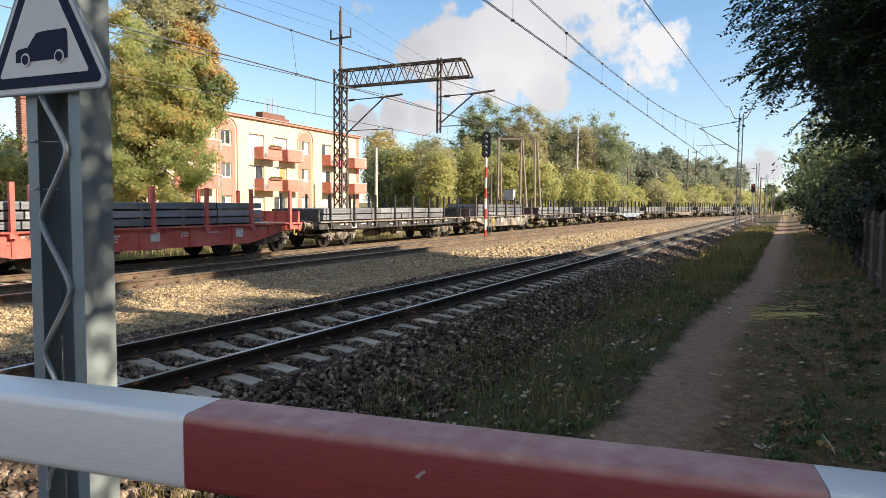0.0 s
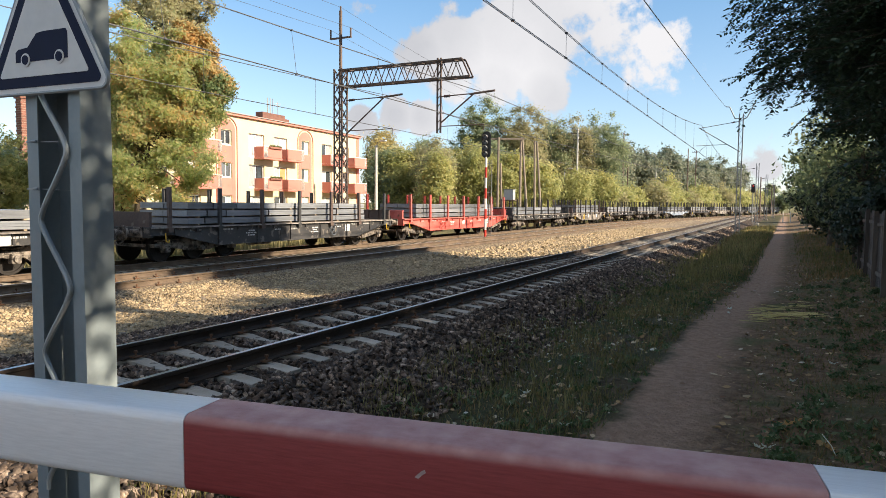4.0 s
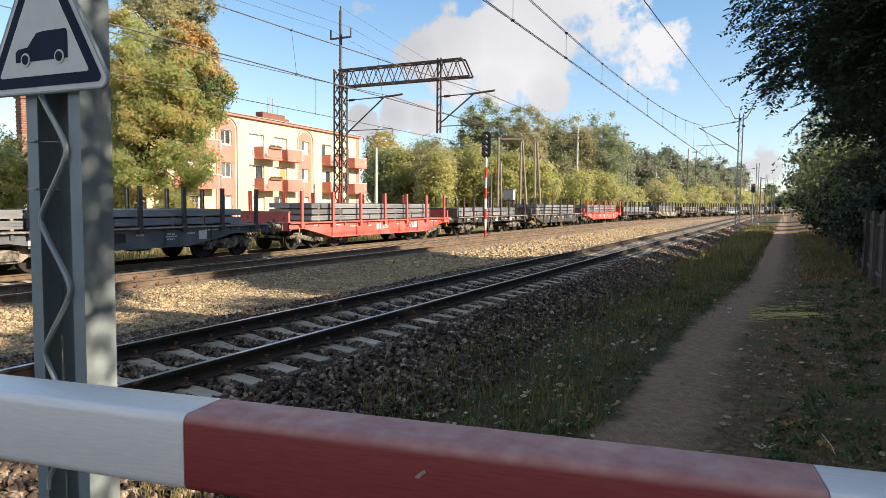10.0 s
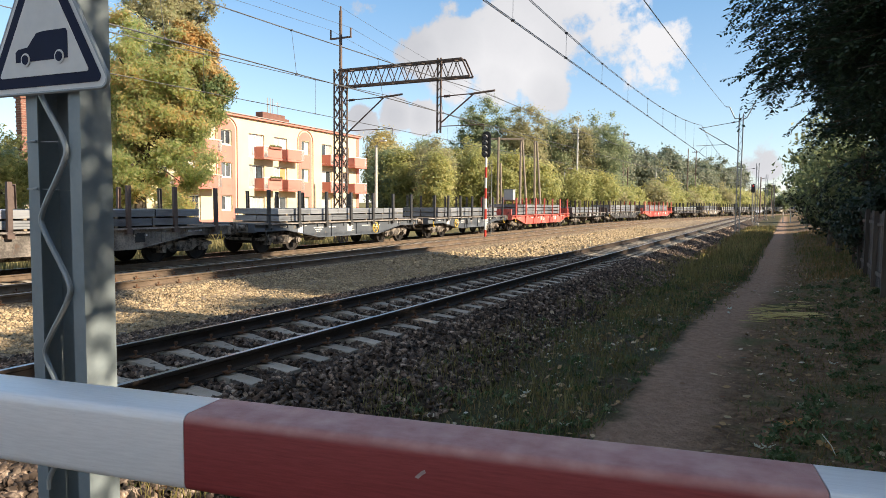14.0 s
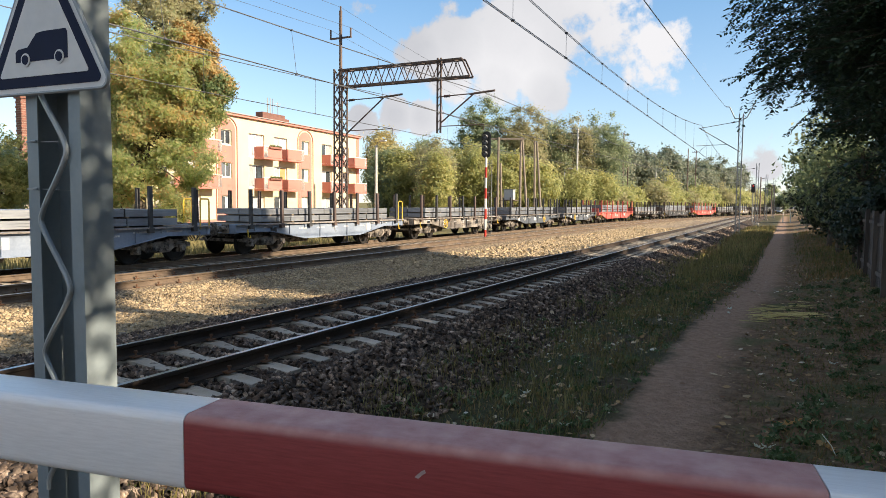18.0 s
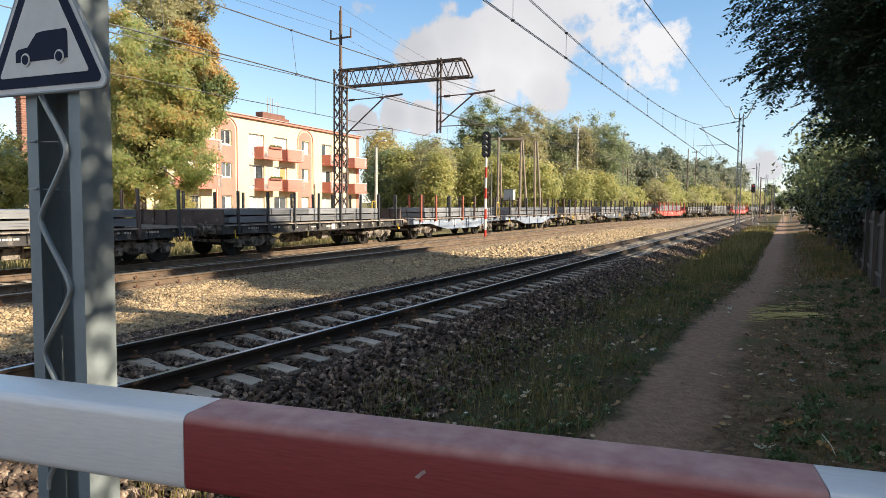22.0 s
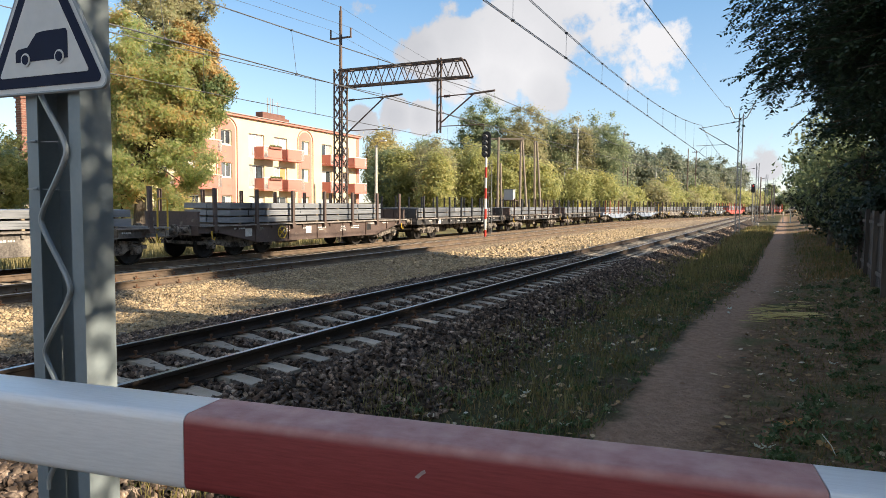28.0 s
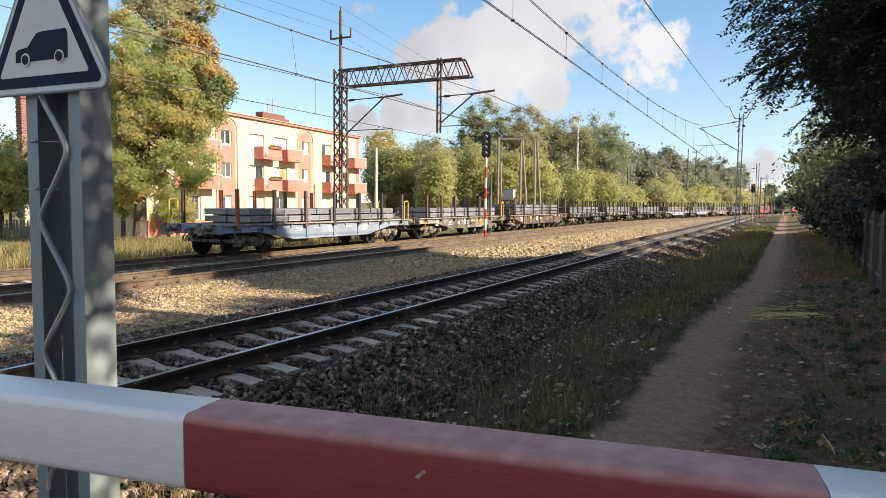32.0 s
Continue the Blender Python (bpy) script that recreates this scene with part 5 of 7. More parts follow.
def build_block():
    b = thing("apartment_building", "three-storey cream apartment block with salmon balconies and bands", "building", at=B_POSE)
    openings = []
    floors = (0.95, 3.55, 6.1)
    for z in floors:
        for u, w, dz, h in ((2.0, 1.5, -0.75, 1.95), (5.3, 1.75, -0.75, 1.95), (9.15, 1.2, 0.0, 1.2), (12.55, 1.9, -0.75, 1.95), (15.75, 2.0, -0.75, 1.95), (19.8, 1.25, 0.0, 1.2), (23.3, 2.1, -0.75, 1.95), (26.3, 1.4, -0.75, 1.95)):
            openings.append((u, u + w, z + dz, z + dz + h))
    xs = sorted({0.0, B_LEN} | {round(v, 3) for o in openings for v in o[:2]})
    zs = sorted({-1.2, B_EAVE} | {round(v, 3) for o in openings for v in o[2:]})
    nx, nz = len(xs) - 1, len(zs) - 1

    def solid(i, k):
        if not (0 <= i < nx and 0 <= k < nz):
            return False
        cx, cz = (xs[i] + xs[i + 1]) / 2, (zs[k] + zs[k + 1]) / 2
        return not any(o[0] < cx < o[1] and o[2] < cz < o[3] for o in openings)

    index, vs, fs = {}, [], []

    def corner(i, k, deep):
        if (i, k, deep) not in index:
            index[(i, k, deep)] = len(vs)
            vs.append((xs[i], 0.36 * deep, zs[k]))
        return index[(i, k, deep)]

    for i in range(nx):
        for k in range(nz):
            if not solid(i, k):
                continue
            for d in (0, 1):
                fs.append([corner(i, k, d), corner(i + 1, k, d), corner(i + 1, k + 1, d), corner(i, k + 1, d)])
            for (di, dk), (a, c) in (((-1, 0), ((i, k), (i, k + 1))), ((1, 0), ((i + 1, k), (i + 1, k + 1))), ((0, -1), ((i, k), (i + 1, k))), ((0, 1), ((i, k + 1), (i + 1, k + 1)))):
                if not solid(i + di, k + dk):
                    fs.append([corner(*a, 0), corner(*c, 0), corner(*c, 1), corner(*a, 1)])
    g = Geo()
    g.add(vs, fs)
    part("front_wall", g, B_YEL, b)
    part("end_wall", Geo().box((0.18, B_DEEP / 2 + 0.18, (B_EAVE - 1.2) / 2), (0.36, B_DEEP - 0.36, B_EAVE + 1.2)), B_YEL, b)
    part("end_wall", Geo().box((B_LEN - 0.18, B_DEEP / 2 + 0.18, (B_EAVE - 1.2) / 2), (0.36, B_DEEP - 0.36, B_EAVE + 1.2)), B_YEL, b)
    part("rear_wall", Geo().box((B_LEN / 2, B_DEEP - 0.1, (B_EAVE - 1.2) / 2), (B_LEN - 0.8, 0.3, B_EAVE + 1.2)), B_YEL, b)
    part("inner_wall", Geo().box((B_LEN / 2, 2.6, (B_EAVE - 1.2) / 2), (B_LEN - 0.8, 0.12, B_EAVE + 1.1)), B_CURT, b)
    g = Geo()
    g.prism([(-0.32, B_EAVE), (-0.32, B_EAVE + 0.07), (B_DEEP / 2, B_EAVE + 0.75), (B_DEEP + 0.4, B_EAVE + 0.07), (B_DEEP + 0.4, B_EAVE)], -0.35, B_LEN + 0.35, lambda u, v, w: (w, u, v))
    roof = part("roof", g, B_ROOF, b)
    part("cornice", Geo().box((B_LEN / 2, -0.12, B_EAVE - 0.10), (B_LEN + 0.1, 0.24, 0.16)), B_PINK, b)
    for u0, u1, y in ((9.3, 12.6, 3.0), (6.6, 7.5, 4.5), (27.0, 28.2, 3.0)):
        part("chimney", Geo().bevel_box(((u0 + u1) / 2, y, B_EAVE + 0.62), (u1 - u0, 0.8, 1.1), 0.03), B_STACK, roof)
    g = Geo()
    for u in (10.6, 11.0, 11.4):
        g.tube((u, 3.0, B_EAVE + 1.2), (u, 3.0, B_EAVE + 2.6), 0.035, 6)
    part("vent_pipe", g, B_ROOF, roof)
    g = Geo()
    g.tube((7.9, 4.5, B_EAVE + 1), (7.9, 4.5, B_EAVE + 2.8), 0.02, 6)
    g.beam((7.4, 4.5, B_EAVE + 2.6), (8.4, 4.5, B_EAVE + 2.6), 0.03)
    g.beam((7.5, 4.5, B_EAVE + 2.4), (8.3, 4.5, B_EAVE + 2.4), 0.03)
    part("aerial", g, B_ROOF, roof)
    # windows
    rnd = random.Random(5)
    for x0, x1, z0, z1 in openings:
        w = part("window", Geo().box(((x0 + x1) / 2, 0.24, z0 + 0.03), (x1 - x0, 0.22, 0.06)), B_FRAME, b)
        g = Geo()
        for x in (x0 + 0.04, x1 - 0.04, (x0 + x1) / 2):
            g.box((x, 0.17, (z0 + z1) / 2 + 0.03), (0.08, 0.07, z1 - z0 - 0.06))
        for z in (z0 + 0.10, z1 - 0.04):
            g.box(((x0 + x1) / 2, 0.17, z), (x1 - x0 - 0.1, 0.065, 0.08))
        part("window_frame", g, B_FRAME, w)
        m = (x0 + x1) / 2
        for a, c in ((x0 + 0.08, m - 0.04), (m + 0.04, x1 - 0.08)):
            part("pane", Geo().box(((a + c) / 2, 0.18, (z0 + z1) / 2 + 0.02), (c - a, 0.012, z1 - z0 - 0.2)), B_WOODW if (a < 12.7 < c and z0 == 3.55 - 0.75) else B_GLASS if rnd.random() < 0.55 else B_CURT, w)
    # pink bands with arched tops round the stairwell windows
    for c in (9.77, 20.42):
        zt = 7.35
        g = Geo()
        for za, zb in ((-0.5, 0.93), (2.17, 3.53), (4.77, 6.08)):
            part("band_panel", Geo().box((c, -0.015, (za + zb) / 2), (1.26, 0.03, zb - za)), B_PINK, b)
        for s in (-1, 1):
            part("band_strip", Geo().box((c + s * 0.82, -0.013, 3.4), (0.36, 0.026, 7.9)), B_PINK, b)
        n = 12
        g.prism([(c - 1.0, zt)] + [(c - 1.0 * math.cos(math.pi * k / n), zt + 0.8 * math.sin(math.pi * k / n)) for k in range(1, n)] + [(c + 1.0, zt)], -0.028, 0.0, lambda u, v, w: (u, w, v))
        part("arched_band", g, B_PINK, b, "salmon strip with an arched top")
        g = Geo()
        arch = [(c - 1.2, -0.9)] + [(c - 1.2, zt)] + [(c - 1.2 * math.cos(math.pi * k / n), zt + 1.0 * math.sin(math.pi * k / n)) for k in range(1, n)] + [(c + 1.2, zt), (c + 1.2, -0.9)]
        for (a0, a1), (b0, b1) in zip(arch, arch[1:]):
            g.beam((a0, -0.03, a1), (b0, -0.03, b1), 0.06, 0.10, up=(0, 1, 0))
        part("arch_moulding", g, B_PINK, b)
    g = Geo()
    g.box((0.25, -0.02, 3.7), (0.5, 0.04, 9.6))
    part("corner_strip", g, B_PINK, b)
    part("plinth", Geo().box((B_LEN / 2, -0.03, -0.45), (B_LEN, 0.06, 1.5)), B_PINK, b)
    # balconies: a solid front with a short open rail at one end, flower boxes on some
    rng = np.random.default_rng(12)
    for z in (2.62, 5.24):
        for k, (u0, u1) in enumerate(((0.05, 2.5), (4.45, 7.0), (11.3, 13.8), (14.6, 17.1), (22.05, 24.7), (24.9, 27.4))):
            bal = part("balcony", Geo().box(((u0 + u1) / 2, -0.5, z + 0.06), (u1 - u0, 1.0, 0.14)), B_PINK, b)
            gap = 0.55 if k % 2 else 0.45
            s0, s1 = (u0 + 0.04, u1 - gap) if k % 2 else (u0 + gap, u1 - 0.04)
            g = Geo()
            g.box(((s0 + s1) / 2, -0.98, z + 0.58), (s1 - s0, 0.05, 0.86))
            g.box((u0 + 0.02, -0.5, z + 0.58), (0.04, 0.95, 0.86))
            g.box((u1 - 0.02, -0.5, z + 0.58), (0.04, 0.95, 0.86))
            part("parapet", g, B_PINK, bal)
            g = Geo()
            g.beam((u0, -1.0, z + 1.06), (u1, -1.0, z + 1.06), 0.05)
            r0 = s1 if k % 2 else u0 + 0.04
            for q in range(5):
                x = r0 + (q + 0.5) * (gap - 0.04) / 5
                g.beam((x, -0.98, z + 0.14), (x, -0.98, z + 1.04), 0.022)
            part("handrail", g, B_FRAME, bal)
            if (k, z) in ((3, 5.24), (1, 5.24), (3, 2.62)):
                part("flower_box", Geo().bevel_box(((s0 + s1) / 2, -1.08, z + 0.98), (s1 - s0 - 0.3, 0.15, 0.16), 0.02), B_BRICK, bal)
                cs = [(u, -1.08, z + 1.12) for u in np.arange(s0 + 0.25, s1 - 0.2, 0.17)]
                c = new("flowers", quick_mesh("flowers", leaf_cloud(rng, cs, [0.14] * len(cs), 420, 0.045, far=True), 3, L_GERAN))
                c.parent = bal
                tagged(c, "red and green window-box flowers")
    return b


L_GERAN = leaf_mat("geranium_leaves", [(0.10, 0.16, 0.05), (0.16, 0.22, 0.07), (0.50, 0.05, 0.05)], 0.3)
build_block()

# ---- foliage ----
L_OAK = leaf_mat("leaves_autumn_green", [(0.35, 0.44, 0.19), (0.50, 0.57, 0.27), (0.65, 0.61, 0.32), (0.80, 0.56, 0.29)], 0.80)
L_GREEN = leaf_mat("leaves_green", [(0.18, 0.235, 0.15), (0.32, 0.375, 0.22), (0.46, 0.48, 0.29)], 0.62)
L_YELLOW = leaf_mat("leaves_yellow_green", [(0.27, 0.30, 0.12), (0.46, 0.47, 0.19), (0.66, 0.58, 0.27)], 0.62)
L_GOLD = leaf_mat("leaves_gold", [(0.34, 0.29, 0.12), (0.5, 0.42, 0.18), (0.68, 0.58, 0.27)], 0.5)
L_PINE = leaf_mat("pine_needles", [(0.125, 0.17, 0.13), (0.23, 0.265, 0.19), (0.37, 0.36, 0.26)], 0.5)
L_BROWN = leaf_mat("leaves_brown_green", [(0.30, 0.29, 0.16), (0.44, 0.40, 0.23), (0.38, 0.40, 0.21)], 0.62)
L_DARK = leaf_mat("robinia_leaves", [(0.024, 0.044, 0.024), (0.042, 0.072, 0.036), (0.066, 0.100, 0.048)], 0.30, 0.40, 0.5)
# leaf colour darkened to stand for the deep shade beside the path
L_SHADED = leaf_mat("shaded_leaves", [(0.014, 0.026, 0.014), (0.030, 0.048, 0.024), (0.075, 0.098, 0.048)], 0.30, 0.42, 0.45)
# robinia leaves paled, so that sunlight sits in the colour
L_SUNLIT = leaf_mat("sunlit_robinia_leaves", [(0.10, 0.14, 0.07), (0.22, 0.26, 0.13), (0.38, 0.40, 0.22)], 0.65)
M_BARK = mat("bark", [(0.055, 0.042, 0.032), (0.13, 0.105, 0.08)], 0.95, 0, 20, 3, 0.8, streak=(6, 6, 1.2), bump_dist=0.03)


def clumps(rng, n, cx, cz, rx, rz, r0, r1, flat_bottom=0.0):
    """Clump centres filling an uneven ellipsoid."""
    out, rad = [], []
    while len(out) < n:
        v = rng.normal(size=3)
        v /= np.linalg.norm(v)
        f = rng.random() ** 0.45
        lump = 0.82 + 0.3 * noise.noise(Vector(v * 1.7 + cx))
        p = np.array([v[0] * rx * f * lump, v[1] * rx * f * lump, cz + v[2] * rz * f * lump])
        if p[2] < flat_bottom:
            continue
        out.append(p)
        rad.append(r0 + (r1 - r0) * rng.random())
    return out, rad


def limb_geo(rng, base_r, height, ends, lean=(0, 0)):
    """A tapered trunk with limbs to some of the clumps."""
    g = Geo()
    top = Vector((lean[0], lean[1], height))
    pts = [Vector((0, 0, -0.3)), Vector((lean[0] * 0.2 + rng.uniform(-.1, .1), lean[1] * 0.2, height * 0.35)), Vector((lean[0] * 0.6, lean[1] * 0.6 + rng.uniform(-.15, .15), height * 0.7)), top]
    for k in range(3):
        g.tube(pts[k], pts[k + 1], base_r * (1 - 0.28 * k), 9, r1=base_r * (1 - 0.28 * (k + 1)))
    for e in ends:
        e = Vector(e)
        f = min(0.95, max(0.3, 0.25 + 0.5 * e.z / max(height, 0.1) * rng.uniform(0.5, 0.9)))
        s = pts[1].lerp(pts[3], f) if f > 0.35 else pts[1]
        m = s.lerp(e, 0.5) + Vector((rng.uniform(-.2, .2), rng.uniform(-.2, .2), 0.12 * (e - s).length))
        r = base_r * rng.uniform(0.22, 0.36)
        g.tube(s, m, r, 6, r1=r * 0.6)
        g.tube(m, e, r * 0.6, 6, r1=r * 0.15)
    return g


def tree(name, label, x, y, height, spread, leaves, mats_leaf, leaf_size, n_clumps, crown_from, trunk_r, seed, clump_r=(0.7, 1.4), squash=0.8, category="tree", group="", lean=(0, 0), kind=""):
    rng = np.random.default_rng(seed)
    t = thing(name, label, category, at=(x, y, land(x, y)), group=group, kind=kind)
    cz, rz = (height + crown_from) / 2, (height - crown_from) / 2
    cs, rs = clumps(rng, n_clumps, seed * 1.3, cz, spread, rz, clump_r[0], clump_r[1], flat_bottom=crown_from * 0.8)
    picks = [cs[i] for i in rng.choice(len(cs), min(14, len(cs)), replace=False)]
    part("trunk", limb_geo(rng, trunk_r, crown_from + rz * 1.1, picks, lean), M_BARK, t)
    q = leaf_cloud(rng, cs, rs, leaves, leaf_size, squash, far=True)
    me = quick_mesh("crown", q, 3, mats_leaf)
    c = new("crown", me)
    c.parent = t
    return t


L_RUST = leaf_mat("leaves_orange", [(0.35, 0.34, 0.16), (0.56, 0.40, 0.17), (0.70, 0.40, 0.16)], 0.5)
L_DEEP = leaf_mat("leaves_deep_green", [(0.10, 0.16, 0.06), (0.20, 0.26, 0.11), (0.42, 0.34, 0.15)], 0.45)


def oak_tree():
    """A broad crown that bulges to one side, green with an orange shoulder; its boughs and leaves are parts."""
    rng = np.random.default_rng(11)
    t = thing("oak_tree", "tall broad tree with green and orange autumn leaves", "tree", at=(-34.9, 28.1, land(-34.9, 28.1)))
    side, deep = np.array([0.891, 0.454, 0.0]), np.array([-0.454, 0.891, 0.0])

    def boughs(n, across, z, wide, high, r0, r1, seed):
        out, rad = [], []
        while len(out) < n:
            v = rng.normal(size=3)
            v /= np.linalg.norm(v)
            f = rng.random() ** 0.27 * (0.82 + 0.28 * noise.noise(Vector(v * 2.1 + seed)))
            p = side * (across + v[0] * wide * f) + deep * (v[1] * wide * f) + np.array([0, 0, z + v[2] * high * f])
            if p[2] > 1.6:
                out.append(p)
                rad.append(rng.uniform(r0, r1))
        return out, rad

    green = [boughs(260, 1.1, 9.4, 4.3, 4.6, 0.45, 0.95, 1.0), boughs(140, 1.2, 5.6, 4.0, 4.2, 0.4, 0.85, 4.0), boughs(60, 3.3, 8.2, 2.3, 2.0, 0.4, 0.8, 7.0)]
    cs, rs = sum((g[0] for g in green), []), sum((g[1] for g in green), [])
    part("trunk", limb_geo(rng, 0.42, 7.5, [cs[i] for i in rng.choice(len(cs), 26, replace=False)], (0.8, 0.4)), M_BARK, t)
    c = new("crown", quick_mesh("crown", leaf_cloud(rng, cs, rs, 145000, 0.098, far=True), 3, L_OAK))
    c.parent = t
    for name, lab, m, n, sets in (("autumn_leaves", "orange and yellow outer leaves", L_RUST, 15000, ((20, 3.6, 11.3, 1.3, 1.7), (12, 5.0, 9.2, 0.9, 1.6), (5, 2.4, 12.6, 1.2, 0.7))),
                                  ("dark_leaves", "deep green leaves of a shaded bough", L_DEEP, 14000, ((26, 4.9, 9.0, 1.2, 1.2),))):
        cs, rs = [], []
        for k, (count, across, z, wide, high) in enumerate(sets):
            p, r = boughs(count, across, z, wide, high, 0.35, 0.7, 11.0 + k)
            cs, rs = cs + p, rs + r
        c = new(name, quick_mesh(name, leaf_cloud(rng, cs, rs, n, 0.098, far=True), 3, m))
        c.parent = t
        tagged(c, lab)


oak_tree()
tree("tree", "very tall thin-leaved olive tree behind the oak", -43.5, 38.5, 23.5, 4.3, 26000, L_BROWN, 0.12, 110, 11.0, 0.3, 21, (0.5, 1.0))
# belt of bushes and trees behind the tracks
rb = random.Random(4)
for k, (x, y, h, s, m, nl, lab) in enumerate([
        (-42.0, 72.0, 9.0, 3.2, L_YELLOW, 9000, "bushy yellow-green tree beside the block"),
        (-39.5, 74.5, 9.6, 3.2, L_BROWN, 9000, "leafy olive tree behind the tracks"),
        (-45.5, 84.0, 11.0, 4.2, L_GREEN, 10000, "leafy grey-green tree behind the tracks"),
        (-40.5, 92.0, 12.0, 4.8, L_GREEN, 12000, "leafy grey-green tree behind the tracks"),
        (-36.5, 70.0, 8.6, 2.8, L_BROWN, 9000, "tree with thin brownish leaves"),
        (-34.0, 80.0, 10.0, 3.6, L_GREEN, 12000, "leafy grey-green tree behind the tracks"),
        (-48.0, 76.0, 12.6, 2.8, L_GOLD, 8000, "tree with bright golden autumn leaves"),
        (-38.0, 82.0, 10.6, 4.0, L_YELLOW, 10000, "tree with yellow-green autumn leaves"),
        (-38.6, 88.0, 16.6, 5.2, L_GREEN, 19000, "tall leafy dark green tree behind bushes"),
        (-33.2, 90.0, 15.2, 4.4, L_BROWN, 14000, "tall tree with thin brownish leaves"),
        (-32.5, 73.0, 8.5, 3.2, L_YELLOW, 12000, "bushy yellow-green tree in sunlight"),
        (-29.5, 74.0, 8.3, 3.2, L_YELLOW, 12000, "bushy yellow-green tree in sunlight"),
        (-26.5, 76.0, 7.6, 3.2, L_YELLOW, 12000, "bushy yellow-green tree in sunlight"),
        (-31.0, 97.0, 14.2, 3.9, L_GREEN, 10000, "leafy dark green tree at the wood"),
        (-28.5, 98.0, 15.3, 4.2, L_BROWN, 11000, "tree with thin brownish leaves"),
        (-24.5, 101.0, 15.6, 4.2, L_GREEN, 11000, "tall dark green tree"),
        (-24.5, 85.0, 6.6, 2.8, L_YELLOW, 9000, "low yellow-green trackside bush"),
        (-23.0, 92.0, 6.6, 3.0, L_YELLOW, 9000, "low yellow-green trackside bush"),
        (-44.5, 72.0, 9.5, 3.0, L_GREEN, 9000, "grey-green leafy tree beside the block"),
        (-48.0, 78.0, 11.5, 3.2, L_BROWN, 9000, "tree with thin brownish leaves"),
        (-34.5, 66.0, 7.3, 2.4, L_YELLOW, 8000, "slim yellow-green young tree")]):
    tree("tree", lab, x, y, h * 1.12, s, int(nl * (2.1 if h < 13 else 2.6)), m, 0.15, 190, 0.4, 0.18, 30 + k, (0.75, 1.5), group="trees behind the tracks")
for k, (x, y, h, sp, m, nl) in enumerate([(-62, 36.5, 9.0, 3.6, L_GREEN, 7000), (-60, 27, 9.5, 3.2, L_OAK, 7000), (-71, 38, 12.5, 3.6, L_GREEN, 7000), (-46, 26.5, 7.5, 2.6, L_YELLOW, 7000), (-36.2, 28.0, 7.5, 3.2, L_OAK, 9000),
                                         (-78, 33, 13, 4.0, L_GREEN, 7000), (-55, 21, 7.5, 3.0, L_YELLOW, 6000), (-37.6, 33.5, 3.4, 1.5, L_OAK, 5000)]):
    tree("tree" if h > 5 else "garden_bush", "grey-green leafy tree in the gardens" if h > 5 else "leafy shrub before the block", x, y, h, sp, int(nl * 1.4), m, 0.13 if h > 5 else 0.09, 60, 0.4, 0.16, 400 + k, (0.5, 1.1) if h > 5 else (0.35, 0.7),
         category="tree" if h > 5 else "bush", group="garden trees")
for k in range(26):
    y = 100 + k * 4.4
    for row in range(3):
        x = -25.5 + bend(y) - row * 5.5 - rb.uniform(-1.2, 1.6)
        pine = row > 0 and not (k % 5 == 4)
        h = (rb.uniform(13.0, 16.0) if pine else rb.uniform(9, 12)) if row else rb.uniform(5.0, 7.8)
        lm = L_PINE if pine else (L_BROWN if (k + row) % 4 == 0 else L_YELLOW if row == 0 or k % 2 else L_GREEN)
        tree("pine_tree" if pine else "tree", "dark green pine in the wood along the line" if pine else "low yellow-green tree at the wood's edge", x, y + rb.uniform(-1.5, 1.5), h, rb.uniform(3.0, 3.8),
             (4600 if row == 1 else 3200) if row else 6500, lm, (0.26 if pine else 0.24) if row else 0.19, 110, (h * 0.25 if pine else 0.3), 0.2, 100 + k * 3 + row, (0.75, 1.5), squash=0.75 if pine else 0.85, group="wood along the line")
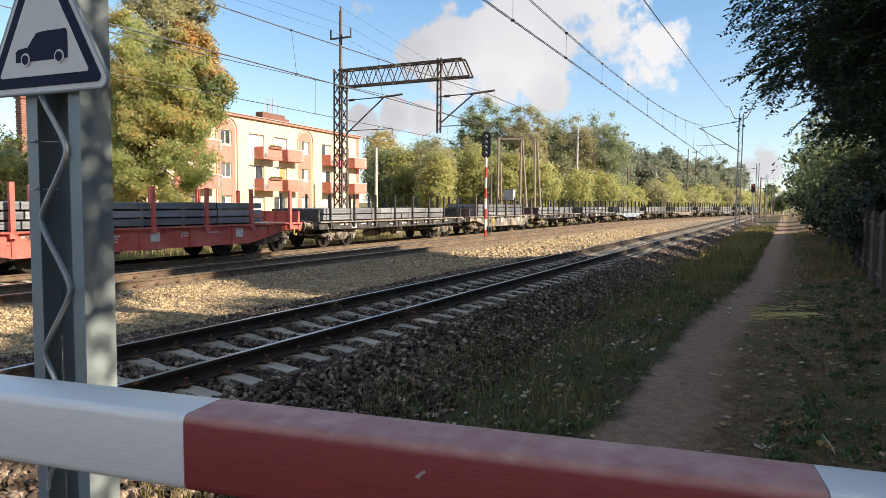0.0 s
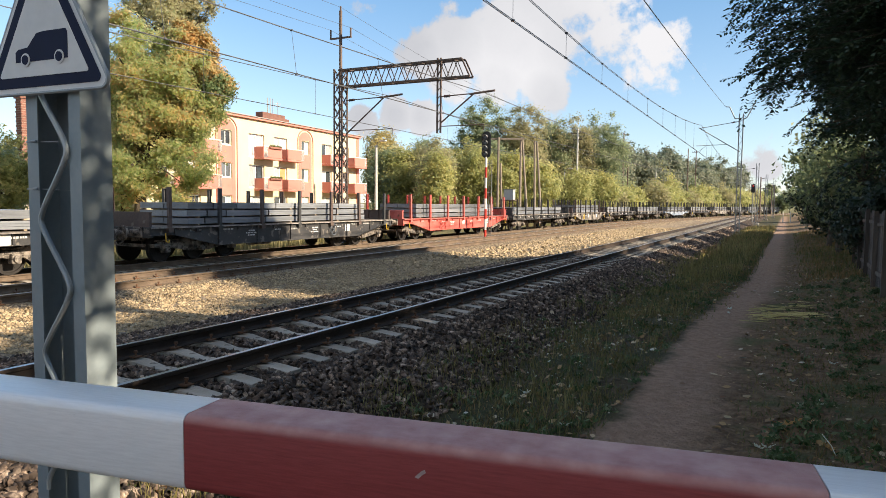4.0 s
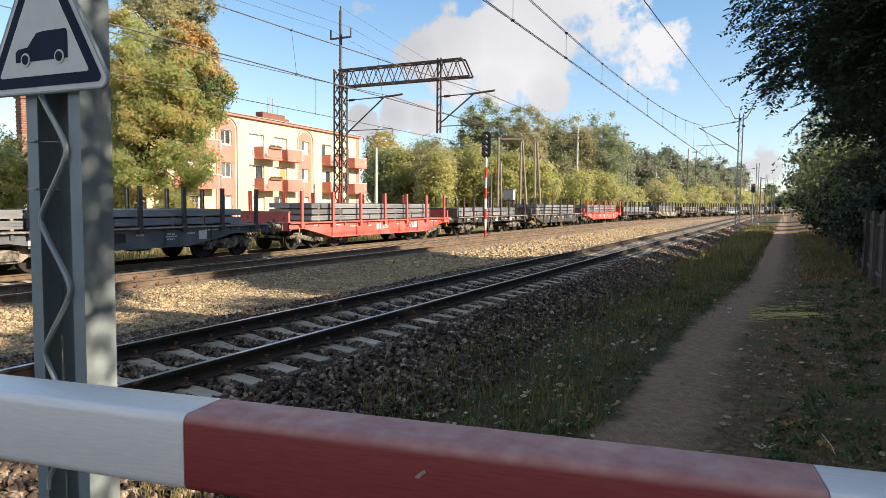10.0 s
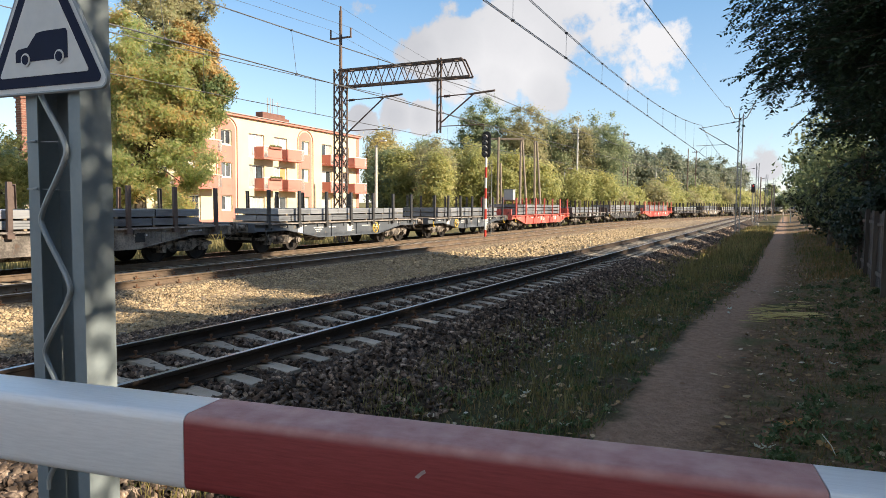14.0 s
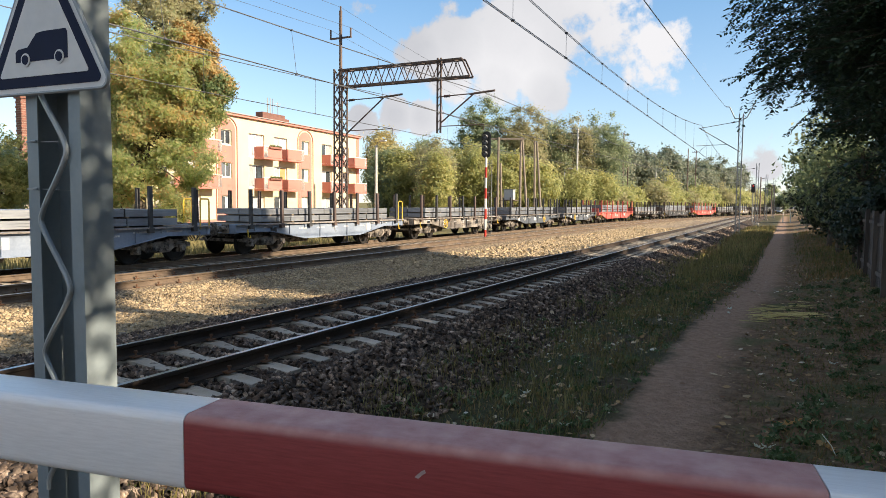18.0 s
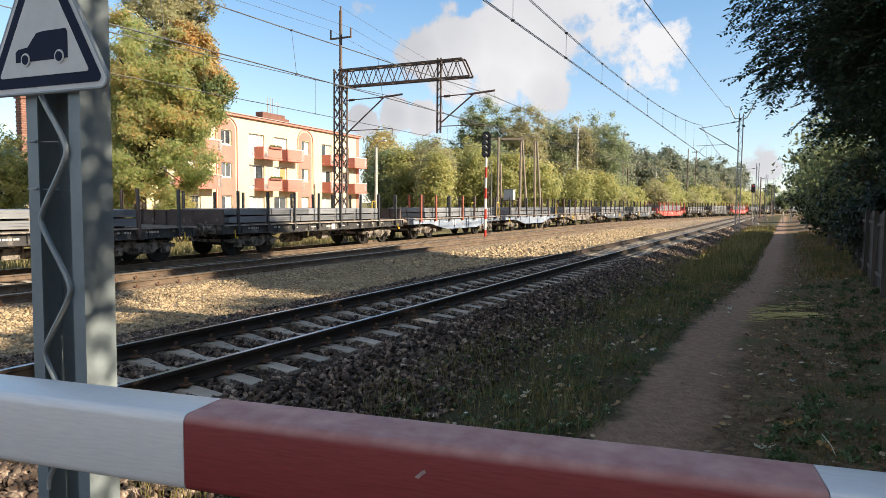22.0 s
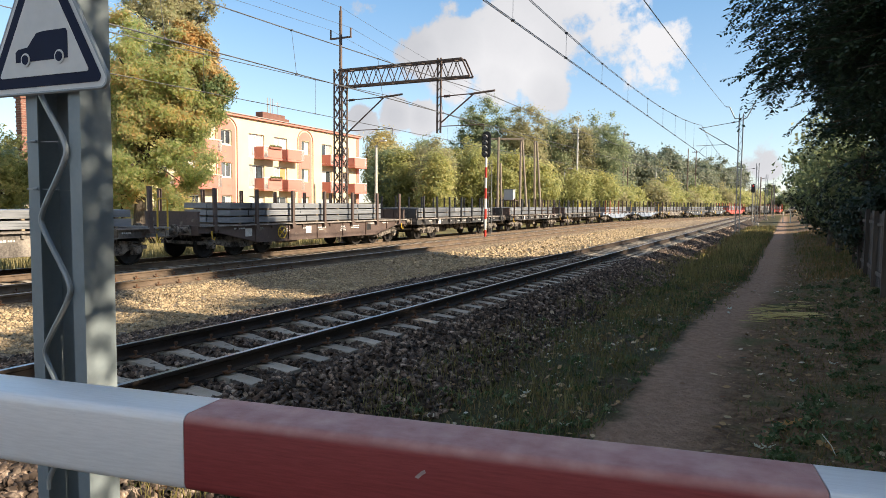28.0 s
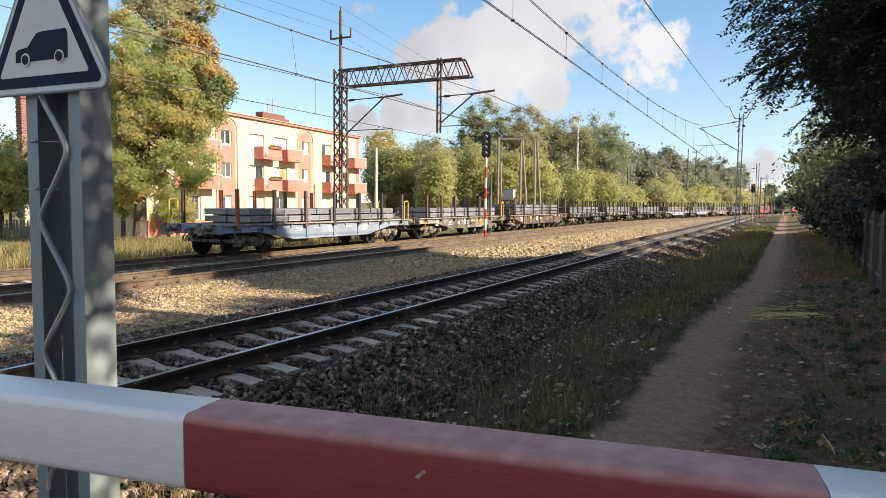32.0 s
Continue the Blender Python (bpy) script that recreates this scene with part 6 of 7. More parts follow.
# dark trees beside the path; some are unseen and only cast shade
for k, (x, y, h, s, nl, cf, sz) in enumerate([
        # mostly out of view, placed to shade the mast, boom and siding
        (3.6, 2.6, 7.8, 1.8, 6500, 3.9, 0.06), (4.2, 18.6, 8.0, 2.2, 14000, 1.6, 0.12), (4.2, 24.6, 8.0, 2.2, 14000, 1.5, 0.12), (3.7, 0.3, 6.6, 2.1, 22000, 1.2, 0.12), (3.6, 6.3, 7.9, 2.2, 24000, 1.6, 0.09), (3.8, 9.0, 7.8, 2.3, 24000, 1.5, 0.09), (3.9, 11.8, 7.8, 2.4, 26000, 1.5, 0.09), (3.9, 16.3, 12.6, 3.9, 27000, 1.9, 0.09), (4.6, 21.0, 12.2, 3.4, 26000, 2.0, 0.12),
        (3.2, 14.2, 8.6, 2.9, 50000, 1.4, 0.068), (3.3, 20.0, 9.6, 2.9, 30000, 2.2, 0.10), (2.6, 17.5, 8.4, 2.5, 26000, 2.9, 0.10), (2.7, 22.5, 9.2, 2.6, 22000, 3.2, 0.12),
        # row added as a sun blocker behind the others, nearly all unseen
        (7.6, 12.0, 7.2, 2.6, 9000, 0.3, 0.2), (7.8, 16.2, 7.4, 2.6, 9000, 0.3, 0.2), (7.5, 20.4, 7.2, 2.6, 9000, 0.3, 0.2), (7.7, 24.6, 7.0, 2.6, 9000, 0.3, 0.2), (7.6, 29.0, 7.0, 2.6, 9000, 0.3, 0.2), (7.8, 33.4, 6.8, 2.6, 9000, 0.3, 0.2), (7.6, 37.8, 6.4, 2.6, 9000, 0.2, 0.2), (7.9, 42.2, 6.4, 2.6, 9000, 0.2, 0.2), (7.6, 46.6, 6.2, 2.6, 9000, 0.2, 0.2), (7.9, 51.0, 6.2, 2.6, 9000, 0.2, 0.2), (8.2, 55.4, 6.2, 2.6, 9000, 0.2, 0.2),
        (2.3, 28.0, 6.6, 2.6, 3800, 0.8, 0.085), (2.0, 33.5, 6.3, 2.5, 3600, 0.8, 0.10), (1.9, 39.0, 6.1, 2.5, 4000, 0.8, 0.12), (2.6, 45.0, 5.2, 2.6, 13000, 0.1, 0.14),
        (3.0, 51.5, 4.8, 2.6, 11000, 0.1, 0.15), (4.6, 60.0, 5.5, 3.2, 9000, 0.1, 0.19), (6.0, 71.0, 6.5, 4.0, 8000, 0.2, 0.22), (8.5, 84.0, 8.0, 5.0, 7000, 0.2, 0.26), (11, 104, 9, 6, 7000, 0.2, 0.34)]):
    tree("robinia_tree", "robinia beside the path, dense leaves coloured as sunlit or shaded", x, y, h, s, nl, L_DARK if h > 10 else L_SUNLIT if 27 < y < 42 and x < 4 else L_SHADED, sz, 70, cf, 0.14, 200 + k, (0.55, 1.0), group="trees along the path")
# bushes added mostly out of view, to stop low sun under the crowns
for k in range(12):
    tree("elder_bush", "dense dark green bush, mostly unseen, added to block low sun", 4.3 + 0.6 * (k % 2), 0.5 + 2.3 * k, 4.4, 1.9, 6500, L_SHADED, 0.155, 30, 0.1, 0.05, 260 + k, (0.5, 0.9), category="bush", group="bushes under the trees")
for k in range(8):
    tree("elder_bush", "low dark green bush beside the path", 2.6 + 0.35 * (k % 2), 24.5 + 0.8 * k, 3.0, 1.3, 5500, L_SHADED, 0.075, 20, 0.05, 0.04, 280 + k, (0.35, 0.6), category="bush", group="bushes under the trees")
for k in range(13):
    tree("elder_bush", "low dark green bush beside the path", 2.5 + 0.5 * (k % 2), 29.5 + 2.3 * k, 4.2, 1.5, 3600, L_SHADED, 0.14, 22, 0.05, 0.04, 310 + k, (0.4, 0.8), category="bush", group="bushes under the trees")
for k, (x, y) in enumerate([(-1.5, 205.0), (2.5, 195.0), (-5.0, 215.0), (6.0, 185.0), (0.5, 230.0)]):
    tree("tree", "hazy green tree far along the line", x, y, 6.5 + k % 3, 3.6, 3500, L_GREEN, 0.34, 30, 0.3, 0.15, 340 + k, (0.7, 1.3), group="wood along the line")
# unseen pines, added only for the shade they cast
for k, (x, y) in enumerate([(9.0, -12), (9.6, -6.5), (8.6, -1.5), (9.4, 4.7), (8.8, 7.6)]):
    tree("pine_tree", "tall unseen pine added to cast shade", x, y, 18.5, 3.0, 10000, L_PINE, 0.33, 56, (11.8, 11.8, 11.8, 13.6, 11.6)[k], 0.2, 300 + k, (0.8, 1.3), squash=0.7, group="trees behind the path")

# two more unseen pines, crowns set where they shade the train
for k, y in enumerate((17.6, 20.7)):
    tree("pine_tree", "tall unseen pine with a flat crown shaped to shade the train", 9.2, y, 17.1, 2.7, 13000, L_PINE, 0.24, 60, 14.9, 0.2, 350 + k, (0.55, 0.95), squash=0.7, group="trees behind the path")
# unseen broad trees, crowns sized to leave a sunlit gap on the gravel
for k, (x, y, h, cf) in enumerate([(9.0, 17.5, 16.0, 9.4), (9.1, 20.6, 16.0, 9.3), (9.2, 23.7, 13.7, 9.3), (9.0, 8.4, 10.2, 7.6), (9.0, 10.3, 14.0, 12.1)]):
    tree("shade_tree", "broad unseen tree added to shade the gravel", x, y, h, 3.0 if k < 3 else 1.7, 26000 if k < 3 else 9000, L_SHADED, 0.17, 120 if k < 3 else 40, cf, 0.22, 345 + k, (0.6, 1.05), group="trees behind the path")


def robinia_sprays():
    """Feathered leaves on thin twigs that hang over the path."""
    rng = np.random.default_rng(9)
    t = thing("overhanging_branch", "robinia branches with feathered leaves hanging over the path", "branch", at=(2.35, 7.0, 0))
    quads = []
    for b in range(225):
        long_one = b % 7 == 0
        z0 = rng.uniform(2.95, 4.1) if long_one else rng.uniform(2.2, 4.9)
        tip = rng.uniform(-2.85, -2.45) if long_one else rng.uniform(-2.3, -1.1) + max(0.0, 2.7 - z0) * 0.9
        reach = rng.uniform(0.9, 1.8) if long_one else rng.uniform(0.7, 1.3)
        p = np.array([tip + reach, rng.uniform(-0.6, 2.2) * (0.4 if long_one else 1.0), z0])
        d = np.array([-1.0, rng.uniform(-0.3, 0.3), rng.uniform(-0.12, 0.2)])
        pts = []
        for k in range(8):
            f = k / 7
            pts.append(p + d * reach * f + np.array([0, 0, -0.28 * f * f * reach * 0.5]))
        part("twig", Geo().path([Vector(q) for q in pts], 0.004, 5), M_BARK, t)
        for k in range(17):
            f = rng.uniform(0.15, 1.0)
            i = min(6, int(f * 7))
            base = pts[i] + (pts[i + 1] - pts[i]) * (f * 7 - i)
            dr = np.array([rng.uniform(-1.0, 0.1), rng.normal(scale=0.8), rng.uniform(-0.9, 0.2)])
            dr /= np.linalg.norm(dr)
            ln = rng.uniform(0.22, 0.36)
            up = np.array([0, 0, 1.0])
            sd = np.cross(dr, up)
            sd /= np.linalg.norm(sd)
            for j in range(10):
                c = base + dr * ln * (j + 1) / 10 + np.array([0, 0, -0.05 * ((j + 1) / 10) ** 2])
                for s in (-1, 1):
                    a = sd * s * 0.8 + dr * 0.35 + rng.normal(scale=0.12, size=3) + np.array([0, 0, -0.25])
                    a /= np.linalg.norm(a)
                    w = np.cross(a, rng.normal(size=3) * 0.4 + up)
                    w /= np.linalg.norm(w)
                    L = 0.050 * rng.uniform(0.8, 1.2)
                    q = c + a * 0.006
                    quads.append([q, q + a * L * 0.5 + w * L * 0.25, q + a * L, q + a * L * 0.5 - w * L * 0.25])
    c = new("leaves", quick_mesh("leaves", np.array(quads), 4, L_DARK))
    c.parent = t


robinia_sprays()

# ---- loose stones, grass and fallen leaves ----
NPR = np.random.default_rng(77)


def field(xs, ys):
    return np.array([land(float(x), float(y)) for x, y in zip(xs, ys)])


CUBE = np.array([(-1, -1, -1), (1, -1, -1), (1, 1, -1), (-1, 1, -1), (-1, -1, 1), (1, -1, 1), (1, 1, 1), (-1, 1, 1)], float)
CUBE_F = np.array([(4, 5, 6, 7), (0, 1, 5, 4), (1, 2, 6, 5), (2, 3, 7, 6), (3, 0, 4, 7)])


def stones(name, label, x, y, z, size, m):
    """Broken stones as bent, sheared blocks, in one mesh."""
    n = len(x)
    v = CUBE[None] * (0.70 + 0.6 * NPR.random((n, 8, 1))) + NPR.normal(scale=0.30, size=(n, 8, 3))
    v[:, 4:, :2] *= (0.45 + 0.5 * NPR.random((n, 1, 1)))
    v *= (size[:, None] * np.stack([0.7 + 0.6 * NPR.random(n), 0.6 + 0.4 * NPR.random(n), 0.45 + 0.35 * NPR.random(n)], axis=1))[:, None, :]
    q = NPR.normal(size=(n, 4)) * np.array([1, 0.35, 0.35, 1])
    q /= np.linalg.norm(q, axis=1)[:, None]
    w, a, b, c = q.T
    r = np.stack([np.stack([1 - 2 * (b * b + c * c), 2 * (a * b - c * w), 2 * (a * c + b * w)], 1), np.stack([2 * (a * b + c * w), 1 - 2 * (a * a + c * c), 2 * (b * c - a * w)], 1),
                  np.stack([2 * (a * c - b * w), 2 * (b * c + a * w), 1 - 2 * (a * a + b * b)], 1)], 1)
    v = np.einsum("nij,nkj->nki", r, v) + np.stack([x, y, z], 1)[:, None, :]
    f = (CUBE_F[None] + 8 * np.arange(n)[:, None, None]).reshape(-1)
    me = bpy.data.meshes.new(name)
    me.vertices.add(n * 8)
    me.vertices.foreach_set("co", v.reshape(-1).astype(np.float32))
    me.loops.add(n * 20)
    me.loops.foreach_set("vertex_index", f.astype(np.int32))
    me.polygons.add(n * 5)
    me.polygons.foreach_set("loop_start", np.arange(0, n * 20, 4, dtype=np.int32))
    me.polygons.foreach_set("loop_total", np.full(n * 5, 4, dtype=np.int32))
    me.update(calc_edges=True)
    me.materials.append(m)
    return tagged(new(name, me), label, "ballast", kind="stuff")


def scatter_ballast():
    x = NPR.uniform(-9.0, -3.3, 46000)
    y = 2.2 + 23 * NPR.random(46000) ** 1.5
    dx = np.abs(x - X1)
    keep = (np.abs(dx - 0.7535) > 0.10) & ((x < -3.9) | (NPR.random(46000) < 0.45))
    ph = np.abs(((y + 0.49) / 0.6 + 0.5) % 1.0 - 0.5) * 0.6      # distance from the nearest sleeper's middle
    keep &= (ph > 0.15) | (dx > 1.33)
    x, y = x[keep], y[keep]
    z = field(x, y) + 0.012 + 0.028 * NPR.random(len(x))
    stones("ballast", "loose dark crushed stone round the siding's sleepers", x, y, z, 0.015 + 0.019 * NPR.random(len(x)), M_STONE)
    x = NPR.uniform(-4.9, -3.2, 9000)
    y = 20 + 48 * NPR.random(9000) ** 1.4
    z = field(x, y) + 0.008
    stones("ballast", "crushed stone spilling down the bank along the siding", x, y, z, 0.022 + 0.026 * NPR.random(9000), M_STONE)
    x = NPR.uniform(-12.6, -8.9, 22000)
    y = 5.5 + 18 * NPR.random(22000) ** 1.3
    z = field(x, y) + 0.004
    stones("gravel", "pale loose gravel between the tracks", x, y, z, 0.012 + 0.014 * NPR.random(len(x)), M_GRAVEL)
    x = NPR.uniform(-12.4, -8.2, 5500)
    y = 20 + 45 * NPR.random(5500) ** 1.2
    x = x + np.array([bend(float(v)) for v in y])
    keep = x < -8.1
    x, y = x[keep], y[keep]
    z = field(x, y) + 0.006
    stones("gravel", "tan loose gravel further along the line", x, y, z, 0.028 + 0.034 * NPR.random(len(x)), M_GRAVEL)


M_GRAVEL = mat("pale_gravel", [(0.20, 0.145, 0.082), (0.38, 0.29, 0.172), (0.56, 0.44, 0.275)], 0.92, 0, 30, 6, 0.3, island=0.3)
scatter_ballast()

L_GRASS = leaf_mat("grass_blades", [(0.066, 0.098, 0.030), (0.13, 0.15, 0.046), (0.24, 0.17, 0.068), (0.38, 0.235, 0.108)], 0.3)
L_MEADOW = leaf_mat("meadow_grass_blades", [(0.13, 0.135, 0.055), (0.27, 0.235, 0.105), (0.44, 0.37, 0.18)], 0.35)
L_STRAW = leaf_mat("dry_grass_blades", [(0.16, 0.15, 0.05), (0.28, 0.24, 0.09), (0.42, 0.35, 0.16)], 0.35)
L_FALLEN = leaf_mat("fallen_leaves", [(0.18, 0.085, 0.03), (0.30, 0.17, 0.06), (0.46, 0.33, 0.16), (0.62, 0.58, 0.48)], 0.15)


def blades(name, label, x, y, h, w, m, lean=0.45):
    n = len(x)
    z = field(x, y)
    t = NPR.uniform(0, 2 * np.pi, n)
    side = np.stack([np.cos(t), np.sin(t), np.zeros(n)], 1) * w[:, None]
    top = np.stack([NPR.normal(scale=lean, size=n) * h, NPR.normal(scale=lean, size=n) * h, h], 1)
    p = np.stack([x, y, z - 0.01], 1)
    mid = p + top * np.array([0.35, 0.35, 0.6])
    q = np.stack([p - side, p + side, mid + side * 0.7, p + top, mid - side * 0.7], axis=1)
    return tagged(new(name, quick_mesh(name, q, 5, m)), label, "grass", kind="stuff")


def path_swing(y):
    f = np.clip((y - 11.5) / 12.5, 0, 1)
    return 0.55 * f * f * (3 - 2 * f)


def clumped(n, x0, x1, y0, y1, power, scale=1.1, cut=0.0):
    x, y = NPR.uniform(x0, x1, n), y0 + (y1 - y0) * NPR.random(n) ** power
    keep = np.array([noise.noise((a * scale, b * scale, 3)) + 0.35 * noise.noise((a * 4, b * 4, 9)) for a, b in zip(x, y)]) > cut - 0.6 * NPR.random(n)
    return x[keep], y[keep]


x, y = clumped(56000, -4.3, -0.85, 2.6, 40, 1.7, cut=0.10)
keep = ((x > -3.6) | (NPR.random(len(x)) < 0.25)) & (x < -1.58 + path_swing(y))
x, y = x[keep], y[keep]
blades("grass", "short green and brown grass on the track's slope", x, y, 0.035 + 0.085 * NPR.random(len(x)) ** 1.5, 0.003 + 0.003 * NPR.random(len(x)), L_GRASS)
x, y = clumped(42000, -0.45, 2.6, 2.6, 40, 1.6, cut=0.12)
keep = x > -0.62 + path_swing(y) + 0.9 * NPR.random(len(x))
x, y = x[keep], y[keep]
blades("grass", "patchy short grass in the shade beside the path", x, y, 0.03 + 0.06 * NPR.random(len(x)) ** 1.5, 0.003 + 0.003 * NPR.random(len(x)), L_GRASS)
x, y = clumped(9000, -4.2, -1.8, 3.2, 30, 1.4, cut=0.25)
blades("dry_grass", "tufts of taller brown dry grass on the slope", x, y, 0.10 + 0.18 * NPR.random(len(x)), 0.003 + 0.002 * NPR.random(len(x)), L_STRAW, 0.25)
x, y = clumped(19000, -3.7, -0.9, 14, 78, 1.3, 0.7, 0.08)
keep = x < -1.85 + path_swing(y) + 0.6 * NPR.random(len(x))
x, y = x[keep], y[keep]
blades("grass", "taller uneven grass between the track and the path", x, y, (0.05 + 0.26 * NPR.random(len(x)) ** 2.0) * np.clip((y - 10) / 26, 0.3, 1.3), 0.009 + 0.009 * NPR.random(len(x)), L_GRASS, 0.2)
x, y = clumped(3600, -3.3, -1.3, 22, 75, 1.2, 0.7, 0.2)
blades("dry_grass", "brown dry stalks among the grass", x, y, 0.25 + 0.30 * NPR.random(len(x)), 0.007 + 0.006 * NPR.random(len(x)), L_STRAW, 0.2)
x, y = clumped(9000, 0.0, 2.6, 22, 62, 1.3, 0.8, 0.0)
keep = x > -0.25 + path_swing(y) + 0.7 * NPR.random(len(x))
x, y = x[keep], y[keep]
blades("grass", "low grass under the bushes beside the path", x, y, 0.06 + 0.16 * NPR.random(len(x)) ** 1.5, 0.009 + 0.008 * NPR.random(len(x)), L_GRASS, 0.2)
x, y = clumped(26000, -34, -22.8, 10, 40, 1.0, 0.6, 0.0)
blades("dry_grass", "tall straw-coloured meadow grass behind the tracks", x, y, 0.22 + 0.40 * NPR.random(len(x)), 0.008 + 0.008 * NPR.random(len(x)), L_MEADOW, 0.2)
# leaves lying on the ground
n = 4600
x, y = NPR.uniform(-4.4, 2.2, n), 2.6 + 26 * NPR.random(n) ** 1.5
keep = ((x < -1.6 + path_swing(y)) | (x > -0.6 + path_swing(y)) | (NPR.random(n) < 0.2))
x, y = x[keep], y[keep]
n = len(x)
z = field(x, y) + 0.015 + 0.02 * NPR.random(n)
t = NPR.uniform(0, 2 * np.pi, n)
s = 0.012 + 0.050 * NPR.random(n) ** 2.4
a = np.stack([np.cos(t), np.sin(t), NPR.normal(scale=0.25, size=n)], 1) * s[:, None]
b = np.stack([-np.sin(t), np.cos(t), NPR.normal(scale=0.25, size=n)], 1) * s[:, None] * 0.7
p = np.stack([x, y, z], 1)
q = np.stack([p - a, p - 0.3 * a + b, p + 0.5 * a + 0.8 * b, p + 1.1 * a, p + 0.5 * a - 0.8 * b, p - 0.3 * a - b], axis=1)
tagged(new("fallen_leaves", quick_mesh("fallen_leaves", q, 6, L_FALLEN)), "brown and pale fallen leaves strewn on the grass", "leaves", kind="stuff")

# lying straw paled to stand in for a sun patch, pale specks and a few large leaves
L_SUNSTRAW = leaf_mat("sun_patch_straw", [(0.48, 0.42, 0.16), (0.66, 0.58, 0.26), (0.78, 0.72, 0.42)], 0.2)
L_PALEBITS = leaf_mat("pale_plant_bits", [(0.50, 0.54, 0.42), (0.68, 0.70, 0.60)], 0.2)
n = 70
x, y = NPR.uniform(-0.5, 0.55, n), np.where(NPR.random(n) < 0.65, NPR.normal(15.0, 0.28, n), NPR.normal(16.3, 0.3, n))
p = np.stack([x, y, field(x, y) + 0.03 + 0.03 * NPR.random(n)], 1)
t = NPR.normal(0.25, 0.16, n)
a = np.stack([np.cos(t), np.sin(t), NPR.normal(scale=0.06, size=n)], 1) * (0.12 + 0.20 * NPR.random(n))[:, None]
b = np.array([0.0, 0.003, 0.004])
tagged(new("sunlit_straw", quick_mesh("sunlit_straw", np.stack([p - a - b, p + a - b, p + a + b, p - a + b], 1), 4, L_SUNSTRAW)), "pale yellow straw standing in for a sun patch across the path's edge", "straw", kind="stuff")
x, y = clumped(260, -4.0, -2.3, 8.0, 13.0, 1.0, 1.5, 0.15)
p = np.stack([x, y, field(x, y) + 0.06 + 0.12 * NPR.random(len(x))], 1)
a = NPR.normal(size=(len(x), 3)) * 0.009
b = NPR.normal(size=(len(x), 3)) * 0.009
tagged(new("pale_specks", quick_mesh("pale_specks", np.stack([p - a, p - b, p + a, p + b], 1), 4, L_PALEBITS)), "tiny pale specks over the grass", "weeds", kind="stuff")


def large_leaf(x, y, size, m, label, curl=0.5, turn=0.0):
    """A curled lobed leaf lying on the ground."""
    g = Geo()
    rim = []
    for k in range(20):
        t = 2 * math.pi * k / 20
        r = size * (0.72 + 0.30 * math.cos(5 * t) + (0.18 if abs(t - math.pi) > 2.4 else 0))
        rim.append((r * math.cos(t), r * math.sin(t) * 0.8, curl * r * r / size + 0.01 * math.sin(7 * t)))
    g.add([(0, 0, 0)] + rim, [(0, k + 1, (k + 1) % 20 + 1) for k in range(20)])
    g.tube((-size * 0.4, 0, 0.01), (-size * 1.5, 0.02, 0.05), 0.003, 5)
    tagged(part("fallen_leaf", g, m, at=pose(x, y, land(x, y) + 0.025, 14, -10, turn)), label, "leaf", group="large fallen leaves")


L_MAPLE = leaf_mat("brown_maple_leaf", [(0.30, 0.16, 0.05), (0.46, 0.27, 0.09)], 0.2)
for k, (x, y, size, m) in enumerate([(0.05, 7.55, 0.085, L_MAPLE), (0.16, 7.62, 0.06, L_MAPLE), (0.42, 6.95, 0.07, L_MAPLE), (-0.16, 6.72, 0.055, L_PALEBITS), (-0.09, 6.76, 0.045, L_PALEBITS), (0.14, 9.5, 0.05, L_PALEBITS),
                                     (0.40, 8.3, 0.05, L_PALEBITS), (-2.33, 8.1, 0.06, L_MAPLE), (-2.75, 7.7, 0.05, L_PALEBITS), (-1.05, 15.9, 0.07, L_PALEBITS), (-1.02, 15.2, 0.05, L_PALEBITS), (0.62, 10.6, 0.05, L_PALEBITS), (-1.95, 6.6, 0.05, L_PALEBITS)]):
    large_leaf(x, y, size, m, "curled brown leaf lying on the ground" if m is L_MAPLE else "curled pale dry leaf lying on the ground", 0.35 + 0.1 * (k % 3), 47.0 * k)
tagged(part("twig", Geo().path([(0.46, 6.75, land(0.46, 6.75) + 0.02), (0.43, 6.85, land(0.43, 6.85) + 0.08), (0.36, 7.0, land(0.36, 7.0) + 0.14)], 0.004, 6), L_PALEBITS), "pale dry stalk leaning in the grass", "twig")

# broad-leaved weeds and dead stalks
cs, rs = [], []
for x, y in zip(*clumped(1700, -4.1, 2.5, 2.8, 24, 1.4, 1.4, 0.05)):
    if -1.6 < x - path_swing(y) < -0.1:
        continue
    cs.append((x, y, land(float(x), float(y)) + 0.03))
    rs.append(NPR.uniform(0.05, 0.14))
L_WEED = leaf_mat("weed_leaves", [(0.035, 0.07, 0.024), (0.085, 0.135, 0.048), (0.24, 0.27, 0.15)], 0.3)
tagged(new("weeds", quick_mesh("weeds", leaf_cloud(NPR, cs, rs, 30000, 0.026, 0.6), 4, L_WEED)), "low broad-leaved green weeds among the grass", "weeds", kind="stuff")

# ---- poles, boxes and fences round the line ----
M_POLEW = mat("weathered_pole_wood", [(0.16, 0.13, 0.10), (0.27, 0.23, 0.18)], 0.9, 0, 25, 2, 0.4, streak=(6, 6, 0.6))
M_POLEC = mat("pale_concrete_pole", [(0.42, 0.41, 0.38), (0.55, 0.54, 0.50)], 0.85, 0, 25, 2, 0.2)
M_FENCE = mat("grey_fence_boards", [(0.055, 0.045, 0.038), (0.13, 0.105, 0.085)], 0.9, 0, 25, 2, 0.4, each=0.35, streak=(6, 6, 0.8))
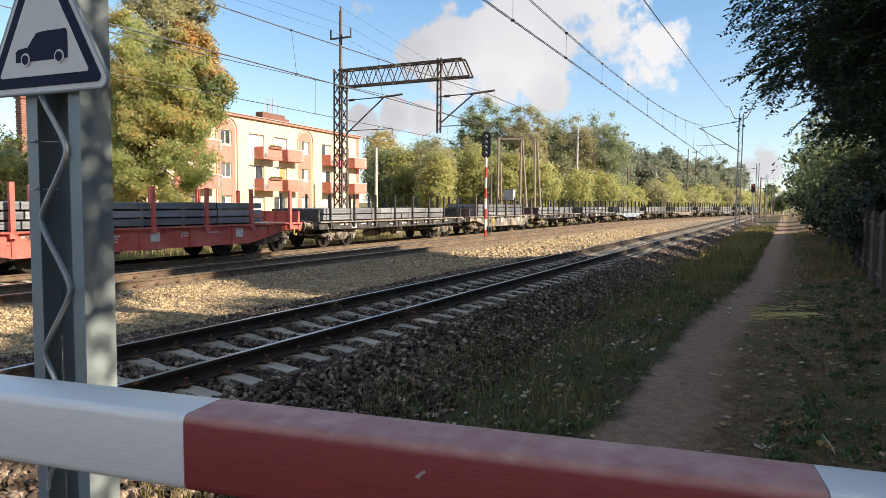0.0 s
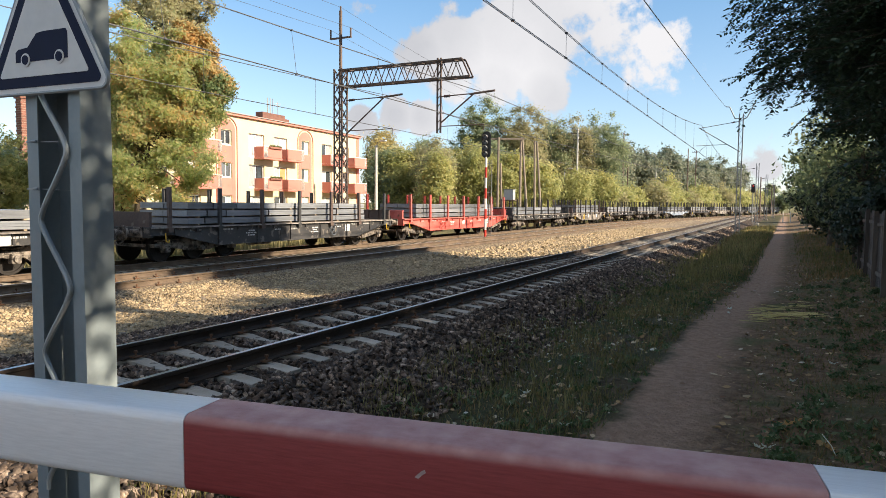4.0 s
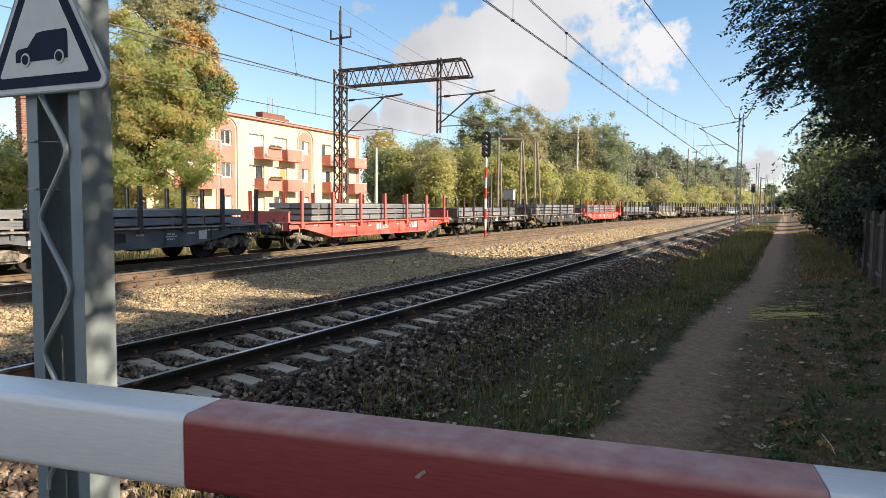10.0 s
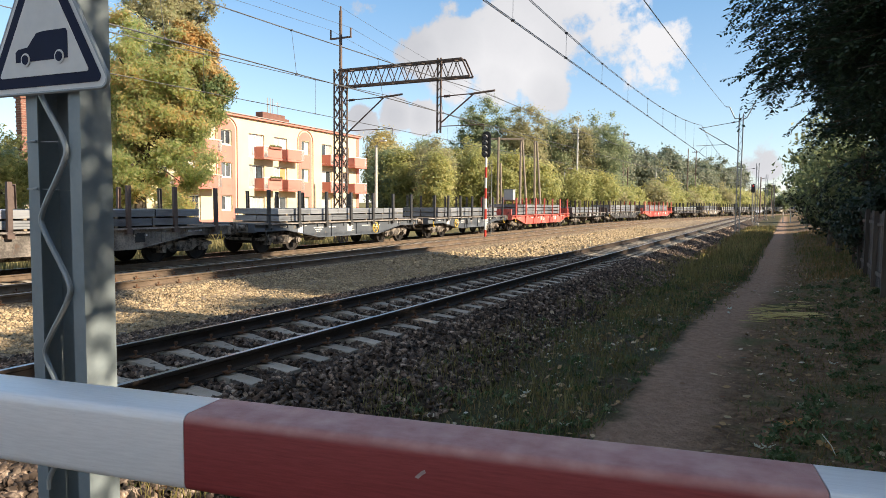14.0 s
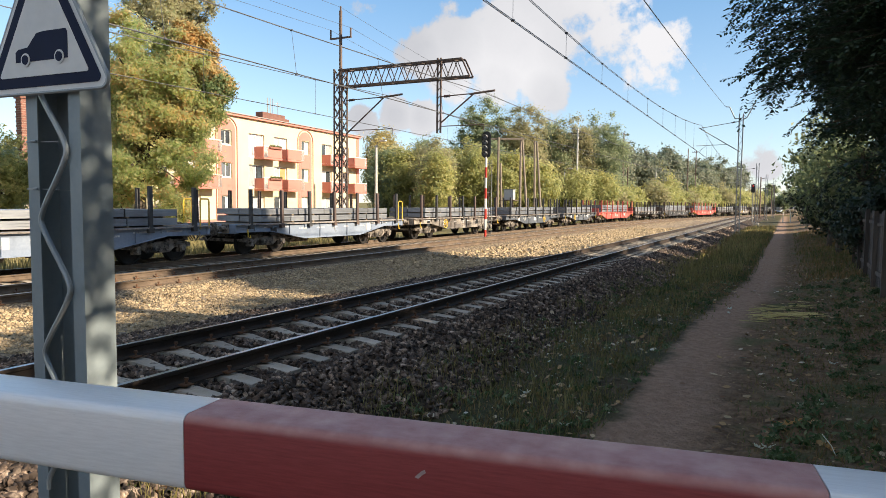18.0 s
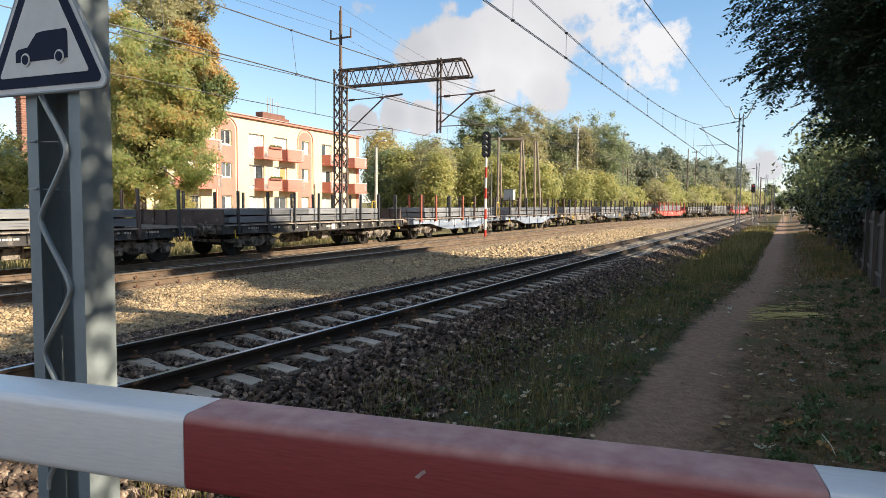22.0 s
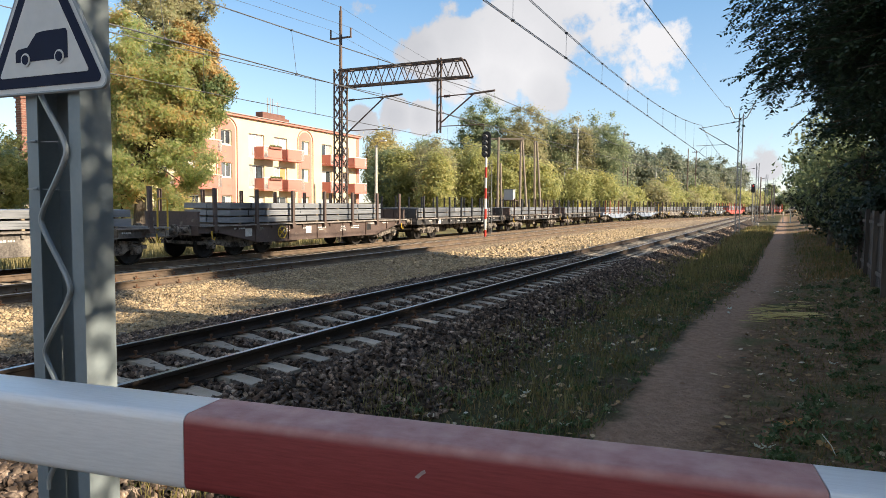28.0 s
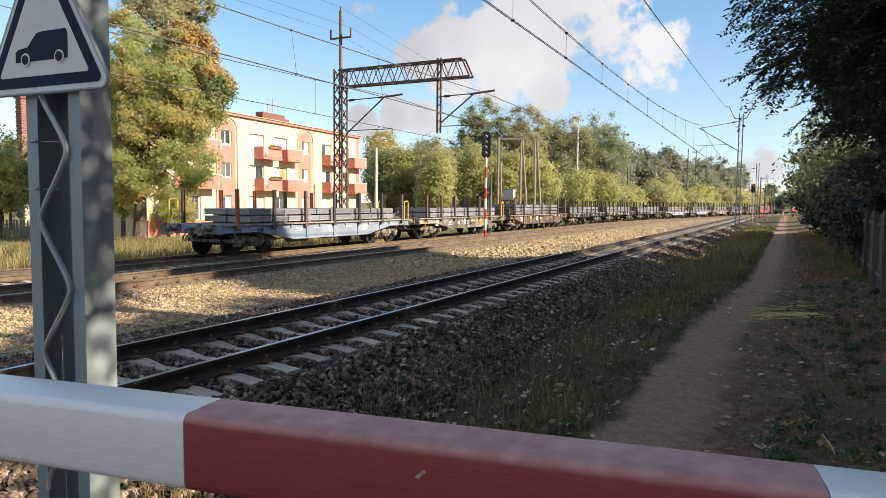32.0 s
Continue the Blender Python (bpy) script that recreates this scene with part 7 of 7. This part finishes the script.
M_BOX = mat("grey_cabinet_paint", [(0.33, 0.36, 0.38), (0.42, 0.45, 0.46)], 0.5, 0.1, 20, 2, 0.05)


def build_chimney_stack():
    x, y, w, top = -70.6, 43.2, 0.95, 12.0
    zg = land(x, y)
    c = thing("brick_chimney", "tall weathered red brick chimney with weeds on top", "chimney", at=(x, y, 0))
    part("mortar_core", Geo().box((0, 0, (zg + top) / 2), (w - 0.04, w - 0.04, top - zg)), M_CONC, c)
    rnd = random.Random(2)
    brick = once("far_brick", lambda: Geo().box((0, 0, 0), (0.46, 0.04, 0.20)).mesh("brick"))
    z, row = 2.0, 0
    while z < top - 0.1:
        for k in range(2):
            off = -w / 4 + k * w / 2 + (0.06 if row % 2 else -0.06)
            part("brick", brick, B_BRICK, c, at=pose(off, -w / 2 + 0.012, z))
            part("brick", brick, B_BRICK, c, at=pose(w / 2 - 0.012, off, z, 0, 0, 90))
        z += 0.24
        row += 1
    part("cap", Geo().bevel_box((0, 0, top + 0.08), (w + 0.25, w + 0.25, 0.2), 0.03), B_BRICK, c)
    rng = np.random.default_rng(3)
    q = leaf_cloud(rng, [(0, 0, top + 0.4)], [0.5], 300, 0.18)
    o = new("weeds", quick_mesh("weeds", q, 4, L_BROWN))
    o.parent = c


build_chimney_stack()


def build_pole(x, y, top, r, m, label, arms=(), lamp=False, lean=(0, 0), name="pole"):
    zg = land(x, y)
    p = thing(name, label, "pole", at=(x, y, 0))
    part("shaft", Geo().tube((0, 0, zg - 0.3), (lean[0], lean[1], top), r, 10, r1=r * 0.7), m, p, smooth=True)
    for z, half in arms:
        g = Geo()
        g.beam((-half, 0, z), (half, 0, z), 0.10)
        part("crossarm", g, M_GALVD, p)
        for s in (-1, 1):
            for q in (0.95, 0.45):
                part("insulator", once("pin", lambda: Geo().tube((0, 0, 0), (0, 0, 0.16), 0.05, 8, r1=0.03).mesh("insulator")), M_CERAM, p, at=(s * half * q, 0, z + 0.05))
    if lamp:
        g = Geo()
        g.path([(0, 0, top - 0.1), (0.1, 0, top + 0.25), (0.5, 0, top + 0.4)], 0.035, 6)
        part("arm", g, M_MAST2, p)
        part("lamp_head", Geo().bevel_box((0.75, 0, top + 0.40), (0.6, 0.28, 0.14), 0.04), M_POLEC, p)
    return p


build_pole(-33.7, 52.7, 6.9, 0.16, M_POLEC, "pale concrete lamp post behind the train", lamp=True, name="street_lamp")
build_pole(-25.7, 90.5, 11.9, 0.16, M_POLEC, "slender pale pole with crossarms for power wires", arms=((11.3, 0.9), (10.4, 0.6)))
build_pole(-24.6, 114.0, 13.6, 0.14, M_GALVD, "tall dark steel pole by the wood")
build_pole(-23.9, 114.4, 8.5, 0.14, M_GALVD, "dark steel pole by the wood")
build_pole(-25.3, 83.5, 5.8, 0.10, M_POLEC, "small pale lamp post among bushes", lamp=True, name="street_lamp")
build_pole(-21.5, 127.0, 7.9, 0.12, M_POLEC, "small pale lamp post among trees", lamp=True, name="street_lamp")
build_pole(-22.3, 54.2, 7.4, 0.13, M_POLEW, "weathered wooden telegraph pole")
build_pole(-22.0, 54.5, 5.2, 0.12, M_POLEW, "short dark wooden strut pole", lean=(-0.2, 0))
build_pole(-20.6, 55.1, 7.4, 0.13, M_POLEW, "weathered wooden telegraph pole")
build_pole(-19.9, 55.3, 7.2, 0.12, M_POLEW, "leaning wooden strut pole", lean=(-0.6, -0.1))
build_pole(-20.1, 57.6, 7.3, 0.12, M_POLEW, "leaning wooden strut pole", lean=(-0.15, 0))
build_pole(-19.5, 57.8, 7.2, 0.12, M_POLEW, "leaning wooden strut pole", lean=(-0.6, 0))
rail_ = thing("pole_crossbar", "wooden crossbar bolted across two telegraph poles", "crossbar")
part("bar", Geo().beam((-22.9, 54.05, 7.25), (-20.3, 55.05, 7.25), 0.14), M_POLEW, rail_)


def build_cabinet(x, y, z):
    zg = land(x, y)
    c = thing("relay_cabinet", "light grey metal relay box on a steel stand", "cabinet", at=(x, y, 0))
    part("body", Geo().bevel_box((0, 0, z), (0.85, 0.5, 0.85), 0.03), M_BOX, c)
    part("roof", Geo().box((0, 0, z + 0.45), (0.95, 0.6, 0.05)), M_MAST2, c)
    for s in (-0.3, 0.3):
        part("leg", Geo().beam((s, 0, zg - 0.1), (s, 0, z - 0.42), 0.08), M_GALVD, c)
    part("platform", Geo().box((0, 0, z - 0.46), (1.3, 0.9, 0.05)), M_GALVD, c)


build_cabinet(-20.6, 52.6, 2.45)


def build_red_signal():
    x, y = -6.9, 95.0
    s = thing("light_signal", "distant small signal with red lamp housing", "railway signal", at=(-4.05, y, 0))
    part("post", Geo().tube((0, 0, land(x, y) - 0.1), (0, 0, 3.44), 0.06, 8), M_MAST2, s)
    part("head", Geo().bevel_box((0, 0, 3.97), (0.46, 0.25, 1.1), 0.08), M_BLACK, s)
    part("lens", Geo().tube((0, -0.13, 4.25), (0, -0.16, 4.25), 0.09, 12), M_REDLAMP, s, "lit red lens")


def glow(name, colour, strength):
    m = bpy.data.materials.new(name)
    m.use_nodes = True
    b = m.node_tree.nodes["Principled BSDF"]
    b.inputs["Base Color"].default_value = (*colour, 1)
    b.inputs["Emission Color"].default_value = (*colour, 1)
    b.inputs["Emission Strength"].default_value = strength
    return m


M_REDLAMP = glow("red_lamp", (0.7, 0.03, 0.02), 0.3)
build_red_signal()
for k, (x, y, top) in enumerate([(-19.0, 150.0, 13.5), (-18.0, 155.0, 13.5), (-4.3, 128.0, 6.6), (-4.2, 150.0, 5.6), (-2.8, 165.0, 6.0), (-3.6, 180.0, 7.0)]):
    build_pole(x, y, top, 0.13, M_GALVD, "dark slender mast far along the line", arms=((top - 0.4, 0.8),) if k % 2 else ())


def build_fence(name, label, p, q, h, board, gap, m, lean=2.0):
    f = thing(name, label, "fence")
    p, q = Vector(p), Vector(q)
    d = (q - p).normalized()
    n = int((q - p).length / (board + gap))
    ang = math.degrees(math.atan2(d.y, d.x))
    rnd = random.Random(n)
    me = once(("plank", board, h), lambda: Geo().box((0, 0, h / 2), (board, 0.022, h)).mesh("board"))
    for k in range(n):
        c = p + d * (k + 0.5) * (board + gap)
        part("board", me, m, f, at=pose(c.x, c.y, land(c.x, c.y) - 0.05 + rnd.uniform(-0.08, 0.03), 0, rnd.uniform(-lean, lean), ang))
    back = Vector((-d.y, d.x, 0)) * 0.03
    for z in (0.35, h - 0.35):
        g = Geo()
        for k in range(8):
            a, b = p.lerp(q, k / 8) + back, p.lerp(q, (k + 1) / 8) + back
            g.beam((a.x, a.y, land(a.x, a.y) + z), (b.x, b.y, land(b.x, b.y) + z), 0.04, 0.08)
        part("rail", g, m, f)
    for k in range(5):
        c = p.lerp(q, k / 4) + back * 2.5
        part("post", Geo().beam((c.x, c.y, land(c.x, c.y) - 0.3), (c.x, c.y, land(c.x, c.y) + h), 0.10), m, f)


build_fence("board_fence", "dark weathered upright board fence under the trees", (2.0, 17.5, 0), (2.15, 27.0, 0), 1.9, 0.13, 0.035, M_FENCE)
build_fence("board_fence", "low weathered wooden fence in the long grass", (-46.0, 26.0, 0), (-38.5, 43.0, 0), 1.3, 0.12, 0.08, M_POLEW)
for x, y in ((-0.55, 101.0), (0.35, 104.0)):
    build_pole(x, y, 1.0, 0.07, M_POLEC, "short white trackside marker post", name="marker_post")

motions()
